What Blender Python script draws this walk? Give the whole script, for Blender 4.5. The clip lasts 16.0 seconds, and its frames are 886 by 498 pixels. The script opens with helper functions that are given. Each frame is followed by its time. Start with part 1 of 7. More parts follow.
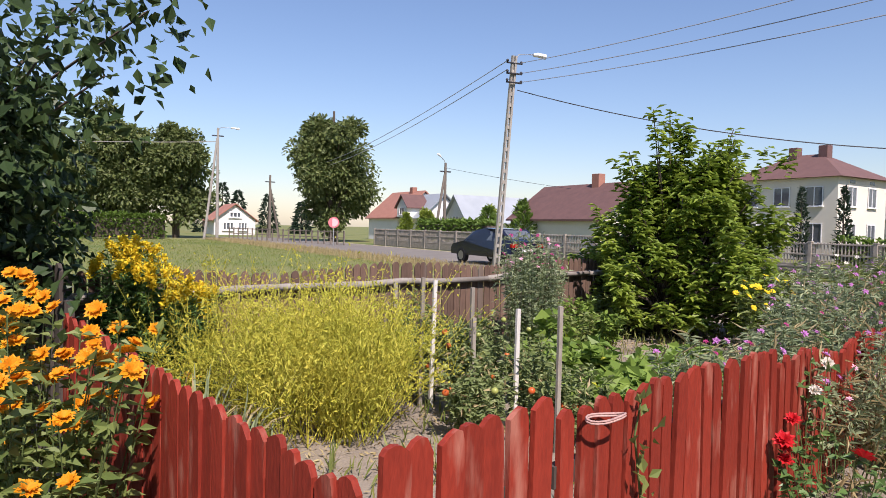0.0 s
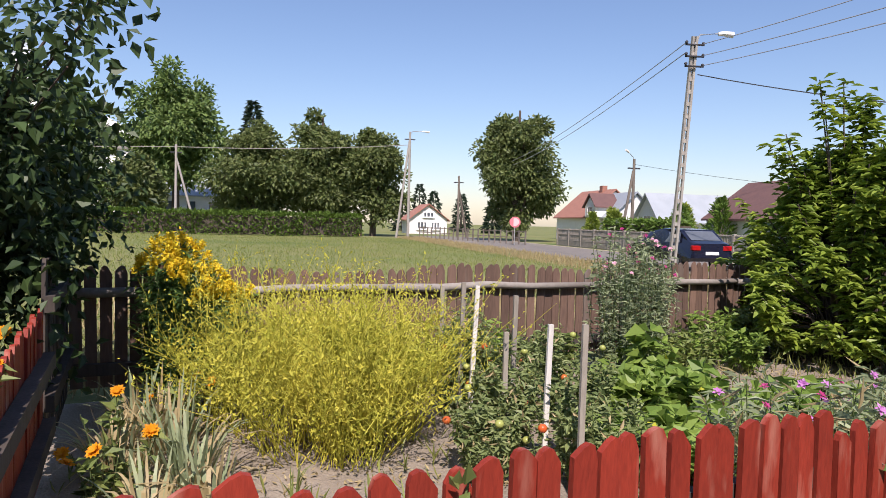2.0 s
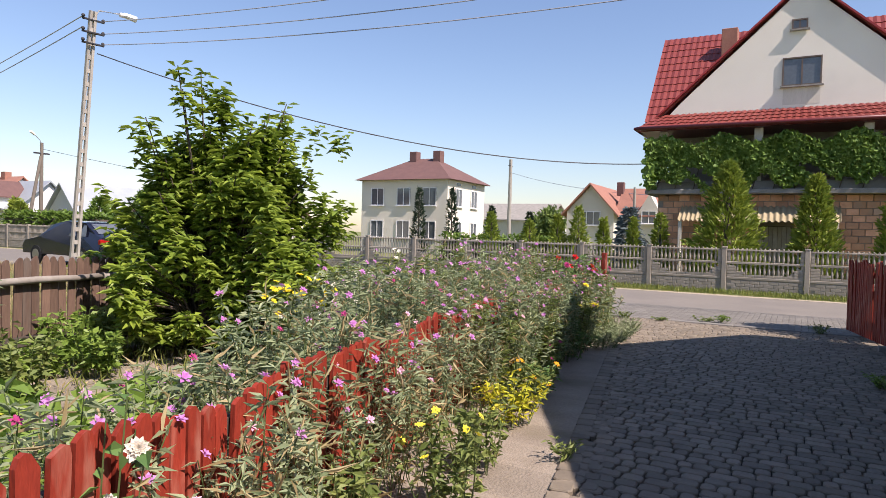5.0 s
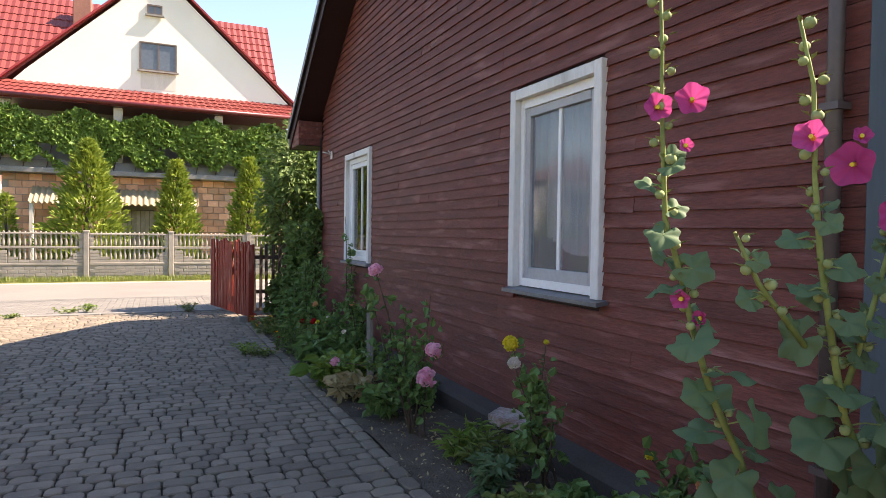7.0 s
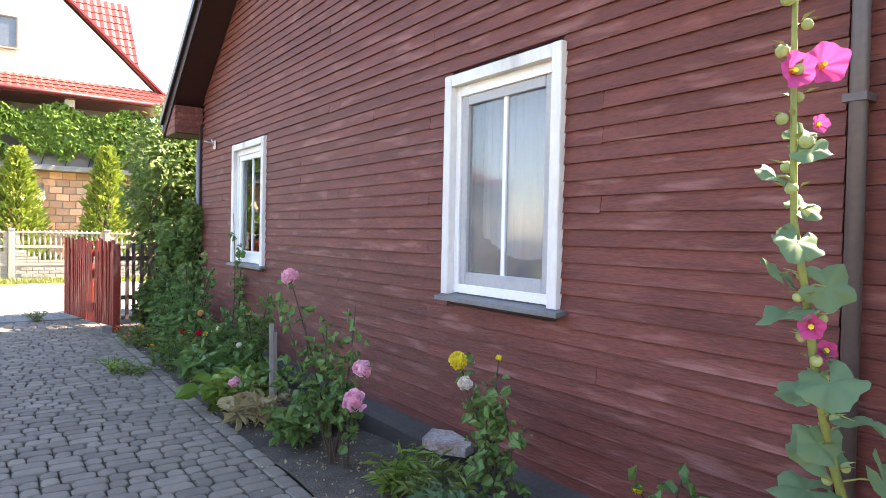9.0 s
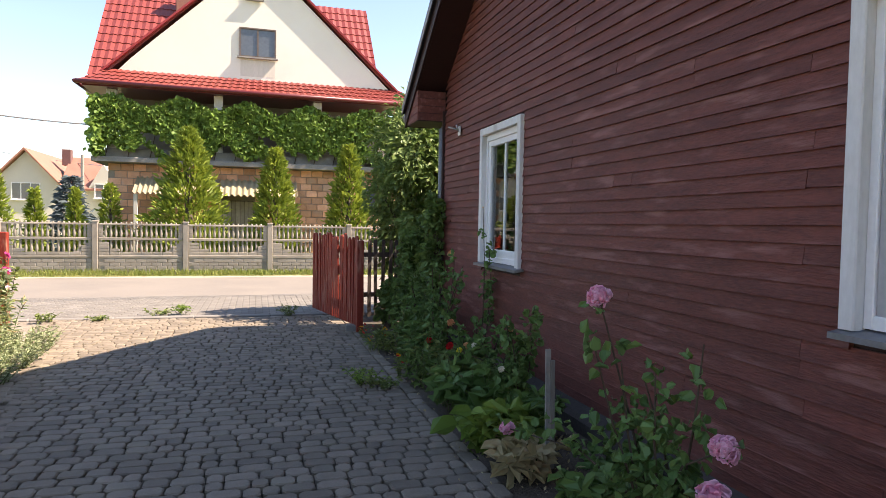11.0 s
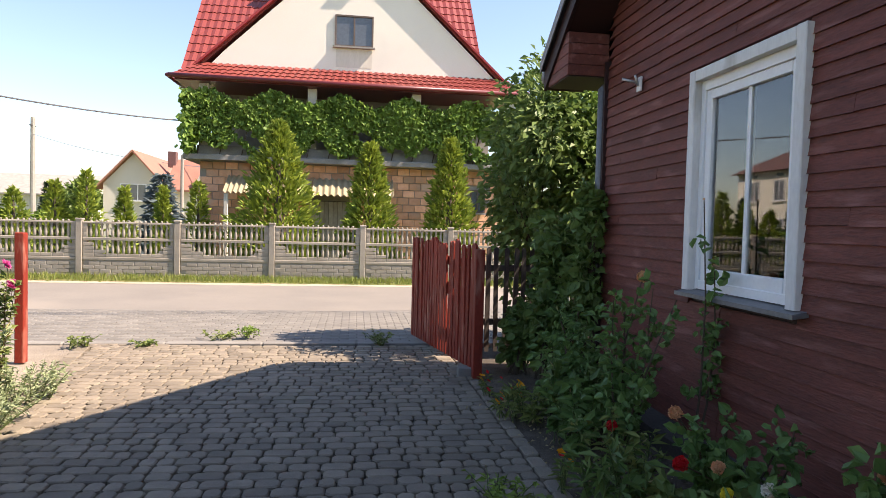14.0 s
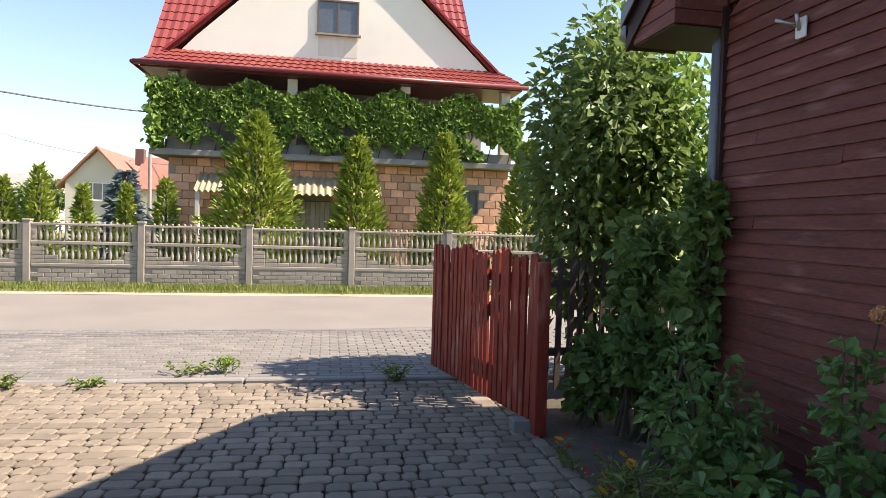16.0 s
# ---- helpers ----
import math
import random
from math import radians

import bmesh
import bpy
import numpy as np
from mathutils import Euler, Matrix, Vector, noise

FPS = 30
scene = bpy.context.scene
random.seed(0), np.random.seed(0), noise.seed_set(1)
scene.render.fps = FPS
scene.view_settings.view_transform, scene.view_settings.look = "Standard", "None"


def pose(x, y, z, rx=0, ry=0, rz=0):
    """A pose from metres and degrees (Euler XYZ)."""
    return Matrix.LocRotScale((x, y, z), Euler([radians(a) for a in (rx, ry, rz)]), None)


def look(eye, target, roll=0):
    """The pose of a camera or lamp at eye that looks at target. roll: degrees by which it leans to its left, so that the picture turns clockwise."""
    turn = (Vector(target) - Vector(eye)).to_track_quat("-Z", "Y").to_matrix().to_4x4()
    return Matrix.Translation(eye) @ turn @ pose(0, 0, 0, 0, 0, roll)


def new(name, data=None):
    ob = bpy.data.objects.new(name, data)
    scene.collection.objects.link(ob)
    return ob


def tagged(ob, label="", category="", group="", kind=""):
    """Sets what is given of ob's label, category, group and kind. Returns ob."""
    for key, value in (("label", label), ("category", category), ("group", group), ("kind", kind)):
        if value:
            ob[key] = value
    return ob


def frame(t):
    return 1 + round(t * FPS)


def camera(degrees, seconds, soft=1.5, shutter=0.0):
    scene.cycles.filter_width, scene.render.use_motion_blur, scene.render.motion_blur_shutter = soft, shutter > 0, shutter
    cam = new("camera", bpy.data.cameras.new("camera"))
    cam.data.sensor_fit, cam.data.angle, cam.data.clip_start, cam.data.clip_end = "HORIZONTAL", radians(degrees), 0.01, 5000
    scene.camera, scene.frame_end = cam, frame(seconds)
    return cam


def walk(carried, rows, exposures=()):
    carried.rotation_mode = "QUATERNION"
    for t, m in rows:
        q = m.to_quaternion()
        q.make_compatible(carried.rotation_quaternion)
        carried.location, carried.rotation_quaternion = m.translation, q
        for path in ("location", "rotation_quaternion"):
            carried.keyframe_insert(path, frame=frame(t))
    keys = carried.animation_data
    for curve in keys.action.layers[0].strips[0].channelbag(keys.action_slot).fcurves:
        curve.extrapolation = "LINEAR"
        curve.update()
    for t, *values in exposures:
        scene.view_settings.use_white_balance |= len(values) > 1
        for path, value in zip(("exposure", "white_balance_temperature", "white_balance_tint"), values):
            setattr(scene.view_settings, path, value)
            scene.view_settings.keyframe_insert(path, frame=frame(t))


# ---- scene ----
cam = camera(69.2, 16.0, 0.7)
PATH = [
    (0, (-0.906, -2.467, 1.444), (-2.617, -1.433, 1.378), 1.3),
    (0.5, (-0.962, -2.112, 1.429), (-2.79, -1.303, 1.357), 1.3),
    (1, (-0.961, -1.762, 1.432), (-2.852, -1.114, 1.359), 1.2),
    (1.5, (-0.976, -1.445, 1.436), (-2.912, -0.947, 1.36), 1.4),
    (1.6, (-1.001, -1.427, 1.432), (-2.934, -0.922, 1.353), 1.5),
    (2, (-1.063, -1.145, 1.452), (-3.004, -0.672, 1.371), 1.5),
    (2.5, (-1.132, -0.859, 1.461), (-3.079, -0.405, 1.385), 1.4),
    (3, (-1.138, -0.608, 1.481), (-3.077, -0.122, 1.414), 1.5),
    (3.5, (-1.098, -0.481, 1.484), (-2.894, 0.396, 1.421), 1.7),
    (4, (-1.088, -0.428, 1.486), (-2.64, 0.833, 1.43), 1.7),
    (4.2, (-1.08, -0.417, 1.485), (-2.526, 0.965, 1.432), 1.7),
    (6.3, (-1.219, 0.286, 1.261), (-1.113, 2.283, 1.219), 1.8),
    (6.5, (-1.211, 0.314, 1.269), (-0.899, 2.289, 1.23), 1.8),
    (7, (-1.225, 0.375, 1.319), (-0.41, 2.2, 1.271), 0.8),
    (7.5, (-1.333, 0.427, 1.304), (-0.149, 2.038, 1.262), 0.7),
    (8, (-1.359, 0.547, 1.312), (-0.126, 2.121, 1.264), 0.8),
    (8.2, (-1.351, 0.613, 1.314), (-0.119, 2.188, 1.266), 0.9),
    (10.3, (-1.236, 1.659, 1.345), (-0.406, 3.477, 1.272), 0.9),
    (10.5, (-1.235, 1.774, 1.348), (-0.471, 3.62, 1.263), 0.8),
    (11, (-1.188, 2.197, 1.347), (-0.63, 4.116, 1.267), 1.0),
    (11.5, (-1.194, 2.59, 1.308), (-0.816, 4.552, 1.224), 1.1),
    (12, (-1.136, 2.966, 1.291), (-0.799, 4.935, 1.215), 0.9),
    (12.5, (-1.075, 3.341, 1.296), (-0.772, 5.316, 1.219), 1.1),
    (13, (-1.067, 3.761, 1.307), (-0.787, 5.739, 1.227), 1.3),
    (13.5, (-1.041, 4.156, 1.307), (-0.765, 6.136, 1.237), 1.2),
    (14, (-1.053, 4.54, 1.322), (-0.778, 6.519, 1.248), 1.5),
    (14.5, (-1.135, 4.94, 1.332), (-0.855, 6.919, 1.263), 1.6),
    (15, (-1.205, 5.318, 1.319), (-0.917, 7.296, 1.257), 1.4),
    (15.5, (-1.243, 5.709, 1.318), (-0.949, 7.686, 1.254), 1.5),
    (16, (-1.339, 6.053, 1.325), (-0.986, 8.021, 1.258), 1.6),
]
walk(cam, [(t, look(eye, target, roll)) for t, eye, target, roll in PATH],
     [(0, 0.8, 6450, 24), (4.2, 0.8, 6450, 24), (6.3, 1.6, 7500, 22), (6.8, 1.8, 7600, 22), (7.4, 3.1, 7700, 22), (8.2, 3.65, 7700, 22), (10.3, 2.45, 7700, 22), (11.0, 2.0, 7700, 22), (13.0, 1.8, 7600, 22), (16, 1.75, 7200, 20)])

# ---- world, sun ----
SUN = Vector((0.83, -0.18, 1.0)).normalized()
world = bpy.data.worlds.new("world")
scene.world = world
world.use_nodes = True
wn = world.node_tree
sky = wn.nodes.new("ShaderNodeTexSky")
sky.sky_type, sky.sun_disc = "NISHITA", False
sky.sun_elevation = math.asin(SUN.z)
sky.sun_rotation = math.atan2(SUN.x, SUN.y)
sky.air_density, sky.dust_density, sky.ozone_density, sky.altitude = 1.3, 0.5, 5.0, 200
wn.links.new(sky.outputs[0], wn.nodes["Background"].inputs[0])
wn.nodes["Background"].inputs[1].default_value = 0.08
sun_data = bpy.data.lights.new("sun", "SUN")
sun_data.energy, sun_data.angle, sun_data.color = 3.85, radians(0.5), (1.0, 0.94, 0.84)
new("sun", sun_data).matrix_world = look(SUN * 60, (0, 0, 0))


# ---- materials ----
MATS = {}


def nodes_of(name):
    m = bpy.data.materials.new(name)
    m.use_nodes = True
    n = m.node_tree
    return m, n, n.nodes["Principled BSDF"], n.links.new


def mat(name, a, b=None, rough=0.7, scale=6.0, fine=60.0, bump=0.15, metal=0.0, stretch=(1, 1, 1), vary=0.12, c=None, spec=0.4, dist=0.01, big=1.0):
    """A surface of two colours mixed by coarse and fine noise, with a third for stains, and relief."""
    if name in MATS:
        return MATS[name]
    m, n, p, link = nodes_of(name)
    b = b or tuple(x * 0.75 for x in a)
    co = n.nodes.new("ShaderNodeTexCoord")
    mp = n.nodes.new("ShaderNodeMapping")
    mp.inputs["Scale"].default_value = stretch
    link(co.outputs["Object"], mp.inputs[0])
    info = n.nodes.new("ShaderNodeObjectInfo")
    off = n.nodes.new("ShaderNodeVectorMath")
    off.operation = "ADD"
    sc = n.nodes.new("ShaderNodeMath")
    sc.operation, sc.inputs[1].default_value = "MULTIPLY", 37.0
    link(info.outputs["Random"], sc.inputs[0])
    link(mp.outputs[0], off.inputs[0])
    link(sc.outputs[0], off.inputs[1])
    t1 = n.nodes.new("ShaderNodeTexNoise")
    t1.inputs["Scale"].default_value, t1.inputs["Detail"].default_value = scale, 4
    t2 = n.nodes.new("ShaderNodeTexNoise")
    t2.inputs["Scale"].default_value, t2.inputs["Detail"].default_value = fine, 3
    for t in (t1, t2):
        link(off.outputs[0], t.inputs["Vector"])
    add = n.nodes.new("ShaderNodeMath")
    add.operation = "MULTIPLY_ADD"
    add.inputs[1].default_value = 0.5
    link(t2.outputs[0], add.inputs[0])
    half = n.nodes.new("ShaderNodeMath")
    half.operation, half.inputs[1].default_value = "MULTIPLY", 0.5
    link(t1.outputs[0], half.inputs[0])
    link(half.outputs[0], add.inputs[2])
    ramp = n.nodes.new("ShaderNodeMapRange")
    ramp.inputs[1].default_value, ramp.inputs[2].default_value = 0.36, 0.64
    link(add.outputs[0], ramp.inputs[0])
    mix = n.nodes.new("ShaderNodeMix")
    mix.data_type = "RGBA"
    mix.inputs[6].default_value, mix.inputs[7].default_value = (*a, 1), (*b, 1)
    link(ramp.outputs[0], mix.inputs[0])
    out = mix.outputs[2]
    if c:
        t3 = n.nodes.new("ShaderNodeTexNoise")
        t3.inputs["Scale"].default_value, t3.inputs["Detail"].default_value = scale * 0.35 * big, 5
        link(off.outputs[0], t3.inputs["Vector"])
        r3 = n.nodes.new("ShaderNodeMapRange")
        r3.inputs[1].default_value, r3.inputs[2].default_value = 0.56, 0.7
        link(t3.outputs[0], r3.inputs[0])
        m3 = n.nodes.new("ShaderNodeMix")
        m3.data_type = "RGBA"
        m3.inputs[7].default_value = (*c, 1)
        link(r3.outputs[0], m3.inputs[0])
        link(out, m3.inputs[6])
        out = m3.outputs[2]
    hsv = n.nodes.new("ShaderNodeHueSaturation")
    vr = n.nodes.new("ShaderNodeMapRange")
    vr.inputs[3].default_value, vr.inputs[4].default_value = 1 - vary, 1 + vary
    geo = n.nodes.new("ShaderNodeNewGeometry")
    rnd = n.nodes.new("ShaderNodeMath")
    rnd.operation = "FRACT"
    sm = n.nodes.new("ShaderNodeMath")
    link(info.outputs["Random"], sm.inputs[0])
    link(geo.outputs["Random Per Island"], sm.inputs[1])
    link(sm.outputs[0], rnd.inputs[0])
    link(rnd.outputs[0], vr.inputs[0])
    link(vr.outputs[0], hsv.inputs["Value"])
    link(out, hsv.inputs["Color"])
    link(hsv.outputs[0], p.inputs["Base Color"])
    p.inputs["Roughness"].default_value, p.inputs["Metallic"].default_value = rough, metal
    p.inputs["Specular IOR Level"].default_value = spec
    if bump:
        bp = n.nodes.new("ShaderNodeBump")
        bp.inputs["Strength"].default_value, bp.inputs["Distance"].default_value = bump, dist
        link(add.outputs[0], bp.inputs["Height"])
        link(bp.outputs[0], p.inputs["Normal"])
    MATS[name] = m
    return m


def leafy(name, a, b, rough=0.5, through_light=0.3, spec=0.3):
    """Leaf or petal: colour varies leaf by leaf, and some light comes through."""
    if name in MATS:
        return MATS[name]
    m, n, p, link = nodes_of(name)
    geo = n.nodes.new("ShaderNodeNewGeometry")
    co = n.nodes.new("ShaderNodeTexCoord")
    ns = n.nodes.new("ShaderNodeTexNoise")
    ns.inputs["Scale"].default_value = 2.5
    link(co.outputs["Object"], ns.inputs["Vector"])
    av = n.nodes.new("ShaderNodeMath")
    av.operation, av.inputs[1].default_value = "MULTIPLY_ADD", 0.65
    sub = n.nodes.new("ShaderNodeMath")
    sub.operation, sub.inputs[1].default_value = "MULTIPLY_ADD", 0.9
    sub.inputs[2].default_value = -0.27
    link(ns.outputs[0], sub.inputs[0])
    link(geo.outputs["Random Per Island"], av.inputs[0])
    link(sub.outputs[0], av.inputs[2])
    mix = n.nodes.new("ShaderNodeMix")
    mix.data_type, mix.clamp_factor = "RGBA", True
    mix.inputs[6].default_value, mix.inputs[7].default_value = (*a, 1), (*b, 1)
    link(av.outputs[0], mix.inputs[0])
    link(mix.outputs[2], p.inputs["Base Color"])
    p.inputs["Roughness"].default_value = rough
    p.inputs["Specular IOR Level"].default_value = spec
    tr = n.nodes.new("ShaderNodeBsdfTranslucent")
    link(mix.outputs[2], tr.inputs[0])
    sh = n.nodes.new("ShaderNodeMixShader")
    sh.inputs[0].default_value = through_light
    link(p.outputs[0], sh.inputs[1])
    link(tr.outputs[0], sh.inputs[2])
    link(sh.outputs[0], n.nodes["Material Output"].inputs[0])
    MATS[name] = m
    return m


def glassy(name, tint=(0.02, 0.025, 0.03)):
    """Window glass before a dark room: clear, with a sharp reflection."""
    m, n, p, link = nodes_of(name)
    gl = n.nodes.new("ShaderNodeBsdfGlossy")
    gl.inputs["Roughness"].default_value = 0.02
    tp = n.nodes.new("ShaderNodeBsdfTransparent")
    tp.inputs[0].default_value = (0.8, 0.83, 0.84, 1)
    fr = n.nodes.new("ShaderNodeFresnel")
    fr.inputs[0].default_value = 1.75
    ad = n.nodes.new("ShaderNodeMath")
    ad.operation, ad.inputs[1].default_value = "ADD", 0.07
    link(fr.outputs[0], ad.inputs[0])
    mx = n.nodes.new("ShaderNodeMixShader")
    link(ad.outputs[0], mx.inputs[0])
    link(tp.outputs[0], mx.inputs[1])
    link(gl.outputs[0], mx.inputs[2])
    link(mx.outputs[0], n.nodes["Material Output"].inputs[0])
    return m


GLASS = glassy("glass")
NETTED, net_, net_p, net_link = nodes_of("netted_glass")
net_old = net_.nodes["Material Output"]
net_gl = net_.nodes.new("ShaderNodeBsdfGlossy")
net_gl.inputs["Roughness"].default_value = 0.06
net_p.inputs["Base Color"].default_value = (0.2, 0.22, 0.24, 1)
net_p.inputs["Roughness"].default_value = 0.8
net_mix = net_.nodes.new("ShaderNodeMixShader")
net_mix.inputs[0].default_value = 0.2
net_link(net_p.outputs[0], net_mix.inputs[1])
net_link(net_gl.outputs[0], net_mix.inputs[2])
net_clear = net_.nodes.new("ShaderNodeBsdfTransparent")
net_top = net_.nodes.new("ShaderNodeMixShader")
net_top.inputs[0].default_value = 0.34
net_link(net_clear.outputs[0], net_top.inputs[1])
net_link(net_mix.outputs[0], net_top.inputs[2])
net_link(net_top.outputs[0], net_old.inputs[0])
M_PAVER = mat("paver_stone", (0.222, 0.183, 0.134), (0.15, 0.125, 0.094), 0.8, 9, 140, 0.35, vary=0.22, c=(0.2, 0.17, 0.12))
M_PAVER2 = mat("grey_block", (0.19, 0.176, 0.152), (0.14, 0.131, 0.116), 0.85, 5, 120, 0.3, vary=0.12)
M_JOINT = mat("joint_sand", (0.075, 0.06, 0.042), (0.04, 0.034, 0.027), 0.95, 12, 160, 0.4, c=(0.06, 0.075, 0.03))
M_ASPHALT = mat("pale_asphalt", (0.205, 0.183, 0.155), (0.16, 0.145, 0.127), 0.9, 0.8, 220, 0.3, c=(0.27, 0.235, 0.19), big=0.6)
M_KERB = mat("kerb_concrete", (0.228, 0.216, 0.192), (0.168, 0.159, 0.144), 0.9, 4, 90, 0.3)
M_FIELD = mat("meadow", (0.125, 0.165, 0.04), (0.22, 0.205, 0.075), 0.95, 0.25, 11, 0.6, c=(0.085, 0.135, 0.03), dist=0.05)
M_SOIL = mat("garden_soil", (0.30, 0.255, 0.20), (0.21, 0.175, 0.135), 0.95, 3, 70, 0.8, c=(0.16, 0.13, 0.09), dist=0.03)
M_BEDSOIL = mat("bed_soil", (0.15, 0.118, 0.085), (0.075, 0.06, 0.045), 0.95, 9, 90, 1.0, c=(0.18, 0.15, 0.12), dist=0.04)
M_SIDING = mat("brown_siding", (0.185, 0.052, 0.037), (0.105, 0.031, 0.024), 0.6, 18, 130, 0.9, stretch=(1, 0.16, 1), vary=0.13, c=(0.235, 0.095, 0.078), spec=0.3, big=2.6)
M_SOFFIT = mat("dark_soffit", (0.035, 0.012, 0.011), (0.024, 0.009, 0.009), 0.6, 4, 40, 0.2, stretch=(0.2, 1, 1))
M_PLINTH = mat("plinth_plaster", (0.075, 0.06, 0.05), (0.045, 0.037, 0.031), 0.85, 3, 60, 0.4)
M_WHITE = mat("white_frame", (0.80, 0.80, 0.79), (0.74, 0.74, 0.73), 0.4, 5, 40, 0.05, vary=0.02)
M_OLDWHITE = mat("flaking_white_paint", (0.72, 0.71, 0.68), (0.62, 0.61, 0.58), 0.6, 8, 60, 0.35, stretch=(1, 1, 0.3), c=(0.36, 0.33, 0.29), vary=0.05)
M_GREYMETAL = mat("grey_sheet_metal", (0.2, 0.205, 0.215), (0.15, 0.155, 0.16), 0.45, 5, 40, 0.1, metal=0.3)
M_PIPE = mat("brown_pipe", (0.10, 0.075, 0.068), (0.08, 0.06, 0.055), 0.4, 5, 40, 0.05)
M_BOARD = mat("slate_blue_board", (0.065, 0.09, 0.105), (0.05, 0.07, 0.083), 0.6, 4, 50, 0.3, stretch=(1, 1, 0.15))
M_MAUVE = mat("mauve_plaster", (0.33, 0.22, 0.27), (0.28, 0.185, 0.23), 0.9, 4, 90, 0.3)
M_ROOFD = mat("dark_metal_roof", (0.05, 0.045, 0.05), (0.035, 0.03, 0.035), 0.45, 5, 40, 0.1, metal=0.2)
M_DARKROOM = mat("room_inside", (0.16, 0.15, 0.13), (0.1, 0.09, 0.08), 0.9, 2, 20, 0)
M_LACE = mat("net_curtain", (0.7, 0.7, 0.68), (0.6, 0.6, 0.58), 0.9, 9, 90, 0.2)
M_RED = mat("red_fence_paint", (0.285, 0.036, 0.019), (0.2, 0.025, 0.014), 0.62, 8, 90, 0.5, stretch=(1, 1, 0.25), vary=0.14, c=(0.36, 0.13, 0.09), spec=0.25, big=4.0)
M_REDWEAR = mat("worn_picket_end", (0.42, 0.22, 0.18), (0.36, 0.08, 0.05), 0.8, 12, 60, 0.3)
# Old weathered wood; the shade of unlit fence sides is put into its colour.
M_DARKWOOD = mat("weathered_shaded_wood", (0.075, 0.06, 0.048), (0.045, 0.036, 0.03), 0.85, 6, 60, 0.4, stretch=(1, 1, 0.15), vary=0.2)
M_OLDWOOD = mat("weathered_brown_wood", (0.17, 0.105, 0.075), (0.11, 0.068, 0.05), 0.85, 6, 60, 0.4, stretch=(1, 1, 0.15), vary=0.25, c=(0.21, 0.18, 0.15))
M_GREYWOOD = mat("grey_wood", (0.33, 0.30, 0.26), (0.22, 0.2, 0.17), 0.9, 6, 70, 0.4, stretch=(0.3, 0.3, 0.3), vary=0.15, c=(0.16, 0.14, 0.12))
M_STAKE = mat("stake_wood", (0.294, 0.266, 0.217), (0.21, 0.189, 0.154), 0.85, 7, 60, 0.3, stretch=(1, 1, 0.2), vary=0.2)
M_PALESTAKE = mat("whitewashed_stake", (0.7, 0.68, 0.62), (0.55, 0.53, 0.48), 0.8, 7, 60, 0.3, stretch=(1, 1, 0.2))
M_CONC = mat("fence_concrete", (0.33, 0.2945, 0.2393), (0.25, 0.2232, 0.1827), 0.9, 4, 70, 0.4, c=(0.19, 0.185, 0.165), vary=0.1)
M_BRICK = mat("hollow_brick", (0.72, 0.4, 0.25), (0.56, 0.29, 0.18), 0.9, 5, 50, 0.35, vary=0.3, c=(0.52, 0.34, 0.24))
M_MORTAR = mat("mortar", (0.36, 0.32, 0.27), (0.28, 0.25, 0.21), 0.95, 6, 60, 0.3)
M_CREAM = mat("cream_plaster", (0.80, 0.755, 0.66), (0.75, 0.70, 0.61), 0.9, 0.7, 30, 0.15, c=(0.66, 0.62, 0.55), vary=0.02)
M_ROOFRED = mat("red_metal_roof", (0.225, 0.046, 0.036), (0.185, 0.037, 0.03), 0.4, 1, 30, 0.08, vary=0.05)
M_TRIMRED = mat("red_trim", (0.33, 0.035, 0.035), (0.26, 0.03, 0.03), 0.4, 2, 30, 0.05)
M_GUTTER = mat("maroon_gutter", (0.14, 0.02, 0.025), (0.11, 0.018, 0.02), 0.4, 3, 30, 0.05)
M_ETERNIT = mat("weathered_corrugated_sheet", (0.414, 0.3444, 0.217), (0.297, 0.246, 0.147), 0.9, 4, 60, 0.3)
M_SLAB = mat("old_concrete_slab", (0.30, 0.28, 0.25), (0.2, 0.19, 0.17), 0.9, 3, 50, 0.3)
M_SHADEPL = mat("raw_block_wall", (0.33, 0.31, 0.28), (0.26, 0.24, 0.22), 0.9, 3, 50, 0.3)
M_OLDTILE = mat("faded_roof_tile", (0.36, 0.17, 0.12), (0.28, 0.13, 0.095), 0.85, 2, 20, 0.3)
M_TILE = mat("brown_roof_tile", (0.16, 0.085, 0.075), (0.12, 0.066, 0.06), 0.8, 2, 20, 0.3)
M_STUCCO = mat("beige_stucco", (0.66, 0.62, 0.53), (0.6, 0.56, 0.48), 0.9, 1, 30, 0.15)
M_STUCCOW = mat("white_stucco", (0.78, 0.77, 0.74), (0.72, 0.71, 0.68), 0.9, 1, 30, 0.15)
M_SILVER = mat("silver_roof_sheet", (0.36, 0.39, 0.41), (0.3, 0.33, 0.35), 0.5, 1, 20, 0.1, metal=0.2)
M_POLE = mat("pole_concrete", (0.36, 0.335, 0.295), (0.28, 0.26, 0.23), 0.9, 3, 60, 0.3)
M_POLEWOOD = mat("pole_wood", (0.19, 0.16, 0.13), (0.13, 0.11, 0.09), 0.9, 3, 60, 0.3)
M_STEEL = mat("galvanised_steel", (0.5, 0.5, 0.5), (0.42, 0.42, 0.42), 0.4, 6, 50, 0.05, metal=0.7)
M_WIRE = mat("cable_black", (0.03, 0.03, 0.035), (0.025, 0.025, 0.03), 0.6, 6, 50, 0)
M_WIREP = mat("bare_wire", (0.36, 0.38, 0.42), (0.3, 0.32, 0.36), 0.5, 6, 50, 0, metal=0.3)
M_CAR = mat("dark_blue_car_paint", (0.012, 0.014, 0.03), (0.010, 0.012, 0.026), 0.12, 3, 30, 0, spec=0.7, vary=0.0)
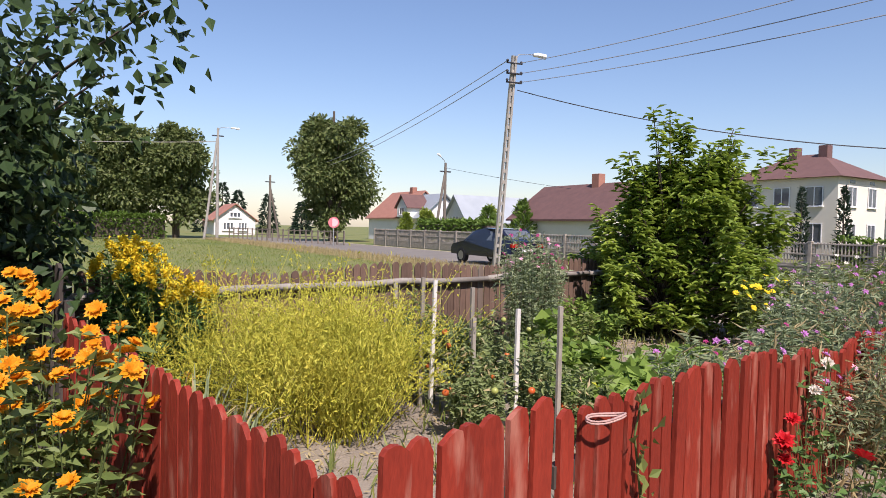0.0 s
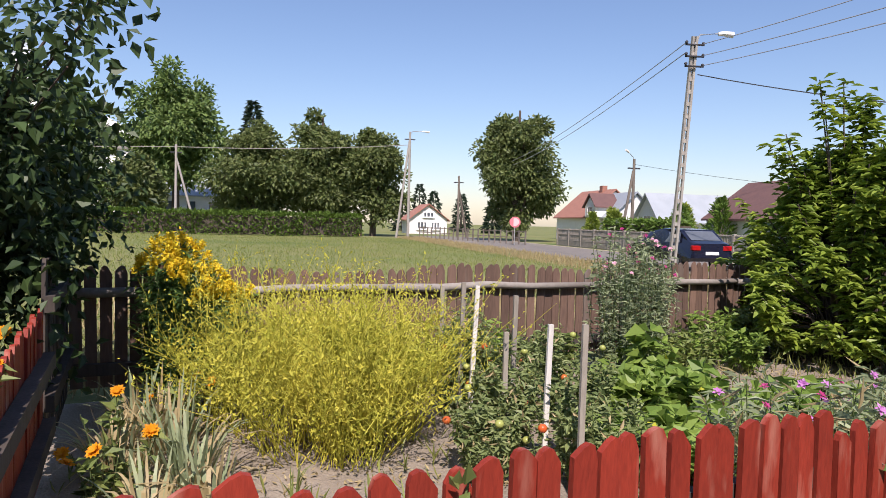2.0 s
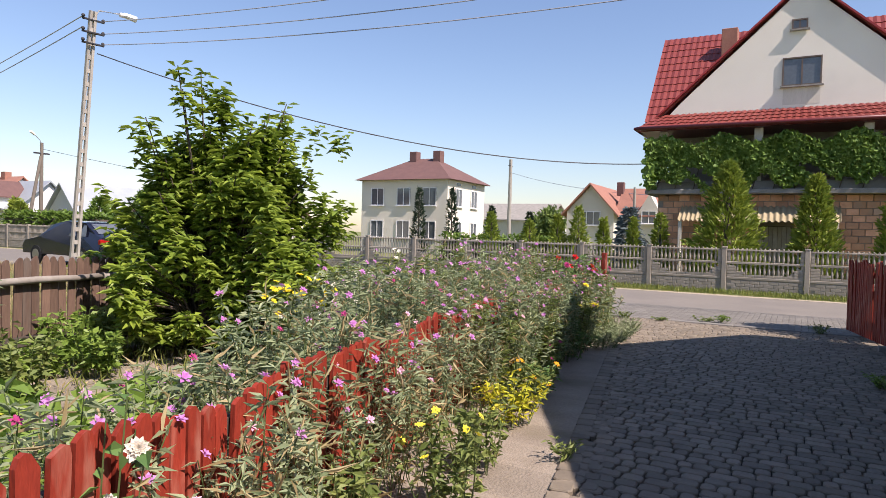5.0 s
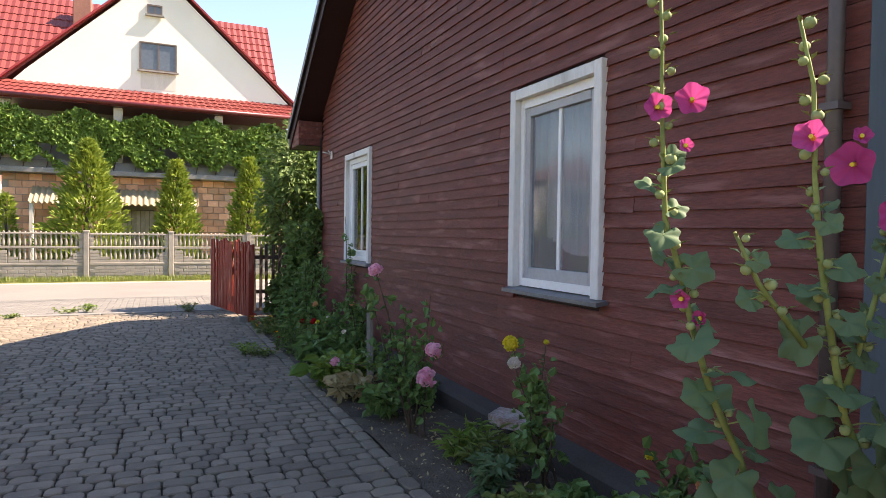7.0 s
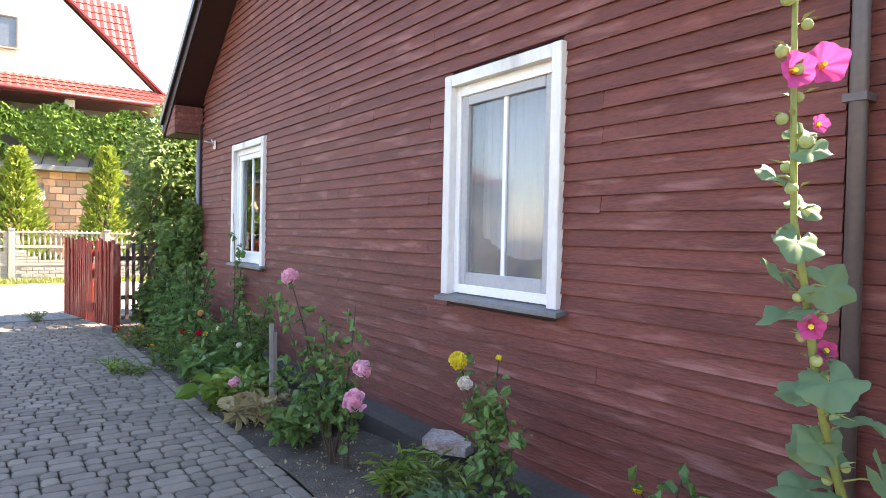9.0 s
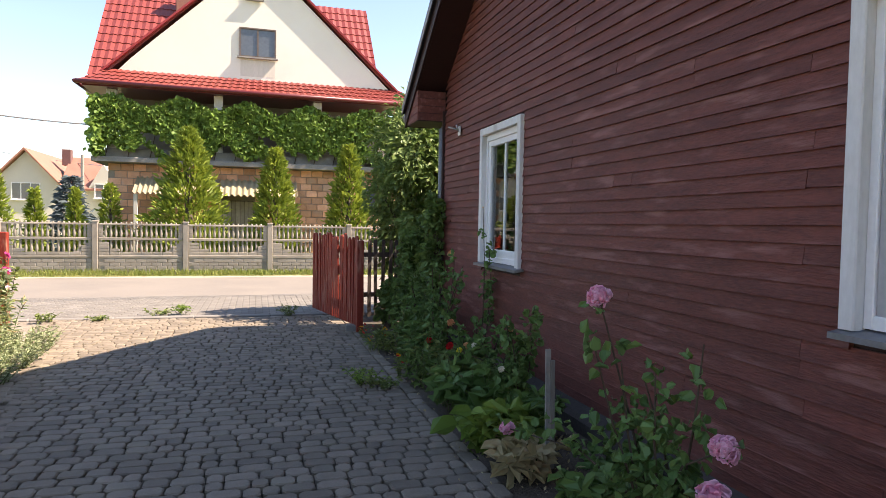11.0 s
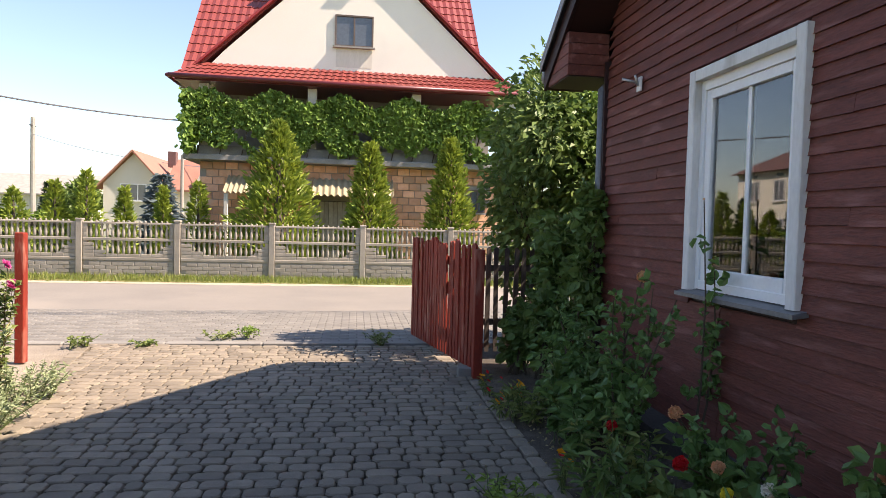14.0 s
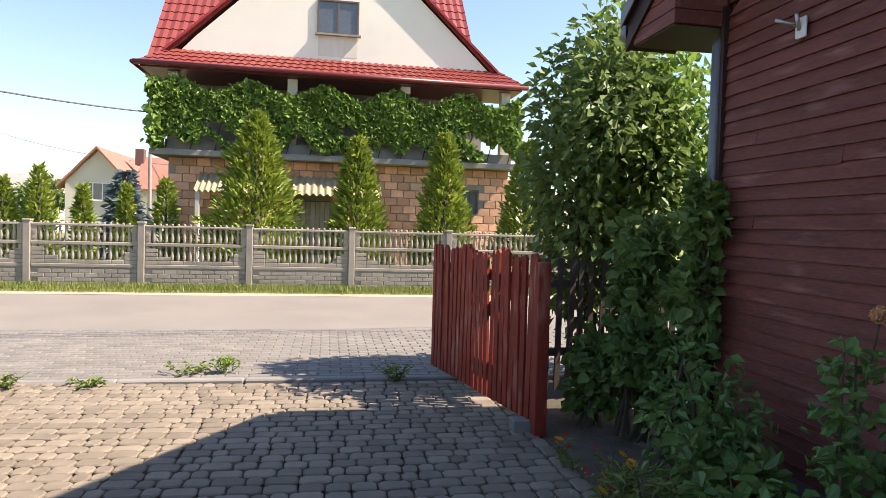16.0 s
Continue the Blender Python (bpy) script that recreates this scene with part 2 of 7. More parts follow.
M_TYRE = mat("tyre_rubber", (0.02, 0.02, 0.02), (0.015, 0.015, 0.015), 0.9, 20, 80, 0.2)
M_ALLOY = mat("alloy", (0.5, 0.5, 0.5), (0.45, 0.45, 0.45), 0.3, 8, 50, 0, metal=0.8)
M_TAIL = mat("tail_lamp_red", (0.4, 0.01, 0.01), (0.3, 0.008, 0.008), 0.15, 8, 50, 0)
M_BARK = mat("bark", (0.11, 0.085, 0.065), (0.065, 0.05, 0.04), 0.95, 8, 50, 0.7, stretch=(1, 1, 0.3))
M_ROPE = mat("pale_rope", (0.52, 0.33, 0.29), (0.4, 0.25, 0.22), 0.9, 40, 120, 0.3)
M_STONE = mat("marbled_stone", (0.55, 0.52, 0.47), (0.3, 0.16, 0.11), 0.7, 9, 60, 0.4, c=(0.22, 0.2, 0.19))
M_SIGNRED = mat("faded_sign_red", (0.62, 0.18, 0.2), (0.55, 0.15, 0.17), 0.5, 3, 30, 0)
L_DARK = leafy("dark_leaf", (0.022, 0.045, 0.016), (0.06, 0.1, 0.03), 0.45, 0.2)
L_TREE = leafy("tree_leaf", (0.07, 0.13, 0.035), (0.21, 0.29, 0.08))
L_LIME = leafy("linden_leaf", (0.07, 0.11, 0.03), (0.19, 0.22, 0.075))
L_SHRUB = leafy("shrub_leaf", (0.09, 0.16, 0.025), (0.34, 0.43, 0.06), 0.35, 0.35)
L_HERB = leafy("herb_leaf", (0.1, 0.157, 0.04), (0.26, 0.3, 0.09))
L_GREY = leafy("grey_green_leaf", (0.162, 0.2268, 0.1134), (0.4212, 0.4698, 0.2754))
L_DRY = leafy("dry_leaf", (0.3125, 0.2375, 0.1125), (0.525, 0.4375, 0.2375))
L_TOMATO = leafy("tomato_leaf", (0.12, 0.175, 0.055), (0.3, 0.35, 0.14))
L_YELLOW = leafy("yellow_green_stalk", (0.33, 0.37, 0.04), (0.68, 0.6, 0.085), 0.6, 0.35)
L_BEAN = leafy("bean_leaf", (0.11, 0.2, 0.035), (0.29, 0.4, 0.08), 0.45, 0.35)
L_YLEAF = leafy("yellowed_leaf", (0.6, 0.5, 0.03), (0.5, 0.55, 0.06))
L_ROSE = leafy("rose_leaf", (0.07, 0.145, 0.045), (0.17, 0.29, 0.08), 0.4, 0.25)
L_MALLOW = leafy("mallow_leaf", (0.085, 0.16, 0.08), (0.17, 0.26, 0.12), 0.6, 0.35)
L_THUJA = leafy("thuja_leaf", (0.10, 0.165, 0.027), (0.34, 0.40, 0.06), 0.6, 0.25)
L_VINE = leafy("vine_leaf", (0.10, 0.19, 0.035), (0.27, 0.40, 0.09), 0.5, 0.35)
L_IVY = leafy("climber_leaf", (0.065, 0.13, 0.035), (0.18, 0.27, 0.075), 0.4, 0.3)
L_HEDGE = leafy("hedge_leaf", (0.078, 0.143, 0.026), (0.156, 0.247, 0.039))
L_SPRUCE = leafy("spruce_needle", (0.016, 0.035, 0.02), (0.04, 0.065, 0.035))
L_BLUE = leafy("blue_spruce", (0.09, 0.13, 0.14), (0.16, 0.2, 0.21))
L_GRASS = leafy("grass_blade", (0.12, 0.185, 0.035), (0.32, 0.33, 0.1))
P_ORANGE = leafy("orange_petal", (0.75, 0.26, 0.008), (0.82, 0.42, 0.012), 0.6, 0.3)
P_GOLD = leafy("golden_floret", (0.75, 0.54, 0.02), (0.85, 0.68, 0.04), 0.7, 0.25)
P_YEL = leafy("yellow_petal", (0.8, 0.65, 0.03), (0.85, 0.75, 0.1), 0.6, 0.3)
P_PINK = leafy("pink_petal", (0.88, 0.36, 0.5), (0.92, 0.64, 0.74), 0.6, 0.35)
P_MAG = leafy("magenta_petal", (0.42, 0.035, 0.17), (0.62, 0.1, 0.3), 0.6, 0.35)
P_VIO = leafy("violet_petal", (0.55, 0.16, 0.5), (0.68, 0.36, 0.66), 0.6, 0.35)
P_RED = leafy("red_petal", (0.55, 0.01, 0.02), (0.7, 0.03, 0.03), 0.6, 0.25)
P_WHITE = leafy("white_petal", (0.78, 0.7, 0.58), (0.82, 0.78, 0.7), 0.6, 0.35)
P_APRI = leafy("apricot_petal", (0.75, 0.36, 0.18), (0.8, 0.5, 0.28), 0.6, 0.35)
M_STEM = mat("green_stem", (0.10, 0.14, 0.04), (0.07, 0.10, 0.03), 0.7, 9, 60, 0)
M_WOODSTEM = mat("woody_stem", (0.09, 0.06, 0.035), (0.06, 0.045, 0.03), 0.85, 9, 60, 0)
M_TOMATO = mat("ripe_tomato", (0.55, 0.09, 0.02), (0.45, 0.13, 0.03), 0.3, 6, 40, 0)
M_TOMATOG = mat("green_tomato", (0.34, 0.36, 0.10), (0.28, 0.32, 0.08), 0.3, 6, 40, 0)
M_EYE = mat("flower_centre", (0.28, 0.14, 0.015), (0.2, 0.09, 0.01), 0.9, 90, 200, 0.3)

# ---- builders ----
WHERE = {}
STUFF = {"stemwork", "foliage", "dry_foliage", "seed_growth", "plume", "leafage", "dry_leafage", "branch_framework", "canework", "crown", "baluster_run"}
RNG = np.random.default_rng(7)


class Geo:
    """Vertices and faces gathered for one mesh."""

    def __init__(self):
        self.v, self.f, self.n = [], [], 0

    def add(self, verts, faces):
        self.v.append(np.asarray(verts, float).reshape(-1, 3))
        k = self.n
        self.f.extend([tuple(i + k for i in f) for f in faces])
        self.n += len(self.v[-1])
        return self

    def box(self, x0, x1, y0, y1, z0, z1, bevel=0.0):
        b = min(bevel, (x1 - x0) / 3, (y1 - y0) / 3, (z1 - z0) / 3)
        if b <= 0:
            return self.add([(x, y, z) for z in (z0, z1) for y in (y0, y1) for x in (x0, x1)],
                            [(0, 2, 3, 1), (4, 5, 7, 6), (0, 1, 5, 4), (2, 6, 7, 3), (0, 4, 6, 2), (1, 3, 7, 5)])
        ring = lambda z, i: [(x0 + i, y0, z), (x1 - i, y0, z), (x1, y0 + i, z), (x1, y1 - i, z), (x1 - i, y1, z), (x0 + i, y1, z), (x0, y1 - i, z), (x0, y0 + i, z)]
        v = ring(z0, b) + ring(z1 - b, b) + [(x0 + b, y0 + b, z1), (x1 - b, y0 + b, z1), (x1 - b, y1 - b, z1), (x0 + b, y1 - b, z1)]
        f = [tuple(range(7, -1, -1))] + [(i, (i + 1) % 8, 8 + (i + 1) % 8, 8 + i) for i in range(8)]
        f += [(8, 9, 17, 16), (9, 10, 17), (10, 11, 18, 17), (11, 12, 18), (12, 13, 19, 18), (13, 14, 19), (14, 15, 16, 19), (15, 8, 16), (16, 17, 18, 19)]
        return self.add(v, f)

    def prism(self, outline, axis, a, b):
        """An outline of (u, w) pairs drawn out from a to b along the axis x, y or z."""
        put = {"x": lambda u, w, s: (s, u, w), "y": lambda u, w, s: (u, s, w), "z": lambda u, w, s: (u, w, s)}[axis]
        k = len(outline)
        v = [put(u, w, a) for u, w in outline] + [put(u, w, b) for u, w in outline]
        f = [tuple(range(k)), tuple(range(2 * k - 1, k - 1, -1))] + [(i, k + i, k + (i + 1) % k, (i + 1) % k) for i in range(k)]
        return self.add(v, f)

    def beam(self, p, q, w, h, up=(0, 0, 1)):
        """A square bar from p to q."""
        p, q = Vector(p), Vector(q)
        d = (q - p).normalized()
        s = d.cross(Vector(up))
        s = s.normalized() if s.length > 1e-6 else Vector((1, 0, 0))
        t = s.cross(d).normalized()
        v = [e + s * a * w / 2 + t * b * h / 2 for e in (p, q) for a, b in ((-1, -1), (1, -1), (1, 1), (-1, 1))]
        return self.add([tuple(x) for x in v], [(3, 2, 1, 0), (4, 5, 6, 7), (0, 1, 5, 4), (1, 2, 6, 5), (2, 3, 7, 6), (3, 0, 4, 7)])

    def tube(self, pts, r0, r1=None, sides=5):
        r1 = r0 if r1 is None else r1
        pts = [Vector(p) for p in pts]
        k, v = len(pts), []
        for i, p in enumerate(pts):
            d = (pts[min(i + 1, k - 1)] - pts[max(i - 1, 0)]).normalized()
            s = d.cross(Vector((0.31, 0.87, 0.2))).normalized()
            t = d.cross(s)
            r = r0 + (r1 - r0) * i / (k - 1)
            v += [tuple(p + (s * math.cos(a) + t * math.sin(a)) * r) for a in (2 * math.pi * j / sides for j in range(sides))]
        f = [(i * sides + j, i * sides + (j + 1) % sides, (i + 1) * sides + (j + 1) % sides, (i + 1) * sides + j) for i in range(k - 1) for j in range(sides)]
        f += [tuple(range(sides - 1, -1, -1)), tuple(range((k - 1) * sides, k * sides))]
        return self.add(v, f)

    def lathe(self, profile, at=(0, 0, 0), sides=12):
        v = [(at[0] + r * math.cos(a), at[1] + r * math.sin(a), at[2] + z) for r, z in profile for a in (2 * math.pi * j / sides for j in range(sides))]
        k = len(profile)
        f = [(i * sides + j, i * sides + (j + 1) % sides, (i + 1) * sides + (j + 1) % sides, (i + 1) * sides + j) for i in range(k - 1) for j in range(sides)]
        f += [tuple(range(sides - 1, -1, -1)), tuple(range((k - 1) * sides, k * sides))]
        return self.add(v, f)

    def ball(self, at, r, sides=8, squash=1.0):
        rings = 5
        return self.lathe([(max(r * math.sin(math.pi * i / rings), r * 0.05), -r * squash * math.cos(math.pi * i / rings)) for i in range(rings + 1)], at, sides)

    def leaves(self, base, way, face, length, width, droop=0.15, wide_at=0.45, lobes=False):
        """Many folded leaves at once: where each starts, where it points, which way it faces."""
        base, way, face = (np.asarray(a, float).reshape(-1, 3) for a in (base, way, face))
        k = len(base)
        length = np.broadcast_to(np.asarray(length, float), (k,))[:, None]
        width = np.broadcast_to(np.asarray(width, float), (k,))[:, None]
        way = way / (np.linalg.norm(way, axis=1, keepdims=True) + 1e-9)
        side = np.cross(way, face)
        side /= np.linalg.norm(side, axis=1, keepdims=True) + 1e-9
        up = np.cross(side, way)
        tip = base + way * length - up * length * droop
        mid = base + way * length * wide_at
        lift = up * width * 0.18
        if lobes:
            shape = [base, mid * 0.35 + base * 0.65 + side * width * 0.5 + lift, mid + side * width * 0.62 + lift * 0.5, base + way * length * 0.8 + side * width * 0.42 + lift,
                     tip, base + way * length * 0.8 - side * width * 0.42 + lift, mid - side * width * 0.62 + lift * 0.5, mid * 0.35 + base * 0.65 - side * width * 0.5 + lift]
            v = np.stack(shape, 1).reshape(-1, 3)
            self.v.append(v)
            s = self.n
            for i in range(k):
                o = s + i * 8
                self.f.append((o, o + 1, o + 2, o + 3, o + 4))
                self.f.append((o, o + 4, o + 5, o + 6, o + 7))
            self.n += 8 * k
            return self
        v = np.stack([base, mid + side * width * 0.5 + lift, tip, mid - side * width * 0.5 + lift], 1).reshape(-1, 3)
        self.v.append(v)
        s = self.n
        for i in range(k):
            o = s + i * 4
            self.f.append((o, o + 1, o + 2))
            self.f.append((o, o + 2, o + 3))
        self.n += 4 * k
        return self

    def cloud(self, points, size, out=None, jitter=0.6, up=0.5, width=0.5, droop=0.15, rng=RNG, **more):
        """Leaves scattered at points, turned outwards along out, sizes varied."""
        pts = np.asarray(points, float).reshape(-1, 3)
        k = len(pts)
        d = rng.normal(size=(k, 3)) * jitter
        if out is not None:
            d += out
        face = rng.normal(size=(k, 3)) * 0.5 + (0.25, -0.05, up)
        ln = size * rng.uniform(0.65, 1.3, k)
        return self.leaves(pts, d, face, ln, ln * width, droop, **more)

    def bloom(self, at, normal, r, petals=10, width=0.42, cup=0.25, layers=1, rng=RNG):
        """A flower of petals round a normal."""
        nrm = Vector(normal).normalized()
        s = nrm.cross(Vector((0.3, 0.2, 0.93)))
        s = s.normalized() if s.length > 0.05 else Vector((1, 0, 0))
        t = nrm.cross(s)
        b, w = [], []
        for l in range(layers):
            for j in range(petals):
                a = 2 * math.pi * (j + 0.5 * l) / petals + rng.uniform(-0.12, 0.12)
                d = (s * math.cos(a) + t * math.sin(a)) + nrm * (cup + 0.6 * l)
                b.append(tuple(Vector(at) + nrm * 0.002 * l))
                w.append(tuple(d))
        k = len(b)
        ln = r * np.repeat(1 - 0.22 * np.arange(layers), petals) * rng.uniform(0.9, 1.1, k)
        return self.leaves(b, w, np.tile(tuple(nrm), (k, 1)), ln, ln * width * 1.3, 0.05, 0.6)

    def mesh(self, name, material, smooth=False):
        me = bpy.data.meshes.new(name)
        v = np.concatenate(self.v) if self.v else np.zeros((0, 3))
        me.from_pydata(v.tolist(), [], self.f)
        me.materials.append(material)
        if smooth:
            me.polygons.foreach_set("use_smooth", [True] * len(me.polygons))
        me.update()
        return me


def thing(name, at, label, category, group="", kind=""):
    ob = new(name)
    ob.empty_display_size = 0.1
    ob.location = at
    WHERE[ob.name] = Vector(at)
    return tagged(ob, label, category, group, kind)


def part(name, geo, material, parent, label="", smooth=False):
    """Links a Geo, given in world metres, as one mesh under a thing or a part."""
    ob = new(name, geo.mesh(name, material, smooth))
    ob.parent = parent
    ob.location = -WHERE.get(parent.name, Vector())
    WHERE[ob.name] = Vector()
    return tagged(ob, label, kind="stuff" if name in STUFF else "")


def piece(name, data, parent, m):
    """One of many alike pieces on a shared mesh."""
    ob = new(name, data)
    ob.parent = parent
    ob.matrix_basis = Matrix.Translation(-WHERE.get(parent.name, Vector())) @ m
    return ob


def solid(name, geo, material, label, category, kind="structure", smooth=False, group=""):
    ob = new(name, geo.mesh(name, material, smooth))
    WHERE[ob.name] = Vector()
    return tagged(ob, label, category, group, kind)


def sphere_points(k, rng=RNG):
    p = rng.normal(size=(k, 3))
    return p / np.linalg.norm(p, axis=1, keepdims=True)

# ---- plan ----
WALL = 0.944                       # the brown house's wall, in x
EAVE_Y, NEAR_Y, EAVE_Z, PITCH = 10.05, 2.1, 2.64, 0.68
MID_Y = (EAVE_Y + NEAR_Y) / 2
FRONT = lambda y: -2.70 - 0.2 * (y - 0.45)      # red fence line, x for y
BACK = lambda y: -7.66 - 0.2 * (y - 3.2)        # old back fence
SIDE = lambda x: -1.55 + 0.222 * (x + 0.97)     # fence across, y for x
ROAD_Y0, ROAD_Y1, FENCE_Y = 11.62, 18.25, 19.55
DRIVE_L = lambda y: -2.3 - 0.185 * (y - 3.3)    # left edge of the drive
DRIVE_R = lambda y: 0.02


def sheet(x0, x1, y0, y1, z, nx, ny, rough=0.0, seed=0):
    """A ground sheet, a little uneven."""
    xs, ys = np.linspace(x0, x1, nx + 1), np.linspace(y0, y1, ny + 1)
    v = [(x, y, z + (rough * noise.noise((x * 1.3, y * 1.3, seed)) if rough else 0)) for y in ys for x in xs]
    f = [(j * (nx + 1) + i, j * (nx + 1) + i + 1, (j + 1) * (nx + 1) + i + 1, (j + 1) * (nx + 1) + i) for j in range(ny) for i in range(nx)]
    return Geo().add(v, f)


# ---- ground ----
g = sheet(-900, 900, -900, 900, -0.06, 2, 2)
solid("ground", g, M_FIELD, "dry summer meadow grass reaching the horizon", "ground")
solid("road", sheet(-70, 45, ROAD_Y0 - 0.02, ROAD_Y1, -0.025, 60, 4), M_ASPHALT, "pale worn asphalt village road", "road")
solid("road_shoulder", sheet(-70, 45, ROAD_Y1 - 0.05, ROAD_Y1 + 0.35, -0.02, 60, 1, 0.01), mat("sandy_verge", (0.42, 0.36, 0.26), (0.33, 0.28, 0.2), 0.95, 2, 60, 0.4), "strip of pale sand along the road", "verge")
solid("garden_soil", Geo().add([(FRONT(-2.2), -2.0, -0.01), (FRONT(10.8), 10.8, -0.01), (BACK(10.8), 10.8, -0.01), (BACK(-2.8), -2.8, -0.01)], [(0, 1, 2, 3)]), M_SOIL, "dry pale garden soil", "soil")
g = sheet(0.048, WALL, -3, 10.6, -0.012, 16, 160, 0.035)
solid("bed_soil", g, M_BEDSOIL, "dark crumbly soil of the flower bed by the wall", "soil")
g = Geo()
ys = np.linspace(-6, 11.6, 40)
for a, b in zip(ys[:-1], ys[1:]):
    g.add([(FRONT(a) - 0.2, a, -0.015), (DRIVE_L(a) + 0.1, a, -0.015), (DRIVE_L(b) + 0.1, b, -0.015), (FRONT(b) - 0.2, b, -0.015)], [(0, 1, 2, 3)])
solid("verge_soil", g, M_SOIL, "gritty pale soil along the red fence", "soil")
drive = solid("driveway", sheet(-6, 1.0, -7, ROAD_Y0 + 0.05, -0.03, 4, 10), M_JOINT, "block-paved drive with dark sandy joints", "driveway")
for o in (drive,):
    WHERE[o.name] = Vector()
g = Geo()
for i in range(40):
    g.box(-20 + i * 1.0, -19.01 + i * 1.0, ROAD_Y0 - 0.05, ROAD_Y0 + 0.05, -0.1, 0.012, 0.012)
solid("kerb", g, M_KERB, "flush concrete kerb between drive and road", "kerb")

# ---- brown house ----
house = thing("brown_house", (WALL + 2, MID_Y, 0), "single-storey house clad in faded brown-red wooden siding", "house")
roof_z = lambda y: EAVE_Z + PITCH * ((EAVE_Y - y) if y > MID_Y else (y - NEAR_Y))
WIN = [(3.185, 4.025, 0.99, 2.20), (7.21, 8.1, 0.99, 2.21)]     # y0, y1, z0, z1 of the two openings
CORNER_Y = 9.5
g = Geo()
# sheathing behind the boards, in strips that leave the openings
ycuts = sorted({1.3, 2.25, MID_Y, CORNER_Y - 0.03, *[v for w in WIN for v in w[:2]]})
top_at = lambda y: min(roof_z(y) - 0.1, 99) if 2.25 <= y <= CORNER_Y else 2.62
for a, b in zip(ycuts[:-1], ycuts[1:]):
    hole = next((w for w in WIN if abs(w[0] - a) < 1e-6), None)
    spans = [((0.1, 0.1), (hole[2], hole[2])), ((hole[3], hole[3]), (top_at(a + .001), top_at(b - .001)))] if hole else [((0.1, 0.1), (top_at(a + .001), top_at(b - .001)))]
    for (l0, l1), (h0, h1) in spans:
        part("wall", Geo().prism([(a, l0), (b, l1), (b, h1), (a, h0)], "x", WALL + 0.015, WALL + 0.16), M_SOFFIT, house)
row, step, k = 0, 0.077, 0
joints = [(5.54, 5.74), (3.9, 7.75), (2.9, 6.3), (4.25, 8.6), (5.0, 7.78), (3.6, 6.9, 9.2), (7.8, 4.28)]
rb = random.Random(3)
z = 0.13
while z < roof_z(MID_Y) - 0.05:
    spans = []
    lo_y, hi_y = 1.9, CORNER_Y
    if z > EAVE_Z - 0.05:
        hi_y = EAVE_Y - (z - EAVE_Z) / PITCH - 0.02
        lo_y = NEAR_Y + (z - EAVE_Z) / PITCH + 0.02
    lo_y, hi_y = max(lo_y, 1.9), min(hi_y, CORNER_Y)
    if hi_y - lo_y < 0.15:
        break
    edges = [lo_y, hi_y]
    for j in joints[rb.randrange(len(joints))]:
        if lo_y + 0.2 < j + rb.uniform(-0.02, 0.02) < hi_y - 0.2:
            edges.append(j)
    edges.sort()
    for a, b in zip(edges[:-1], edges[1:]):
        cut = [(a, b)]
        for w in WIN:
            if z + step > w[2] - 0.06 and z < w[3] + 0.06:
                nxt = []
                for c, d in cut:
                    if d <= w[0] - 0.03 or c >= w[1] + 0.03:
                        nxt.append((c, d))
                    else:
                        if c < w[0] - 0.05:
                            nxt.append((c, w[0] - 0.03))
                        if d > w[1] + 0.05:
                            nxt.append((w[1] + 0.03, d))
                cut = nxt
        spans += cut
    for a, b in spans:
        t = rb.uniform(-0.003, 0.003)
        sl = 0.5 * step / PITCH if z > EAVE_Z - 0.05 else 0
        a0, b0 = a + 0.0015, b - 0.0015
        at_, bt_ = a0 + (2 * sl if a == lo_y else 0), b0 - (2 * sl if b == hi_y else 0)
        if bt_ - at_ < 0.03:
            continue
        dz0, dz1 = rb.uniform(-0.005, 0.005), rb.uniform(-0.005, 0.005)
        p, q = WALL - 0.015 + t * 0.6, WALL - 0.001
        gg = Geo().add([(p, a0, z + dz0), (p, b0, z + dz1), (WALL + 0.02, b0, z), (WALL + 0.02, a0, z), (p + 0.003, a0, z + 0.004), (p + 0.003, b0, z + 0.004),
                        (q, at_, z + step + 0.012), (q, bt_, z + step + 0.012), (WALL + 0.014, bt_, z + step + 0.012), (WALL + 0.014, at_, z + step + 0.012)],
                       [(0, 3, 2, 1), (0, 1, 5, 4), (4, 5, 7, 6), (6, 7, 8, 9), (0, 4, 6, 9, 3), (1, 2, 8, 7, 5)])
        part("siding_board", gg, M_SIDING, house)
    z += step
part("plinth", Geo().prism([(WALL - 0.02, -0.2), (WALL + 0.2, -0.2), (WALL + 0.2, 0.15), (WALL + 0.0, 0.15), (WALL - 0.1, 0.12), (WALL - 0.13, 0.09), (WALL - 0.13, -0.2)], "y", 1.3, CORNER_Y + 0.02), M_PLINTH, house, "dark grey plastered plinth with a sloping ledge")
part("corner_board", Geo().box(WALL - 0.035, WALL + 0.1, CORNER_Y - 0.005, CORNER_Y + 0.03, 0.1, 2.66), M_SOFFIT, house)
part("end_wall", Geo().box(WALL + 0.012, WALL + 5.8, CORNER_Y - 0.03, CORNER_Y, 0.0, 2.7), M_SIDING, house)
part("near_end_wall", Geo().box(WALL + 0.3, WALL + 5.7, 2.22, 2.25, 0.0, 2.6), M_MAUVE, house)
part("rear_wall", Geo().prism([(1.3, 0), (CORNER_Y, 0), (CORNER_Y, 2.7), (MID_Y, roof_z(MID_Y) - 0.15), (2.25, 2.6), (1.3, 2.6)], "x", WALL + 5.7, WALL + 5.85), M_MAUVE, house)
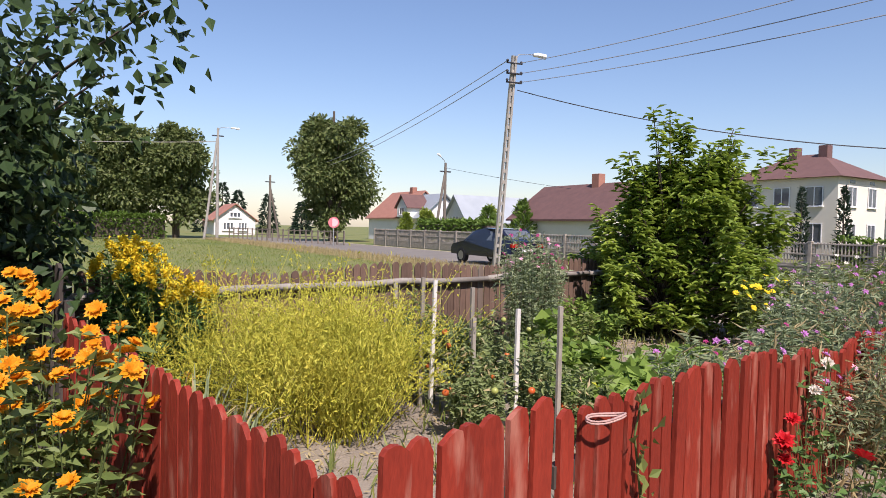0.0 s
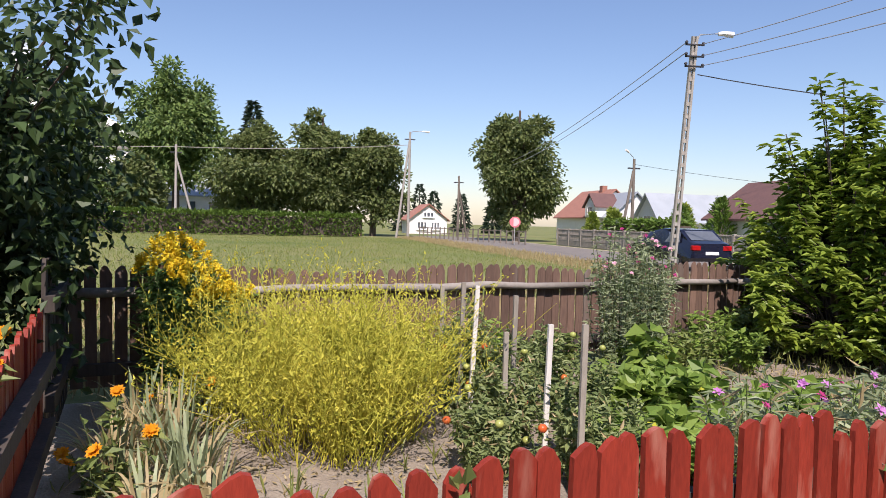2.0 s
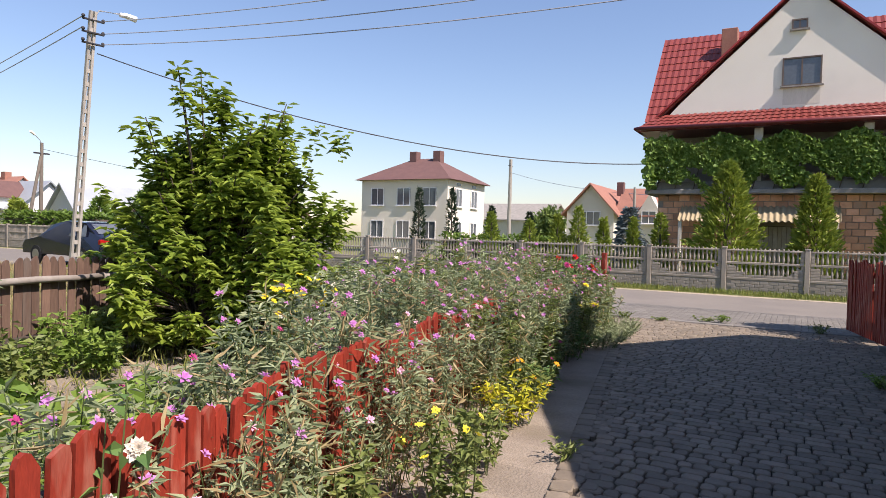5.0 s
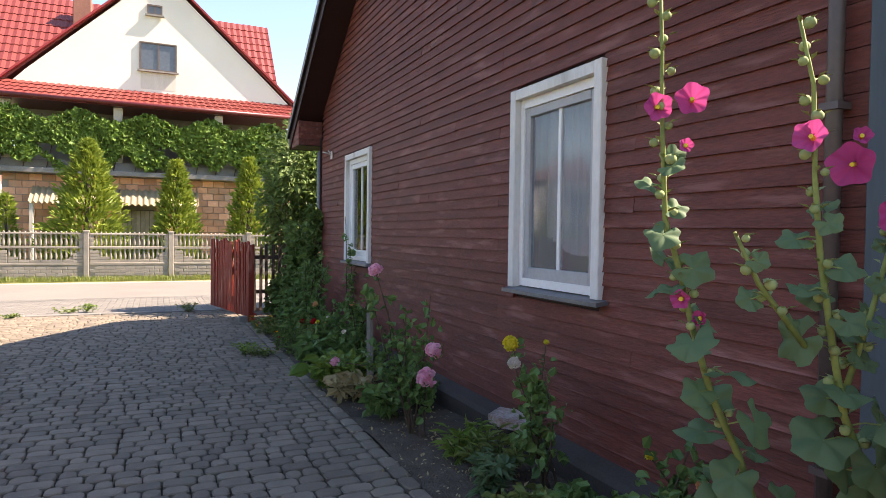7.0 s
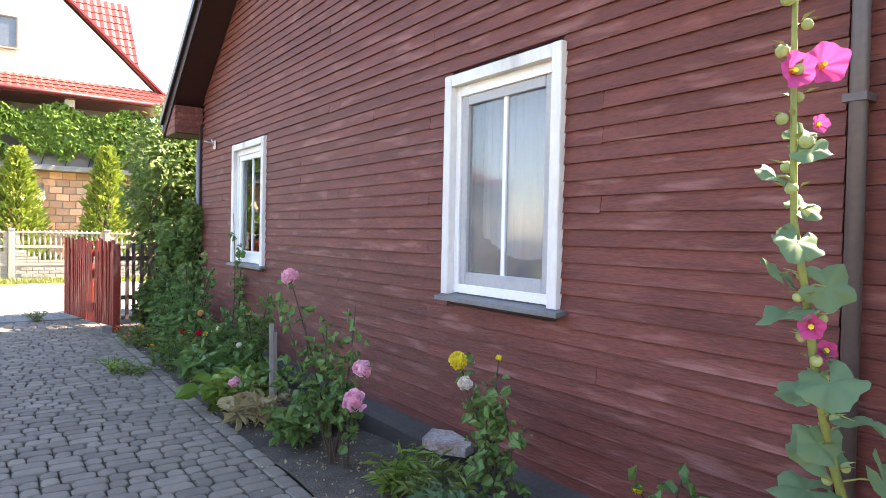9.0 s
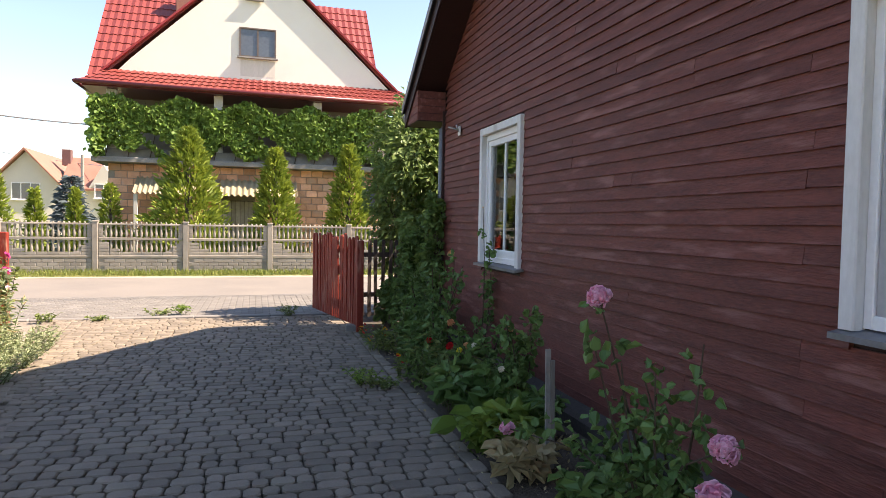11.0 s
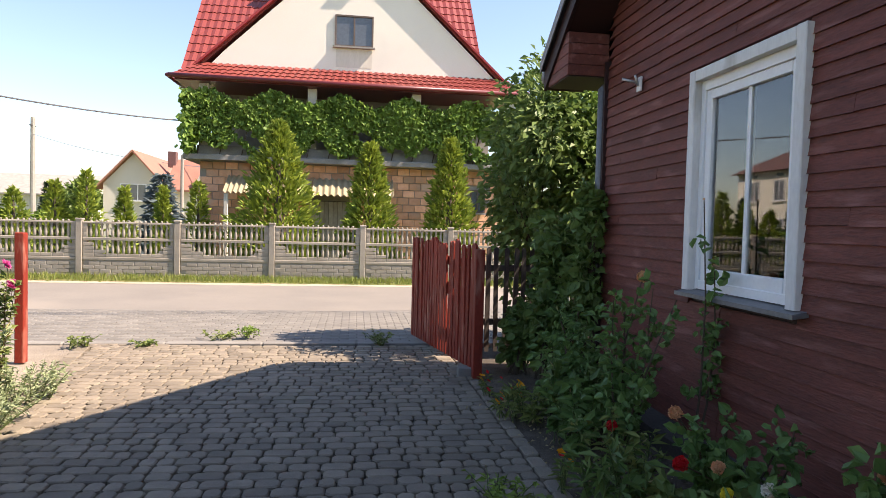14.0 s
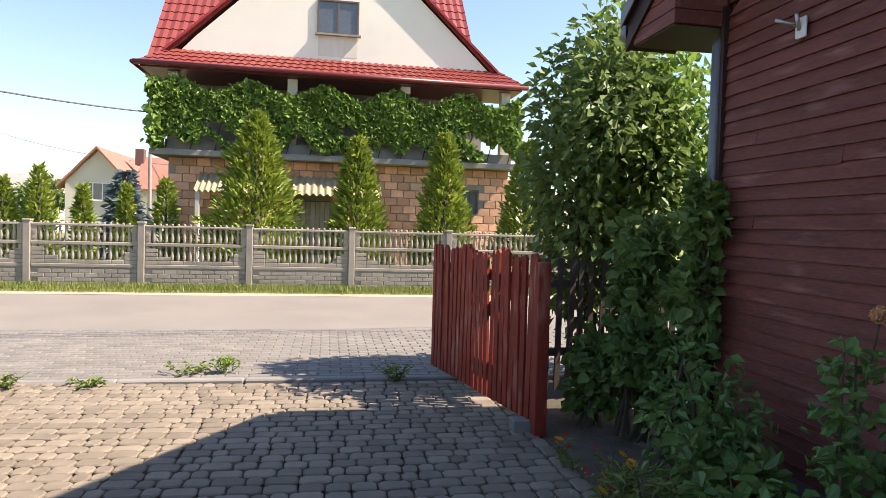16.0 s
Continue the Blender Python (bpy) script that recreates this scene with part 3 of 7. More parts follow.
# porch end: post board, siding and the mauve wall past it
part("post_board", Geo().box(WALL - 0.05, WALL + 0.1, 1.62, 1.735, 0.02, 2.62, 0.004), M_BOARD, house, "slate-blue painted wooden post")
part("dark_post", Geo().box(WALL - 0.03, WALL + 0.1, 1.6, 1.62, 0.02, 2.62), M_ROOFD, house)
z = 0.12
while z < 2.6:
    part("siding_board", Geo().box(WALL - 0.006, WALL + 0.05, 1.385, 1.599, z, z + step - 0.002, 0.003), M_SIDING, house)
    part("siding_board", Geo().box(WALL - 0.006, WALL + 0.05, 1.737, 1.895, z, z + step - 0.002, 0.003), M_SIDING, house)
    z += step
part("porch_trim", Geo().box(WALL - 0.02, WALL + 0.2, 1.355, 1.384, 0, 2.62), M_ROOFD, house)
part("side_wall", Geo().box(WALL + 0.03, WALL + 0.3, -4.0, 1.354, 0, 2.62), M_MAUVE, house, "smooth mauve plastered wall")
part("downpipe", Geo().tube([(WALL - 0.05, 1.85, 0.08), (WALL - 0.05, 1.85, 2.5), (WALL - 0.02, 1.87, 2.62)], 0.027, sides=12), M_PIPE, house, "brown plastic downpipe", True)
for zz in (0.5, 1.76, 2.3):
    part("pipe_clip", Geo().box(WALL - 0.082, WALL - 0.01, 1.815, 1.885, zz, zz + 0.025), M_PIPE, house)
part("rear_downpipe", Geo().tube([(WALL - 0.03, CORNER_Y + 0.06, 0.05), (WALL - 0.03, CORNER_Y + 0.06, 2.45), (WALL + 0.2, CORNER_Y + 0.25, 2.66)], 0.035, sides=10), M_GREYMETAL, house, "", True)
# roof: two slopes with thickness, verge board, boarded soffit and the boxed eave
OUT = 0.36
for s, (ya, yb) in enumerate(((EAVE_Y + 0.05, MID_Y), (NEAR_Y - 0.05, MID_Y))):
    za, zb = EAVE_Z + 0.06, roof_z(MID_Y) + 0.1
    x0, x1 = WALL - OUT - 0.03, WALL + 6.2
    n_up = 0.07
    part("roof_slope", Geo().prism([(ya, za), (yb, zb), (yb, zb + n_up), (ya, za + n_up)], "x", x0, x1), M_ROOFD, house, "dark sheet-metal roof slope")
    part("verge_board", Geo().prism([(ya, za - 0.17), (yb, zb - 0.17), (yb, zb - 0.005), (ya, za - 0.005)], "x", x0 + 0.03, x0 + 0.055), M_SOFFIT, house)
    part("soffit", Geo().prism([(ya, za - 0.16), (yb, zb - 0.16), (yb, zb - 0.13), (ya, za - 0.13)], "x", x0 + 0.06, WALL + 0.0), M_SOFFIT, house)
    part("verge_flashing", Geo().prism([(ya, za - 0.02), (yb, zb - 0.02), (yb, zb + n_up + 0.01), (ya, za + n_up + 0.01)], "x", x0 - 0.012, x0 - 0.002), M_GREYMETAL, house)
for i in range(4):
    part("eave_board", Geo().box(WALL - OUT + 0.02, WALL + 0.0, CORNER_Y + 0.02, EAVE_Y - 0.02, 2.55 + i * 0.085, 2.632 + i * 0.085, 0.004), M_SIDING, house)
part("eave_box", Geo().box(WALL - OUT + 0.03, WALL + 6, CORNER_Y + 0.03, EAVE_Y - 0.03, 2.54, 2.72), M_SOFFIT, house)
part("gutter", Geo().tube([(WALL - OUT, EAVE_Y + 0.08, 2.66), (WALL + 6, EAVE_Y + 0.08, 2.66)], 0.06, sides=10), M_GREYMETAL, house, "", True)


def window(y0, y1, z0, z1, index):
    """A white plastic window in an old painted surround, in the brown wall."""
    w = part("window", Geo().box(WALL + 0.13, WALL + 0.15, y0, y1, z0, z0 + 0.01), M_WHITE, house)
    tr = 0.055
    for a, b, c, d in ((y0 - tr, y0 + 0.012, z0 - 0.01, z1 + tr), (y1 - 0.012, y1 + tr, z0 - 0.01, z1 + tr), (y0 + 0.012, y1 - 0.012, z1 - 0.012, z1 + tr - 0.002)):
        part("surround", Geo().box(WALL - 0.045, WALL + 0.03, a, b, c, d, 0.005), M_OLDWHITE, w, "flaking white-painted wooden surround")
    for a, b, c, d in ((y0 + 0.012, y0 + 0.05, z0, z1), (y1 - 0.05, y1 - 0.012, z0, z1), (y0 + 0.05, y1 - 0.05, z1 - 0.07, z1 - 0.012), (y0 + 0.05, y1 - 0.05, z0, z0 + 0.05)):
        part("frame", Geo().box(WALL + 0.0, WALL + 0.07, a, b, c, d, 0.004), M_WHITE, w)
    ya, yb, za, zb = y0 + 0.05, y1 - 0.05, z0 + 0.05, z1 - 0.07
    for a, b, c, d in ((ya, ya + 0.055, za, zb), (yb - 0.055, yb, za, zb), (ya + 0.055, yb - 0.055, za, za + 0.07), (ya + 0.055, yb - 0.055, zb - 0.055, zb)):
        part("sash", Geo().box(WALL + 0.012, WALL + 0.06, a, b, c, d, 0.006), M_WHITE if index else M_GREYWHITE, w)
    ym = (ya + yb) / 2 + 0.0
    part("mullion", Geo().box(WALL + 0.026, WALL + 0.05, ym - 0.014, ym + 0.014, za + 0.07, zb - 0.055), M_WHITE, w)
    for a, b in ((ya + 0.055, ym - 0.014), (ym + 0.014, yb - 0.055)):
        o = part("pane", Geo().box(WALL + 0.034, WALL + 0.038, a - 0.004, b + 0.004, za + 0.066, zb - 0.051), GLASS if index else NETTED, w)
        o.visible_shadow = False
    part("sill", Geo().prism([(WALL - 0.085, z0 - 0.045), (WALL - 0.085, z0 - 0.022), (WALL + 0.03, z0 - 0.002), (WALL + 0.03, z0 - 0.03)], "y", y0 - 0.1, y1 + 0.06), M_GREYMETAL, w, "grey sheet-metal sill")
    # the room behind
    part("room", Geo().box(WALL + 1.6, WALL + 1.65, y0 - 0.8, y1 + 0.8, 0.3, 2.5).box(WALL + 0.17, WALL + 1.6, y0 - 0.8, y0 - 0.78, 0.3, 2.5).box(WALL + 0.17, WALL + 1.6, y1 + 0.78, y1 + 0.8, 0.3, 2.5).box(WALL + 0.17, WALL + 1.6, y0 - 0.8, y1 + 0.8, 2.48, 2.5).box(WALL + 0.17, WALL + 1.6, y0 - 0.8, y1 + 0.8, 0.28, 0.3), M_DARKROOM, w)
    # short lace curtain with a wavy hem
    cg, ny = Geo(), 60
    v = []
    for i in range(ny + 1):
        y = y0 + 0.02 + (y1 - y0 - 0.04) * i / ny
        x = WALL + 0.2 + 0.015 * math.sin(i * 1.3)
        v += [(x, y, z1 + 0.02), (x, y, z1 - (0.5 if index else 0.86) - 0.14 * math.sin(math.pi * i / ny) - 0.012 * abs(math.sin(i * 0.8)))]
    cg.add(v, [(2 * i, 2 * i + 1, 2 * i + 3, 2 * i + 2) for i in range(ny)])
    part("lace_curtain", cg, M_SHEER, w, "sheer white lace curtain")
    return w


M_GREYWHITE = mat("grey_white_sash", (0.42, 0.42, 0.42), (0.36, 0.36, 0.36), 0.5, 5, 40, 0.05, vary=0.02)
M_SHEER, n_, p_, l_ = nodes_of("sheer")
p_.inputs["Base Color"].default_value = (0.62, 0.64, 0.66, 1)
p_.inputs["Alpha"].default_value = 0.8
for i, w in enumerate(WIN):
    window(*w, i)
# iron bracket with two prongs near the eave
br = thing("wall_bracket", (WALL - 0.03, 8.88, 2.35), "small pale metal cable bracket screwed to the siding", "bracket")
part("plate", Geo().box(WALL - 0.035, WALL - 0.022, 8.84, 8.91, 2.3, 2.4, 0.003), M_OLDWHITE, br)
part("prong", Geo().tube([(WALL - 0.035, 8.88, 2.36), (WALL - 0.14, 8.92, 2.39)], 0.010, sides=8), M_STEEL, br, "", True)
part("prong", Geo().tube([(WALL - 0.035, 8.88, 2.34), (WALL - 0.07, 8.86, 2.41)], 0.010, sides=8), M_STEEL, br, "", True)

# ---- pickets and fences ----


def picket_geo(w, h, t, slant=0.05, dip=0.0):
    """A picket board with a pointed, uneven head; origin at its foot, broad face towards -y."""
    return Geo().prism([(-w / 2, 0), (w / 2, 0), (w / 2, h - slant), (w * 0.22 + dip, h - slant * 0.12), (dip, h), (-w * 0.25 + dip, h - slant * 0.18), (-w / 2, h - slant * 0.7)], "y", -t / 2, t / 2)


def fence_run(name, p, q, z_foot, tops, w, gap, t, material, label, rails, post_every=0, head=0.05, face=1, group="", seed=1, worn=False):
    """Pickets, rails and posts from p to q. tops(s): the height at s from 0 to 1. face: side of the rails."""
    rr = random.Random(seed)
    p, q = Vector((*p, 0)), Vector((*q, 0))
    d = q - p
    ln = d.length
    u = d / ln
    nrm = Vector((-u.y, u.x, 0))
    ang = math.atan2(u.y, u.x)
    f = thing(name, tuple(p + d / 2), label, "fence", group)
    k = max(1, int(round(ln / (w + gap))))
    for i in range(k):
        s = (i + 0.5) / k
        h = tops(s) + rr.uniform(-0.012, 0.012) - z_foot
        at = p + d * s
        me = picket_geo(w * rr.uniform(0.93, 1.04), h, t, head * rr.uniform(0.6, 1.2), rr.uniform(-0.012, 0.012)).mesh("picket", material)
        piece("picket", me, f, Matrix.Translation((at.x, at.y, z_foot)) @ Matrix.Rotation(ang, 4, "Z") @ Matrix.Rotation(radians(rr.uniform(-1.1, 1.1)), 4, "Y") @ Matrix.Rotation(radians(rr.uniform(-0.8, 0.8)), 4, "X"))
    # worn bays: rails take the wood with shade in its colour
    for zr, rh, rt in rails:
        o = nrm * face * (t / 2 + rt / 2 + 0.001)
        part("rail", Geo().beam(p + o + Vector((0, 0, zr)), q + o + Vector((0, 0, zr)), rt, rh), material if not worn else M_DARKWOOD, f)
    if post_every:
        m = max(1, int(round(ln / post_every)))
        for i in range(m + 1):
            at = p + d * (i / m) + nrm * face * (t / 2 + 0.1)
            part("post", Geo().box(at.x - 0.045, at.x + 0.045, at.y - 0.045, at.y + 0.045, -0.1, tops(i / m) - 0.08, 0.006), M_DARKWOOD if worn else material, f)
    return f


RAILS = [(0.28, 0.07, 0.035), (0.68, 0.07, 0.035)]
C0 = (FRONT(-1.83), -1.83)
mid_y = -1.2
# front fence by the drive: bay, gate-like bay, then on to the gate post
fence_run("picket_fence", C0, (FRONT(mid_y), mid_y), 0.04, lambda s: 0.915 + 0.03 * s, 0.085, 0.012, 0.02, M_RED, "red-painted wooden picket bay with pointed worn heads", RAILS, 0, 0.045, 1, "red garden fence", 2, True)
fence_run("picket_fence", (FRONT(mid_y + 0.05), mid_y + 0.05), (FRONT(0.55), 0.55), 0.04, lambda s: 0.895 + 0.015 * math.sin(math.pi * s), 0.07, 0.016, 0.02, M_RED, "red-painted picket gate tied with rope", RAILS, 0, 0.045, 1, "red garden fence", 3, True)
fence_run("picket_fence", (FRONT(0.57), 0.57), (FRONT(2.2), 2.2), 0.04, lambda s: 0.82 + 0.03 * math.sin(s * 9), 0.066, 0.011, 0.02, M_RED, "red-painted picket bay overgrown with sweet peas", RAILS, 1.6, 0.045, 1, "red garden fence", 4, True)
fence_run("picket_fence", (FRONT(2.22), 2.22), (FRONT(4.6), 4.6), 0.04, lambda s: 0.8 + 0.03 * math.sin(s * 12), 0.066, 0.011, 0.02, M_RED, "red-painted picket bay half hidden by flowers", RAILS, 2.2, 0.045, 1, "red garden fence", 5, True)
fence_run("picket_fence", (FRONT(4.62), 4.62), (-3.87, 9.7), 0.04, lambda s: 0.8 + 0.03 * math.sin(s * 15), 0.07, 0.01, 0.02, M_RED, "red-painted picket bay behind the rose bushes", RAILS, 2.0, 0.045, 1, "red garden fence", 6, True)
# fence across: red bay, then the old fence, its shaded side coloured dark
e1 = -4.9
fence_run("picket_fence", (e1, SIDE(e1)), (C0[0] - 0.06, SIDE(C0[0] - 0.06)), 0.04, lambda s: 0.95 - 0.13 * s, 0.085, 0.004, 0.02, M_RED, "short red-painted picket bay stepping down to the corner", [(0.3, 0.08, 0.06), (0.66, 0.08, 0.06)], 0, 0.05, 1, "red garden fence", 7, True)
fence_run("old_picket_fence", (-6.5, SIDE(-6.5)), (e1 - 0.05, SIDE(e1 - 0.05)), 0.05, lambda s: 1.2, 0.10, 0.045, 0.02, M_DARKWOOD, "old unpainted dark picket fence in shade", [(0.4, 0.09, 0.05), (0.95, 0.09, 0.05)], 0, 0.06, 1, "", 8, True)
fence_run("old_picket_fence", (BACK(-2.75), -2.75), (BACK(7.5), 7.5), 0.1, lambda s: 1.03 + 0.035 * math.sin(s * 23), 0.088, 0.014, 0.018, M_OLDWOOD, "old weathered brown wooden garden fence", [(0.25, 0.09, 0.06)], 0, 0.07, -1, "", 9, True)
rail = thing("fence_rail", (BACK(2) + 0.06, 2, 0.82), "grey weathered split-pole rail nailed along the old fence", "rail")
y = -2.75
rr = random.Random(5)
while y < 7.3:
    y2 = min(y + rr.uniform(2.2, 3.0), 7.5)
    pts = [(BACK(y + (y2 - y) * i / 5) + 0.055 + rr.uniform(-0.008, 0.008), y + (y2 - y) * i / 5, 0.84 + rr.uniform(-0.015, 0.015)) for i in range(6)]
    part("pole", Geo().tube(pts, 0.04, 0.032, 7), M_GREYWOOD, rail, "", True)
    y = y2 - 0.12
# rope loop round the gate picket
g = Geo()
cx, cy = FRONT(-1.05) + 0.03, -1.05
for k in range(2):
    g.tube([(cx + 0.032 * math.cos(a) + 0.02, cy + 0.07 + 0.08 * math.sin(a), 0.855 + 0.007 * k + 0.004 * math.sin(2 * a)) for a in np.linspace(0, 2 * math.pi, 17)], 0.0038, sides=6)
solid("rope_loop", g, M_ROPE, "pale pink rope loop tying the gate shut", "rope", "", True)
# big gate leaf standing open, right of the drive
ga, gb = Vector((-0.38, 11.83, 0)), Vector((0.01, 10.0, 0))
gate = fence_run("red_gate", ga[:2], gb[:2], 0.07, lambda s: 1.17 + 0.02 * math.sin(s * 20), 0.058, 0.02, 0.02, M_RED, "open red picket gate leaf with diagonal brace", [(0.3, 0.08, 0.04), (0.98, 0.08, 0.04)], 0, 0.035, 1, "", 11)
part("brace", Geo().beam(ga.lerp(gb, 0.12) + Vector((0.03, 0.01, 0.3)), ga.lerp(gb, 0.88) + Vector((0.03, 0.01, 0.98)), 0.035, 0.08), M_RED, gate)
part("end_post", Geo().box(gb.x - 0.02, gb.x + 0.06, gb.y - 0.04, gb.y + 0.04, 0.0, 1.12, 0.006), M_RED, gate)
blk = thing("concrete_block", (-0.05, 10.09, 0), "small grey concrete block propping the gate", "block")
part("block", Geo().box(-0.12, 0.02, 10.05, 10.17, -0.02, 0.075, 0.008), M_KERB, blk)
gp = thing("gate_post", (-3.98, 10.7, 0), "red-painted wooden gate post among rose bushes", "post")
part("post", Geo().box(-4.02, -3.94, 10.66, 10.74, 0, 1.16, 0.008), M_RED, gp)
fence_run("dark_picket_fence", (0.16, 10.9), (2.6, 11.1), 0.05, lambda s: 1.12, 0.045, 0.05, 0.02, M_DARKWOOD, "dark wooden picket fence beside the open gate", [(0.35, 0.06, 0.04), (0.9, 0.06, 0.04)], 0, 0.03, 1, "", 12)

# ---- concrete fence over the road ----


def baluster_profile():
    return [(0.020, 0), (0.030, 0.02), (0.036, 0.07), (0.026, 0.14), (0.022, 0.19), (0.032, 0.2), (0.032, 0.215), (0.022, 0.225)]


cf = thing("concrete_fence", (-4.9, FENCE_Y, 0), "grey precast concrete fence with balusters and brick-pattern panels", "fence")
BAL_A = Geo().lathe([(r, z * 1.35) for r, z in baluster_profile()], sides=7).mesh("baluster", M_CONC, True)
BAL_B = Geo().lathe([(r, z * 1.1) for r, z in baluster_profile()], sides=7).mesh("baluster", M_CONC, True)
KNOB = Geo().ball((0, 0, 0), 0.026, 6).mesh("knob", M_CONC, True)
far_stuff = Geo()
SP = 2.05
for i in range(-21, 6):
    x = -4.95 + i * SP
    near = -3 <= i <= 3
    g = Geo().box(x - 0.065, x + 0.065, FENCE_Y - 0.07, FENCE_Y + 0.07, -0.15, 1.24, 0.01).box(x - 0.075, x + 0.075, FENCE_Y - 0.08, FENCE_Y + 0.08, 1.24, 1.275, 0.01)
    part("post", g, M_CONC, cf)
    if i == 5:
        break
    a, b = x + 0.07, x + SP - 0.07
    fy0, fy1 = FENCE_Y - 0.03, FENCE_Y + 0.03
    g = Geo()
    g.box(a, b, fy0 + 0.01, fy1 - 0.01, -0.15, 0.37)                   # low brick-pattern panel
    for r in range(4):
        for c in range(8):
            w = (b - a) / 8
            x0 = a + (c + (0.5 if r % 2 else 0)) * w
            g.box(x0 + 0.008, min(x0 + w - 0.008, b), fy0 - 0.008, fy0 + 0.01, 0.0 + r * 0.085, 0.075 + r * 0.085, 0.008)
    g.box(a, b, fy0 - 0.015, fy1 + 0.015, 0.37, 0.43, 0.01)
    # second panel: brick sides that curve down to the middle, balusters in the curve
    m, hw = (a + b) / 2, (b - a) / 2
    dip = lambda u: 0.5 + 0.28 * max(0.0, (abs(u) - 0.55) / 0.4) ** 1.3
    cols = 24
    for c in range(cols):
        u0, u1 = -1 + 2 * c / cols, -1 + 2 * (c + 1) / cols
        zt = min(0.8, dip((u0 + u1) / 2))
        g.box(m + u0 * hw, m + u1 * hw, fy0 + 0.008, fy1 - 0.008, 0.43, zt)
        if c % 3 == 0:
            r = 0
            while 0.44 + r * 0.08 + 0.06 < zt + 0.03:
                g.box(m + u0 * hw + 0.006, m + (u0 + 3 * 2 / cols) * hw - 0.006, fy0 - 0.006, fy0 + 0.01, 0.44 + r * 0.08, 0.505 + r * 0.08, 0.006)
                r += 1
    g.box(a, b, fy0 - 0.012, fy1 + 0.012, 0.8, 0.86, 0.01)
    for c in (a, b - 0.1):
        g.box(c, c + 0.1, fy0, fy1, 0.86, 1.17)
        g.box(c + 0.02, c + 0.08, fy0 - 0.008, fy0, 0.9, 0.96, 0.006).box(c + 0.02, c + 0.08, fy0 - 0.008, fy0, 1.0, 1.06, 0.006)
    g.box(a, b, fy0 - 0.012, fy1 + 0.012, 1.165, 1.205, 0.01)
    panel = part("panel", g, M_CONC, cf)
    n_b = 15
    for j in range(n_b):
        bx = a + 0.16 + (b - a - 0.32) * j / (n_b - 1)
        u = (bx - m) / hw
        zb = dip(u)
        if near:
            piece("baluster", BAL_A, panel, Matrix.Translation((bx, FENCE_Y, 0.862)))
            if zb < 0.74:
                piece("baluster", BAL_B, panel, Matrix.Translation((bx, FENCE_Y, zb)) @ Matrix.Diagonal((1, 1, (0.8 - zb) / 0.2475, 1)))
            piece("knob", KNOB, panel, Matrix.Translation((bx, FENCE_Y, 1.22)))
        else:
            far_stuff.tube([(bx, FENCE_Y, 0.86), (bx, FENCE_Y, 1.17)], 0.028, sides=4)
            far_stuff.ball((bx, FENCE_Y, 1.22), 0.026, 4)
            if zb < 0.74:
                far_stuff.tube([(bx, FENCE_Y, zb), (bx, FENCE_Y, 0.8)], 0.028, sides=4)
tagged(part("baluster_run", far_stuff, M_CONC, cf), kind="stuff")

# ---- neighbour house with the red roof ----
nb = thing("red_roof_house", (-1, 28, 0), "cream gabled house with red metal roof and bare brick ground floor", "house")
BY = 25.5
part("gable_wall", Geo().prism([(-5.75, 6.0), (3.62, 6.0), (3.0, 6.6), (-1.15, 10.45), (-5.2, 6.6)], "y", 25.61, 26.25), M_CREAM, nb, "stained cream plaster gable")
part("upper_body", Geo().box(-5.75, 3.6, 27.0, 33.0, 3.2, 6.3), M_SHADEPL, nb)
part("ground_wall", Geo().box(-5.86, 4.14, BY + 0.02, 33.0, -0.1, 3.14), M_MORTAR, nb)
part("balcony_slab", Geo().box(-6.25, 4.3, 24.95, 27.1, 3.14, 3.3, 0.02), M_SLAB, nb, "grey concrete balcony slab")
part("balcony_parapet", Geo().box(-5.9, 4.15, 25.25, 25.35, 3.3, 3.6), M_SLAB, nb)


def roof_sheet(p00, p10, p11, p01, nu, nv, lift=0.03):
    """A sheet of pressed roof tiles between four corners: waves across, steps along the fall."""
    a, b, c, d = (Vector(p) for p in (p00, p10, p11, p01))
    n = (b - a).cross(d - a).normalized()
    if n.z < 0:
        n = -n
    v, k = [], nu * 2
    for j in range(nv * 2):
        t = (j // 2 + j % 2) / nv
        for i in range(k + 1):
            s = i / k
            q = (a.lerp(b, s)).lerp(d.lerp(c, s), t)
            v.append(tuple(q + n * (lift * (0.5 + 0.5 * math.cos(math.pi * i)) + (0.025 if j % 2 == 0 else 0.0))))
    f = [(j * (k + 1) + i, j * (k + 1) + i + 1, (j + 1) * (k + 1) + i + 1, (j + 1) * (k + 1) + i) for j in range(nv * 2 - 1) for i in range(k)]
    m = len(v)
    back = [tuple(Vector(p) - n * 0.06) for p in (p00, p10, p11, p01)]
    return Geo().add(v + back, f + [(m + 3, m + 2, m + 1, m)])


part("skirt_roof", roof_sheet((-6.6, 24.9, 5.62), (4.45, 24.9, 5.62), (3.75, 25.64, 6.2), (-5.9, 25.64, 6.2), 46, 4), M_ROOFRED, nb, "red pressed-metal tile skirt roof")
part("skirt_soffit", Geo().box(-6.5, 4.35, 24.95, 27.0, 5.5, 5.56), M_GUTTER, nb)
part("gutter", Geo().tube([(-6.65, 24.83, 5.6), (4.5, 24.83, 5.58)], 0.07, sides=10), M_GUTTER, nb, "maroon half-round gutter", True)
part("gutter", Geo().tube([(-6.68, 24.83, 5.6), (-6.68, 27.5, 5.62)], 0.06, sides=8), M_GUTTER, nb, "", True)
part("roof_slope", roof_sheet((-6.55, 25.9, 6.0), (3.2, 25.9, 6.0), (3.2, 29.6, 10.25), (-6.55, 29.6, 10.25), 40, 12), M_ROOFRED, nb, "red pressed-metal tile roof")
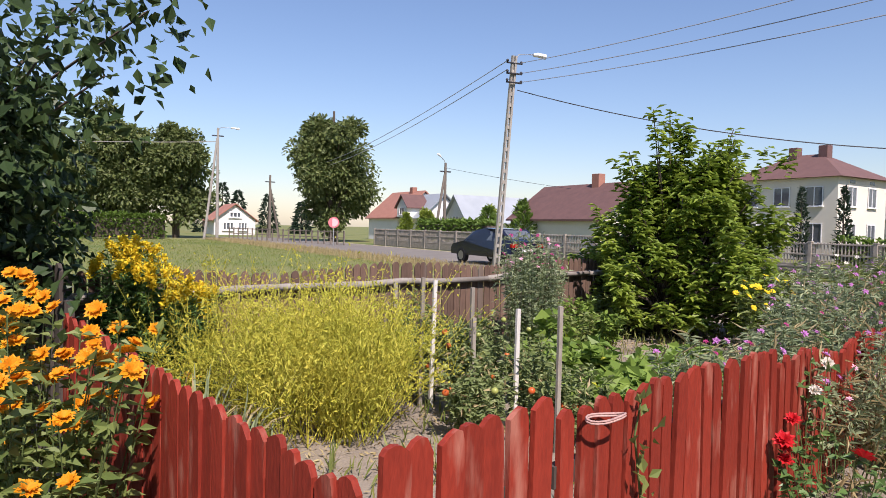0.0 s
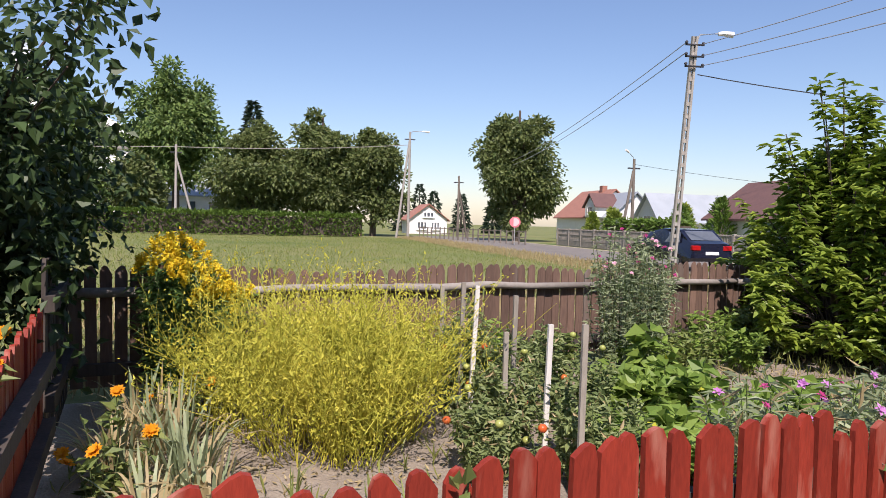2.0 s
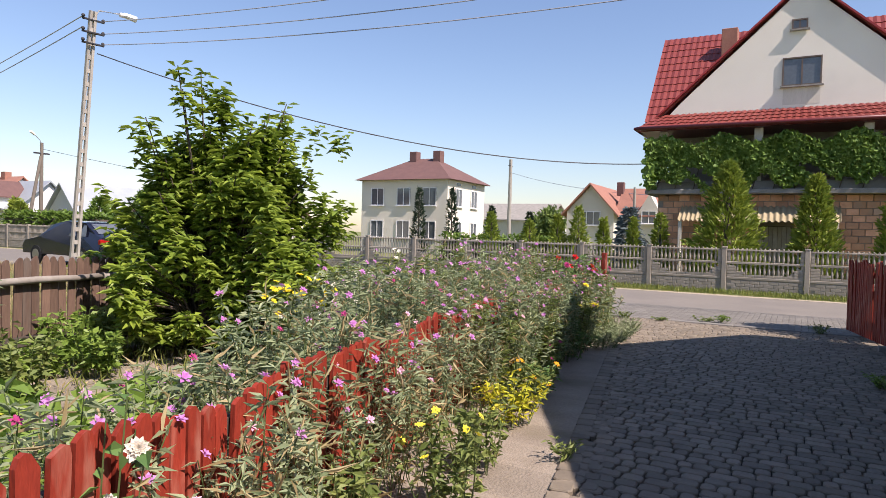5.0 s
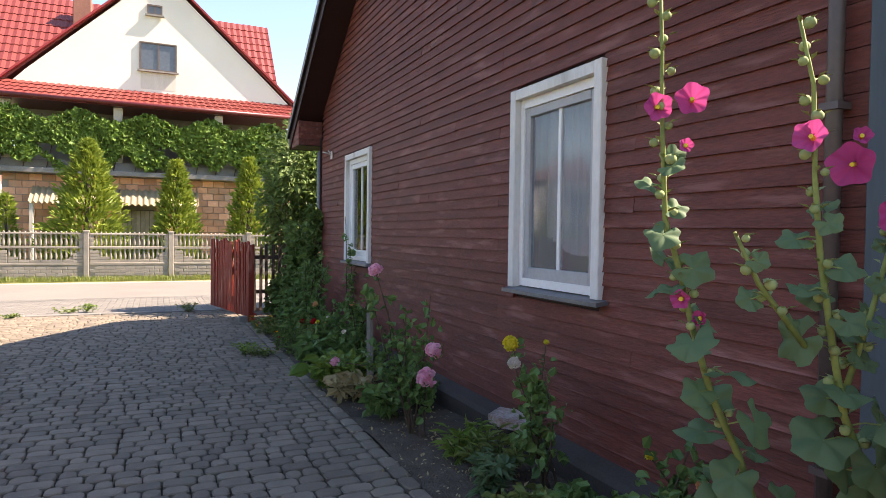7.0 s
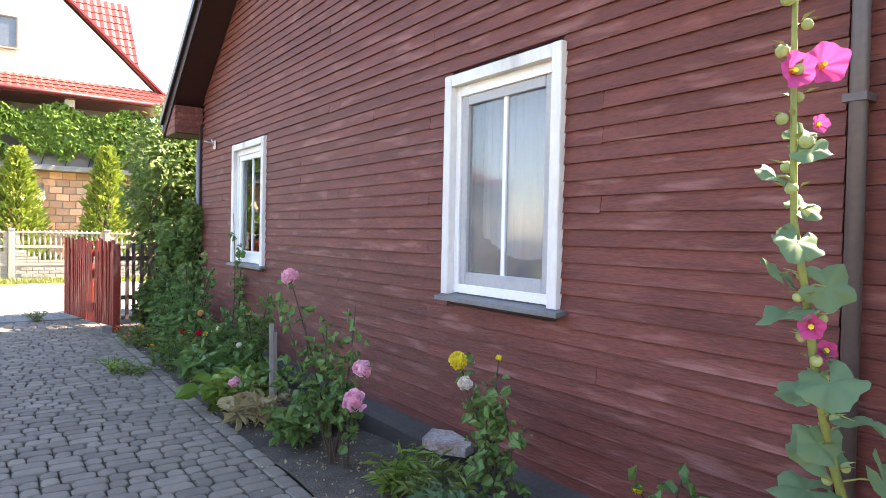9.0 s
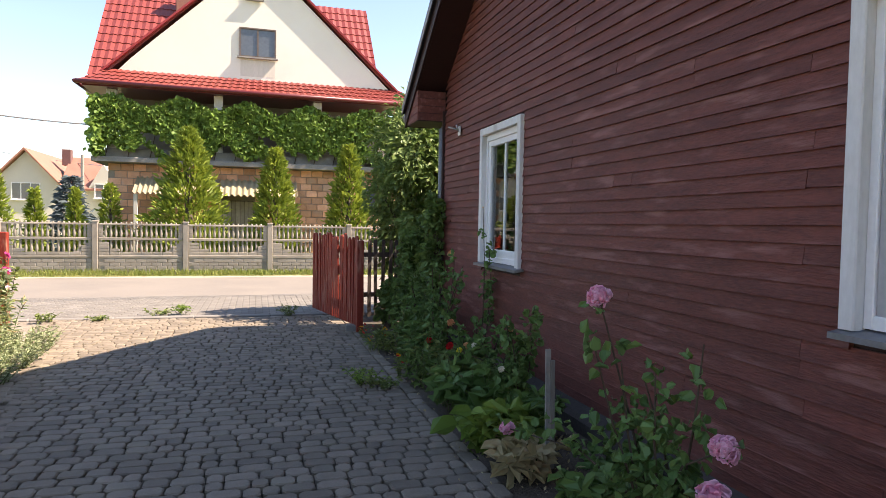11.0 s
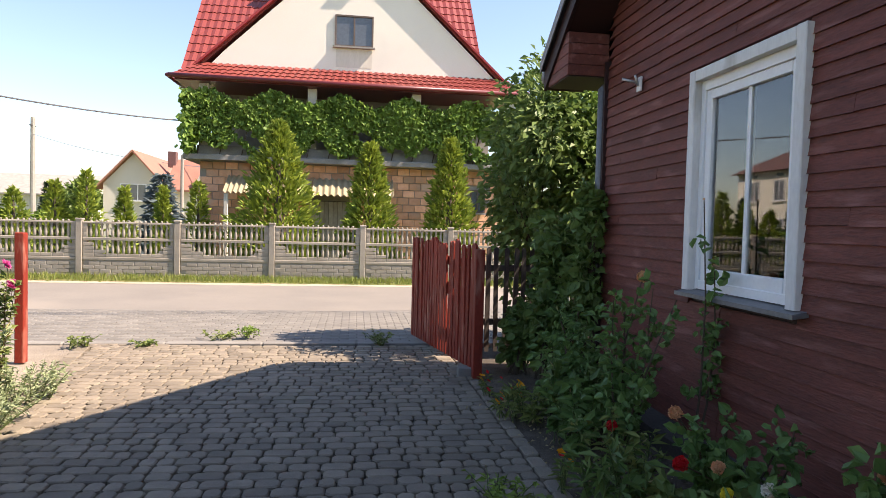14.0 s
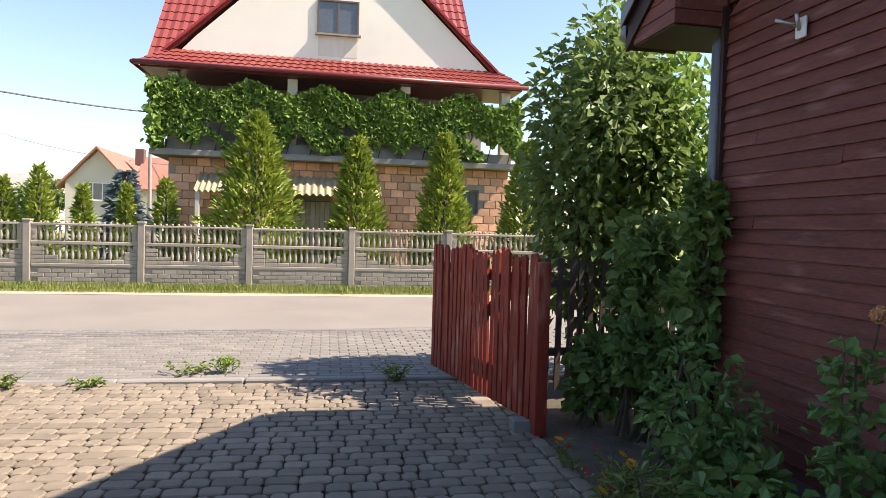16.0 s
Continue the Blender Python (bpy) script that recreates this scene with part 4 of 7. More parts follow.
part("roof_back", Geo().prism([(29.6, 10.25), (33.5, 6.0), (33.4, 5.9), (29.6, 10.1)], "x", -6.5, 3.2), M_ROOFRED, nb)
for sx, ex in ((-1, -6.25), (1, 3.98)):
    part("gable_roof", Geo().add([(-1.15, 25.6, 10.72), (ex, 25.6, 5.95), (ex, 30, 5.95), (-1.15, 30, 10.72), (-1.15, 25.6, 10.6), (ex - sx * 0.1, 25.6, 5.86), (ex - sx * 0.1, 30, 5.86), (-1.15, 30, 10.6)],
                                 [(0, 1, 2, 3), (7, 6, 5, 4), (0, 4, 5, 1), (1, 5, 6, 2)]), M_ROOFRED, nb)
    part("barge_board", Geo().beam((-1.15 + sx * 0.02, 25.57, 10.6), (ex, 25.57, 5.92), 0.06, 0.24, (0, 1, 0)), M_TRIMRED, nb, "red barge board")
part("chimney", Geo().box(-4.1, -3.5, 28.2, 28.8, 8.4, 10.05, 0.02), M_OLDTILE, nb)
for x in (-5.72, -2.45, 0.85, 3.95):
    part("pillar", Geo().box(x - 0.14, x + 0.14, 25.3, 25.6, 3.3, 5.5, 0.01), M_STUCCO, nb)
M_WINDARK = mat("dark_pane", (0.12, 0.135, 0.15), (0.09, 0.1, 0.115), 0.08, 1, 10, 0, spec=0.8, vary=0.05)
M_BROWNFR = mat("brown_frame", (0.14, 0.1, 0.08), (0.1, 0.075, 0.06), 0.6, 6, 40, 0.1)


def far_window(parent, x, y, z, w, h, frame_mat=None, face="y", bars=1, depth=0.06, t=0.05):
    """A window on a far wall: frame bars standing proud of a pane."""
    fm = frame_mat or M_WHITE
    g = Geo()
    win = None
    def bx(u0, u1, d0, d1, z0, z1):
        return Geo().box(u0, u1, y - d1, y - d0, z0, z1) if face == "y" else Geo().box(y + d0, y + d1, u0, u1, z0, z1)
    win = part("window", bx(x - w / 2, x + w / 2, 0.0, 0.02, z, z + h), M_WINDARK, parent)
    for u0, u1, z0, z1 in [(x - w / 2, x - w / 2 + t, z, z + h), (x + w / 2 - t, x + w / 2, z, z + h), (x - w / 2 + t, x + w / 2 - t, z, z + t), (x - w / 2 + t, x + w / 2 - t, z + h - t, z + h)]:
        part("frame", bx(u0, u1, 0.021, depth, z0, z1), fm, win)
    for b in range(bars):
        c = x - w / 2 + w * (b + 1) / (bars + 1)
        part("mullion", bx(c - t / 2, c + t / 2, 0.021, depth - 0.01, z + t, z + h - t), fm, win)
    part("sill", bx(x - w / 2 - 0.06, x + w / 2 + 0.06, 0.021, depth + 0.08, z - 0.05, z), M_SLAB if fm is M_BROWNFR else fm, win)
    return win


far_window(nb, -1.18, 25.61, 6.95, 1.22, 1.0, M_BROWNFR)
far_window(nb, -1.3, 25.61, 8.92, 0.5, 0.36, M_BROWNFR)
part("stain", Geo().box(-1.75, -0.6, 25.604, 25.608, 6.3, 6.87), mat("run_stain", (0.62, 0.57, 0.48), (0.72, 0.67, 0.58), 0.9, 3, 20, 0, stretch=(3, 1, 0.4)), nb, "grey rain streaks under the window")
far_window(nb, 2.95, BY - 0.05, 1.75, 0.5, 0.75, M_BROWNFR)
door = part("door", Geo().box(-2.6, -1.3, BY - 0.08, BY - 0.03, 0, 2.0), M_DARKWOOD, nb, "grey weathered double door")
for i in range(9):
    part("door_board", Geo().box(-2.58 + i * 0.142, -2.45 + i * 0.142, BY - 0.105, BY - 0.082, 0.02, 1.98, 0.004), M_GREYWOOD, door)


def corrugated(x0, x1, y0, z0, y1, z1, waves):
    v, k = [], waves * 6
    for i in range(k + 1):
        x = x0 + (x1 - x0) * i / k
        o = 0.035 * math.cos(2 * math.pi * i / 6)
        v += [(x, y0, z0 + o), (x, y1, z1 + o), (x, y0, z0 + o - 0.012), (x, y1, z1 + o - 0.012)]
    f = []
    for i in range(k):
        a, b = 4 * i, 4 * (i + 1)
        f += [(a, b, b + 1, a + 1), (a + 2, a + 3, b + 3, b + 2), (a, a + 2, b + 2, b)]
    return Geo().add(v, f)


for i, (x0, x1) in enumerate(((-4.98, -3.9), (-3.86, -2.4), (-2.36, -1.0), (-0.96, 0.15))):
    part("awning_sheet", corrugated(x0, x1, 24.55, 2.15, BY, 2.72, 7), M_ETERNIT, nb, "mossy corrugated sheet awning")
for x in (-4.9, -0.0):
    part("awning_post", Geo().box(x - 0.06, x + 0.06, 24.6, 24.72, -0.1, 2.12, 0.01), M_STUCCO, nb)
# bare hollow bricks of the ground floor
BR = [Geo().box(0, 0.365, 0, 0.05, 0, 0.215, 0.01).mesh("brick", M_BRICK), Geo().box(0, 0.172, 0, 0.05, 0, 0.215, 0.01).mesh("brick", M_BRICK)]
rr = random.Random(8)
rest = Geo()
count = 0
for r in range(13):
    zb = 0.08 + r * 0.235
    x = -5.85 + (0.19 if r % 2 else 0)
    while x < 4.1:
        w = 0.365
        if not (-2.75 < x + 0.18 < -1.15 and zb < 2.0) and not (2.55 < x + 0.18 < 3.3 and 1.5 < zb < 2.5):
            yo = BY - 0.025 + rr.uniform(-0.006, 0.006)
            if zb > 1.0 and count < 290:
                piece("brick", BR[0], nb, Matrix.Translation((x, yo, zb)) @ Matrix.Rotation(radians(rr.uniform(-0.5, 0.5)), 4, "Y"))
                count += 1
            else:
                rest.box(x, min(x + w, 4.13), yo, yo + 0.05, zb, zb + 0.215, 0.01)
        x += 0.385
tagged(part("brickwork", rest, M_BRICK, nb), kind="stuff")
# vine that hangs over the balcony
g, st = Geo(), Geo()
rng = np.random.default_rng(11)
k = 13000
px = rng.uniform(-6.05, 4.35, k)
hang = 3.5 + 0.22 * np.sin(px * 2.1) + 0.2 * np.sin(px * 5.3 + 1)
pz = hang + (5.12 - hang + 0.18 * np.sin(px * 3.1)) * rng.uniform(0, 1, k) ** 0.85
gap = (np.sin(px * 1.7 + pz * 2.3) > 0.86) & (pz < 4.2)
py = 25.12 - 0.22 * rng.uniform(0, 1, k) - 0.05 * np.sin(px * 4.0) * np.sin(pz * 3)
keep = ~gap
pts = np.stack([px, py, pz], 1)[keep]
g.cloud(pts, 0.135, out=np.array((0.1, -0.35, -0.65)), jitter=0.75, up=0.3, width=0.95, rng=rng, lobes=True)
k = 500
a = rng.uniform(0, 1, k)
g.cloud(np.stack([-6.0 - 0.16 * np.abs(rng.normal(size=k)) * a, 25.1 + rng.normal(size=k) * 0.15, 3.4 + 1.8 * rng.uniform(0, 1, k)], 1), 0.2, out=np.array((-0.3, -0.3, -0.7)), width=0.95, rng=rng, lobes=True)
for x in np.linspace(-5.9, 4.0, 16):
    st.tube([(x, 25.2, 3.2), (x + 0.2, 25.12, 4.1), (x - 0.1, 25.15, 5.1)], 0.015, sides=4)
vine = thing("grape_vine", (-1, 25.1, 3.3), "dense green vine covering the balcony front", "vine")
part("foliage", g, L_VINE, vine)
part("stemwork", st, M_WOODSTEM, vine)

# ---- trees and shrubs ----


def tree(name, x, y, top, radius, label, leaf, size=0.5, k=3500, trunk=0.2, low=0.18, seed=1, lean=0.0, lumps=26, squat=1.0, category="tree"):
    """A trunk with limbs and a lumpy crown of many leaves."""
    rng = np.random.default_rng(seed)
    t = thing(name, (x, y, 0), label, category)
    base, mid = top * low, top * (0.5 + low * 0.5)
    g = Geo().tube([(x, y, -0.1), (x + lean * 0.3, y, top * 0.3), (x + lean * 0.6, y, top * 0.6), (x + lean, y, top * 0.86)], trunk, trunk * 0.25, 8)
    c = np.array((x + lean * 0.6, y, mid))
    ax = np.array((radius, radius, (top - base) / 2)) * (1, 1, squat)
    lumps = int(lumps * 1.6)
    d = sphere_points(lumps, rng)
    d[:, 2] = d[:, 2] * 1.05 - 0.04
    centres = c + d * ax * rng.uniform(0.3, 0.82, (lumps, 1))
    up_ = np.clip(d[:, 2], 0, 1)
    centres[:, :2] = c[:2] + (centres[:, :2] - c[:2]) * (1 - 0.4 * up_)[:, None]
    centres[:, 2] = np.maximum(centres[:, 2], base + top * 0.13)
    for q in centres[:: 4]:
        g.tube([(x + lean * 0.4, y, base + (q[2] - base) * 0.35), tuple((np.array((x + lean * 0.4, y, base + (q[2] - base) * 0.6)) + q) / 2), tuple(q)], trunk * 0.4, trunk * 0.08, 5)
    part("trunk", g, M_BARK, t)
    k = int(k * 1.7)
    which = rng.integers(0, lumps, k)
    lump_r = np.minimum(radius, (top - base) / 2) * rng.uniform(0.24, 0.4, lumps) * (1 - 0.35 * up_)
    o = sphere_points(k, rng)
    rad = rng.uniform(0.35, 1.08, (k, 1))
    pts = centres[which] + o * lump_r[which][:, None] * rad * (1, 1, 0.85)
    part("crown", Geo().cloud(pts, size * 1.15, out=o * 0.9 + (0, 0, -0.25), jitter=0.5, up=0.7, width=0.6, rng=rng), leaf, t)
    return t


def conifer(name, x, y, top, radius, label, leaf, size=0.22, k=2200, seed=1, spread=0.35, category="conifer"):
    """A slender evergreen: sprays set round a stem, fuller low down, with an uneven outline."""
    rng = np.random.default_rng(seed)
    t = thing(name, (x, y, 0), label, category)
    part("trunk", Geo().tube([(x, y, -0.05), (x, y, top * 0.95)], radius * 0.13 + 0.02, 0.015, 6), M_BARK, t)
    h = rng.uniform(0, 1, k) ** 1.25
    ang = rng.uniform(0, 2 * math.pi, k)
    prof = np.minimum(1.0, (1 - h) ** 0.72 * 1.12) * (0.85 + 0.15 * np.minimum(1, h * 6))
    lump = 0.84 + 0.27 * np.sin(ang * 3 + h * 17 + seed) * np.sin(h * 31 + seed) + 0.1 * np.sin(ang * 7 - h * 23 + seed)
    r = radius * prof * lump * rng.uniform(0.55, 1.02, k)
    pts = np.stack([x + r * np.cos(ang), y + r * np.sin(ang), 0.1 + h * (top - 0.1)], 1)
    out = np.stack([np.cos(ang), np.sin(ang), np.full(k, spread * 2.5)], 1)
    part("foliage", Geo().cloud(pts, size, out=out, jitter=0.35, up=0.4, width=0.38, rng=rng), leaf, t)
    return t


TH = "bright green thuja standing behind the concrete fence"
for i, (x, y, top, r) in enumerate(((-3.07, 22, 3.85, 1.35), (-0.66, 22, 3.4, 0.88), (1.52, 22, 3.6, 0.88), (3.66, 22, 3.5, 0.92))):
    conifer("thuja", x, y, top, r, TH, L_THUJA, 0.2, 5600 if r > 1 else 3600, 20 + i)
for i, (x, y, top, r) in enumerate(((-9.0, 23, 2.2, 0.5), (-8.2, 23, 2.5, 0.5), (-7.4, 23.5, 2.1, 0.35), (-6.1, 22.5, 2.1, 0.3), (-5.2, 22.5, 2.25, 0.45), (-10.5, 24, 2.0, 0.6), (-12.2, 24, 2.3, 0.5))):
    conifer("thuja", x, y, top, r, "small green thuja behind the concrete fence", L_THUJA, 0.17, 1100, 40 + i)
conifer("blue_spruce", -6.7, 24.5, 2.6, 0.75, "bluish young spruce behind the concrete fence", L_BLUE, 0.25, 1500, 60, -0.05, "spruce")
TL = "tall leafy broadleaf tree at the far edge of the meadow"
tree("broadleaf_tree", -80, -13.6, 19.6, 6.6, TL, L_TREE, 0.5, 11000, 0.5, 0.2, 1, lumps=40)
tree("broadleaf_tree", -71.5, -16.2, 8.3, 3.6, "yellowish young tree before the church", L_LIME, 0.4, 4500, 0.2, 0.1, 2)
tree("broadleaf_tree", -76, -23, 17.0, 4.8, TL, L_TREE, 0.45, 7000, 0.35, 0.2, 3)
tree("broadleaf_tree", -70, -21.5, 9.0, 3.4, "dark round tree before the church", L_TREE, 0.4, 5000, 0.25, 0.05, 33)
tree("broadleaf_tree", -67, -4.2, 11.3, 4.7, "round dense tree of the row by the meadow", L_LIME, 0.36, 12000, 0.35, 0.0, 4, lumps=40)
tree("broadleaf_tree", -67, 2.2, 13.6, 4.9, "round dense tree of the row by the meadow", L_LIME, 0.36, 13000, 0.35, 0.0, 5, lumps=44)
tree("broadleaf_tree", -66, 7.3, 12.0, 3.9, "round dense tree of the row by the meadow", L_LIME, 0.36, 11000, 0.35, 0.0, 6, lumps=40)
tree("broadleaf_tree", -55.9, 19.0, 13.6, 4.4, "single oval tree beside the village road", L_LIME, 0.34, 14000, 0.35, 0.0, 7, lumps=48)
conifer("spruce", -91, -5.8, 17, 3.4, "dark spruce rising behind the trees", L_SPRUCE, 0.9, 1800, 61, -0.1, "spruce")
for i, (x, y, top, r) in enumerate(((-110, 21, 8.0, 2.0), (-112, 24, 7.0, 2.0), (-108, 28, 6.5, 1.8), (-100, 31, 5.0, 1.6), (-104, 17, 6.0, 2.0))):
    conifer("spruce", x, y, top, r, "distant dark conifer beyond the meadow", L_SPRUCE, 0.7, 700, 70 + i, -0.1, "spruce")
for i, (x, y, top, r) in enumerate(((-52, 24.5, 2.6, 0.9), (-50.5, 25.5, 3.0, 0.9), (-48.5, 24.8, 2.7, 0.9), (-44, 28, 3.3, 1.3), (-41.5, 26, 3.0, 1.4), (-39, 27.5, 3.6, 1.6), (-37, 26, 3.0, 1.4))):
    conifer("garden_conifer", x, y, top, r, "clipped green conifer by the white house", L_THUJA if i < 4 else L_HEDGE, 0.35, 900, 80 + i)
for i, (x, y, top, r) in enumerate(((-21.0, 37.0, 4.3, 0.5), (-23.4, 36.8, 4.4, 0.55), (-18.6, 38, 3.2, 0.6), (-17.5, 42, 3.0, 0.6))):
    conifer("thuja", x, y, top, r, "dark columnar conifer before the two-storey house", L_SPRUCE, 0.25, 900, 90 + i)
tree("garden_tree", -19, 50, 4.2, 1.6, "small tree among the far gardens", L_TREE, 0.35, 900, 0.1, 0.2, 8)


def hedge(name, p, q, h, w, label, leaf, k, size, seed):
    rng = np.random.default_rng(seed)
    p, q = np.array((*p, 0.0)), np.array((*q, 0.0))
    d = q - p
    n = np.array((-d[1], d[0], 0)) / np.linalg.norm(d)
    s, u = rng.uniform(0, 1, k), rng.uniform(-0.5, 0.5, k)
    top = rng.uniform(0, 1, k) < 0.35
    zz = np.where(top, h * rng.uniform(0.93, 1.05, k), h * rng.uniform(0, 1, k))
    side = np.where(top, u * w, np.sign(u) * w * 0.5 * rng.uniform(0.85, 1.05, k))
    pts = p + d * s[:, None] + n * side[:, None] + np.stack([0 * s, 0 * s, zz], 1)
    pts[:, 2] += 0.06 * np.sin(s * 60) + 0.05 * np.sin(s * 23)
    t = thing(name, tuple((p + q) / 2), label, "hedge")
    core = Geo().beam(tuple(p + (0, 0, h * 0.45)), tuple(q + (0, 0, h * 0.45)), w * 0.8, h * 0.85)
    part("branch_framework", core, M_BARK, t)
    part("foliage", Geo().cloud(pts, size, out=n * np.sign(side)[:, None] + (0, 0, 0.4), jitter=0.5, width=0.6, rng=rng), leaf, t)


hedge("clipped_hedge", (-58.5, -22), (-60.8, 5.5), 1.9, 1.6, "long clipped green hedge along the meadow", L_HEDGE, 9000, 0.3, 12)
hedge("clipped_hedge", (-47, 23.5), (-38, 24), 1.9, 1.2, "green hedge behind the concrete fence", L_HEDGE, 2500, 0.3, 13)
hedge("clipped_hedge", (-16, 27), (-9.5, 27), 1.3, 0.8, "low bright hedge in the far garden", L_HEDGE, 1500, 0.22, 14)

# ---- far buildings ----


def gabled(name, x0, x1, y0, y1, eave, ridge, along, wall_mat, roof_mat, label, over=0.35):
    """A simple house: walls with gables, two roof slopes with thickness. along: the ridge's axis."""
    h = thing(name, ((x0 + x1) / 2, (y0 + y1) / 2, 0), label, "house")
    if along == "x":
        m = (y0 + y1) / 2
        part("wall_shell", Geo().prism([(y0, -0.1), (y1, -0.1), (y1, eave), (m, ridge - 0.05), (y0, eave)], "x", x0, x1), wall_mat, h)
        for s, ye in ((-1, y0), (1, y1)):
            sl = (ridge - eave) / (m - y0)
            part("roof_slope", Geo().prism([(m, ridge + 0.02), (ye + s * over, eave - sl * over + 0.02), (ye + s * over, eave - sl * over + 0.14), (m, ridge + 0.16)], "x", x0 - over, x1 + over), roof_mat, h)
    else:
        m = (x0 + x1) / 2
        part("wall_shell", Geo().prism([(x0, -0.1), (x1, -0.1), (x1, eave), (m, ridge - 0.05), (x0, eave)], "y", y0, y1), wall_mat, h)
        for s, xe in ((-1, x0), (1, x1)):
            sl = (ridge - eave) / (m - x0)
            part("roof_slope", Geo().prism([(m, ridge + 0.02), (xe + s * over, eave - sl * over + 0.02), (xe + s * over, eave - sl * over + 0.14), (m, ridge + 0.16)], "y", y0 - over, y1 + over), roof_mat, h)
    return h


# two-storey house with a hipped roof
wh = thing("two_storey_house", (-25.4, 41, 0), "pale two-storey house with a dark hipped roof and two chimneys", "house")
x0, x1, y0, y1, ev, rd = -29.0, -21.9, 38.0, 43.8, 5.1, 6.9
part("wall_shell", Geo().box(x0, x1, y0, y1, -0.1, ev), M_STUCCO, wh)
part("roof", Geo().add([(x0 - .4, y0 - .4, ev), (x1 + .4, y0 - .4, ev), (x1 + .4, y1 + .4, ev), (x0 - .4, y1 + .4, ev), (x0 + 2.6, (y0 + y1) / 2, rd), (x1 - 2.6, (y0 + y1) / 2, rd)],
                       [(3, 2, 1, 0), (0, 1, 5, 4), (1, 2, 5), (2, 3, 4, 5), (3, 0, 4)]), M_TILE, wh)
for cx in (-26.2, -24.2):
    part("chimney", Geo().box(cx - 0.3, cx + 0.3, 40.4, 41, 6.0, 7.4, 0.02), M_TILE, wh)
for zz in (1.0, 3.3):
    for x in (-27.6, -25.4, -23.3):
        far_window(wh, x, y0, zz, 1.1, 1.25)
    for yy in (39.6, 42.0):
        far_window(wh, yy, x1, zz, 1.0, 1.25, face="x")
for yy in (39.6, 42.0):
    part("attic_window", Geo().box(x1, x1 + 0.03, yy - 0.3, yy + 0.3, 4.75, 4.95), M_WINDARK, wh)
# beige house with an old tile roof
gh = gabled("beige_house", -15.8, -12.4, 45, 52, 3.3, 5.15, "y", M_STUCCO, M_OLDTILE, "beige gabled house with faded red tile roof")
far_window(gh, -14.1, 45, 2.3, 1.5, 1.0, bars=2)
gb2 = gabled("beige_house", -12.3, -8.1, 46.2, 51, 3.2, 5.0, "x", M_STUCCO, M_OLDTILE, "low wing with a faded red tile roof")
part("small_gable", Geo().prism([(-11.1, 3.0), (-9.3, 3.0), (-10.2, 4.6)], "y", 45.9, 47.5), M_STUCCO, gb2)
far_window(gb2, -10.2, 45.9, 2.5, 1.0, 0.9)
part("chimney", Geo().box(-13.0, -12.5, 48, 48.5, 4.6, 5.6, 0.02), M_TILE, gh)
gabled("grey_barn", -34, -25, 66, 74, 3.2, 5.0, "x", M_STUCCO, M_SLAB, "low grey farm buildings in the distance")
gabled("grey_barn", -23, -17, 74, 82, 2.6, 4.2, "x", M_GREYWOOD, M_TILE, "low grey farm buildings in the distance")
# houses along the street
d1 = gabled("red_tile_house", -71, -63.5, 29.5, 36, 2.6, 5.4, "x", M_STUCCOW, M_OLDTILE, "white house with a red tile roof behind the conifers")
part("chimney", Geo().box(-66.3, -65.6, 32.4, 33, 4.8, 6.0, 0.02), M_OLDTILE, d1)
dm = gabled("dormer_house", -63.2, -58.6, 29.8, 35, 2.6, 4.9, "x", M_STUCCOW, M_SILVER, "house with a silver roof and a white dormer")
part("dormer", Geo().prism([(-62.5, 2.5), (-60.2, 2.5), (-60.2, 3.6), (-61.35, 4.6), (-62.5, 3.6)], "y", 28.9, 31), M_STUCCOW, dm)
part("dormer_roof", Geo().prism([(-62.8, 3.4), (-61.35, 4.75), (-59.9, 3.4), (-59.9, 3.5), (-61.35, 4.9), (-62.8, 3.5)], "y", 28.7, 31.5), M_TILE, dm)
far_window(dm, -61.35, 28.9, 2.7, 1.1, 0.8)
eh = gabled("white_gable_house", -55.2, -51.2, 30.5, 40, 2.3, 4.5, "y", M_STUCCOW, M_SILVER, "white gabled house with a silver sheet roof")
far_window(eh, -53.2, 30.5, 1.6, 1.2, 1.0)
kh = gabled("brick_roof_house", -39, -30, 26.5, 33, 2.3, 4.6, "x", M_STUCCO, M_TILE, "long house with a brown tile roof behind the hedge")
part("chimney", Geo().box(-33.8, -33.1, 29.3, 29.9, 4.2, 5.4, 0.02), M_OLDTILE, kh)
sm = gabled("small_white_house", -90, -84.3, 14.5, 19.6, 1.9, 3.8, "x", M_STUCCOW, M_OLDTILE, "small white cottage with blue-grey windows")
for yy, zz, w, hh in ((16.2, 0.5, 1.4, 1.1), (18.0, 0.5, 1.2, 1.1), (17.05, 2.1, 1.5, 0.8)):
    far_window(sm, yy, -84.3, zz, w, hh, face="x", bars=2, depth=0.1, t=0.14)
# church behind the trees
ch = thing("church", (-104, -30, 0), "white baroque church with a domed tower behind trees", "church")
part("nave", Geo().prism([(-36, -0.1), (-19, -0.1), (-19, 11), (-27.5, 16), (-36, 11)], "x", -125, -101), M_STUCCOW, ch)
part("facade_pilaster", Geo().box(-101, -100.5, -24.3, -23.2, 0, 13, 0.05), M_STUCCOW, ch)
part("facade_pilaster", Geo().box(-101, -100.5, -31, -29.9, 0, 13, 0.05), M_STUCCOW, ch)
part("cornice", Geo().box(-101.2, -100.2, -36.2, -18.8, 10.7, 11.4, 0.1), M_SLAB, ch)
part("tower", Geo().box(-107, -102, -39.9, -34.9, -0.1, 17.5, 0.1), M_STUCCOW, ch)
part("tower_roof", Geo().lathe([(3.6, 17.5), (3.3, 18.1), (2.0, 19.0), (1.5, 19.6)], (-104.5, -37.4, 0), 8), M_SILVER, ch)
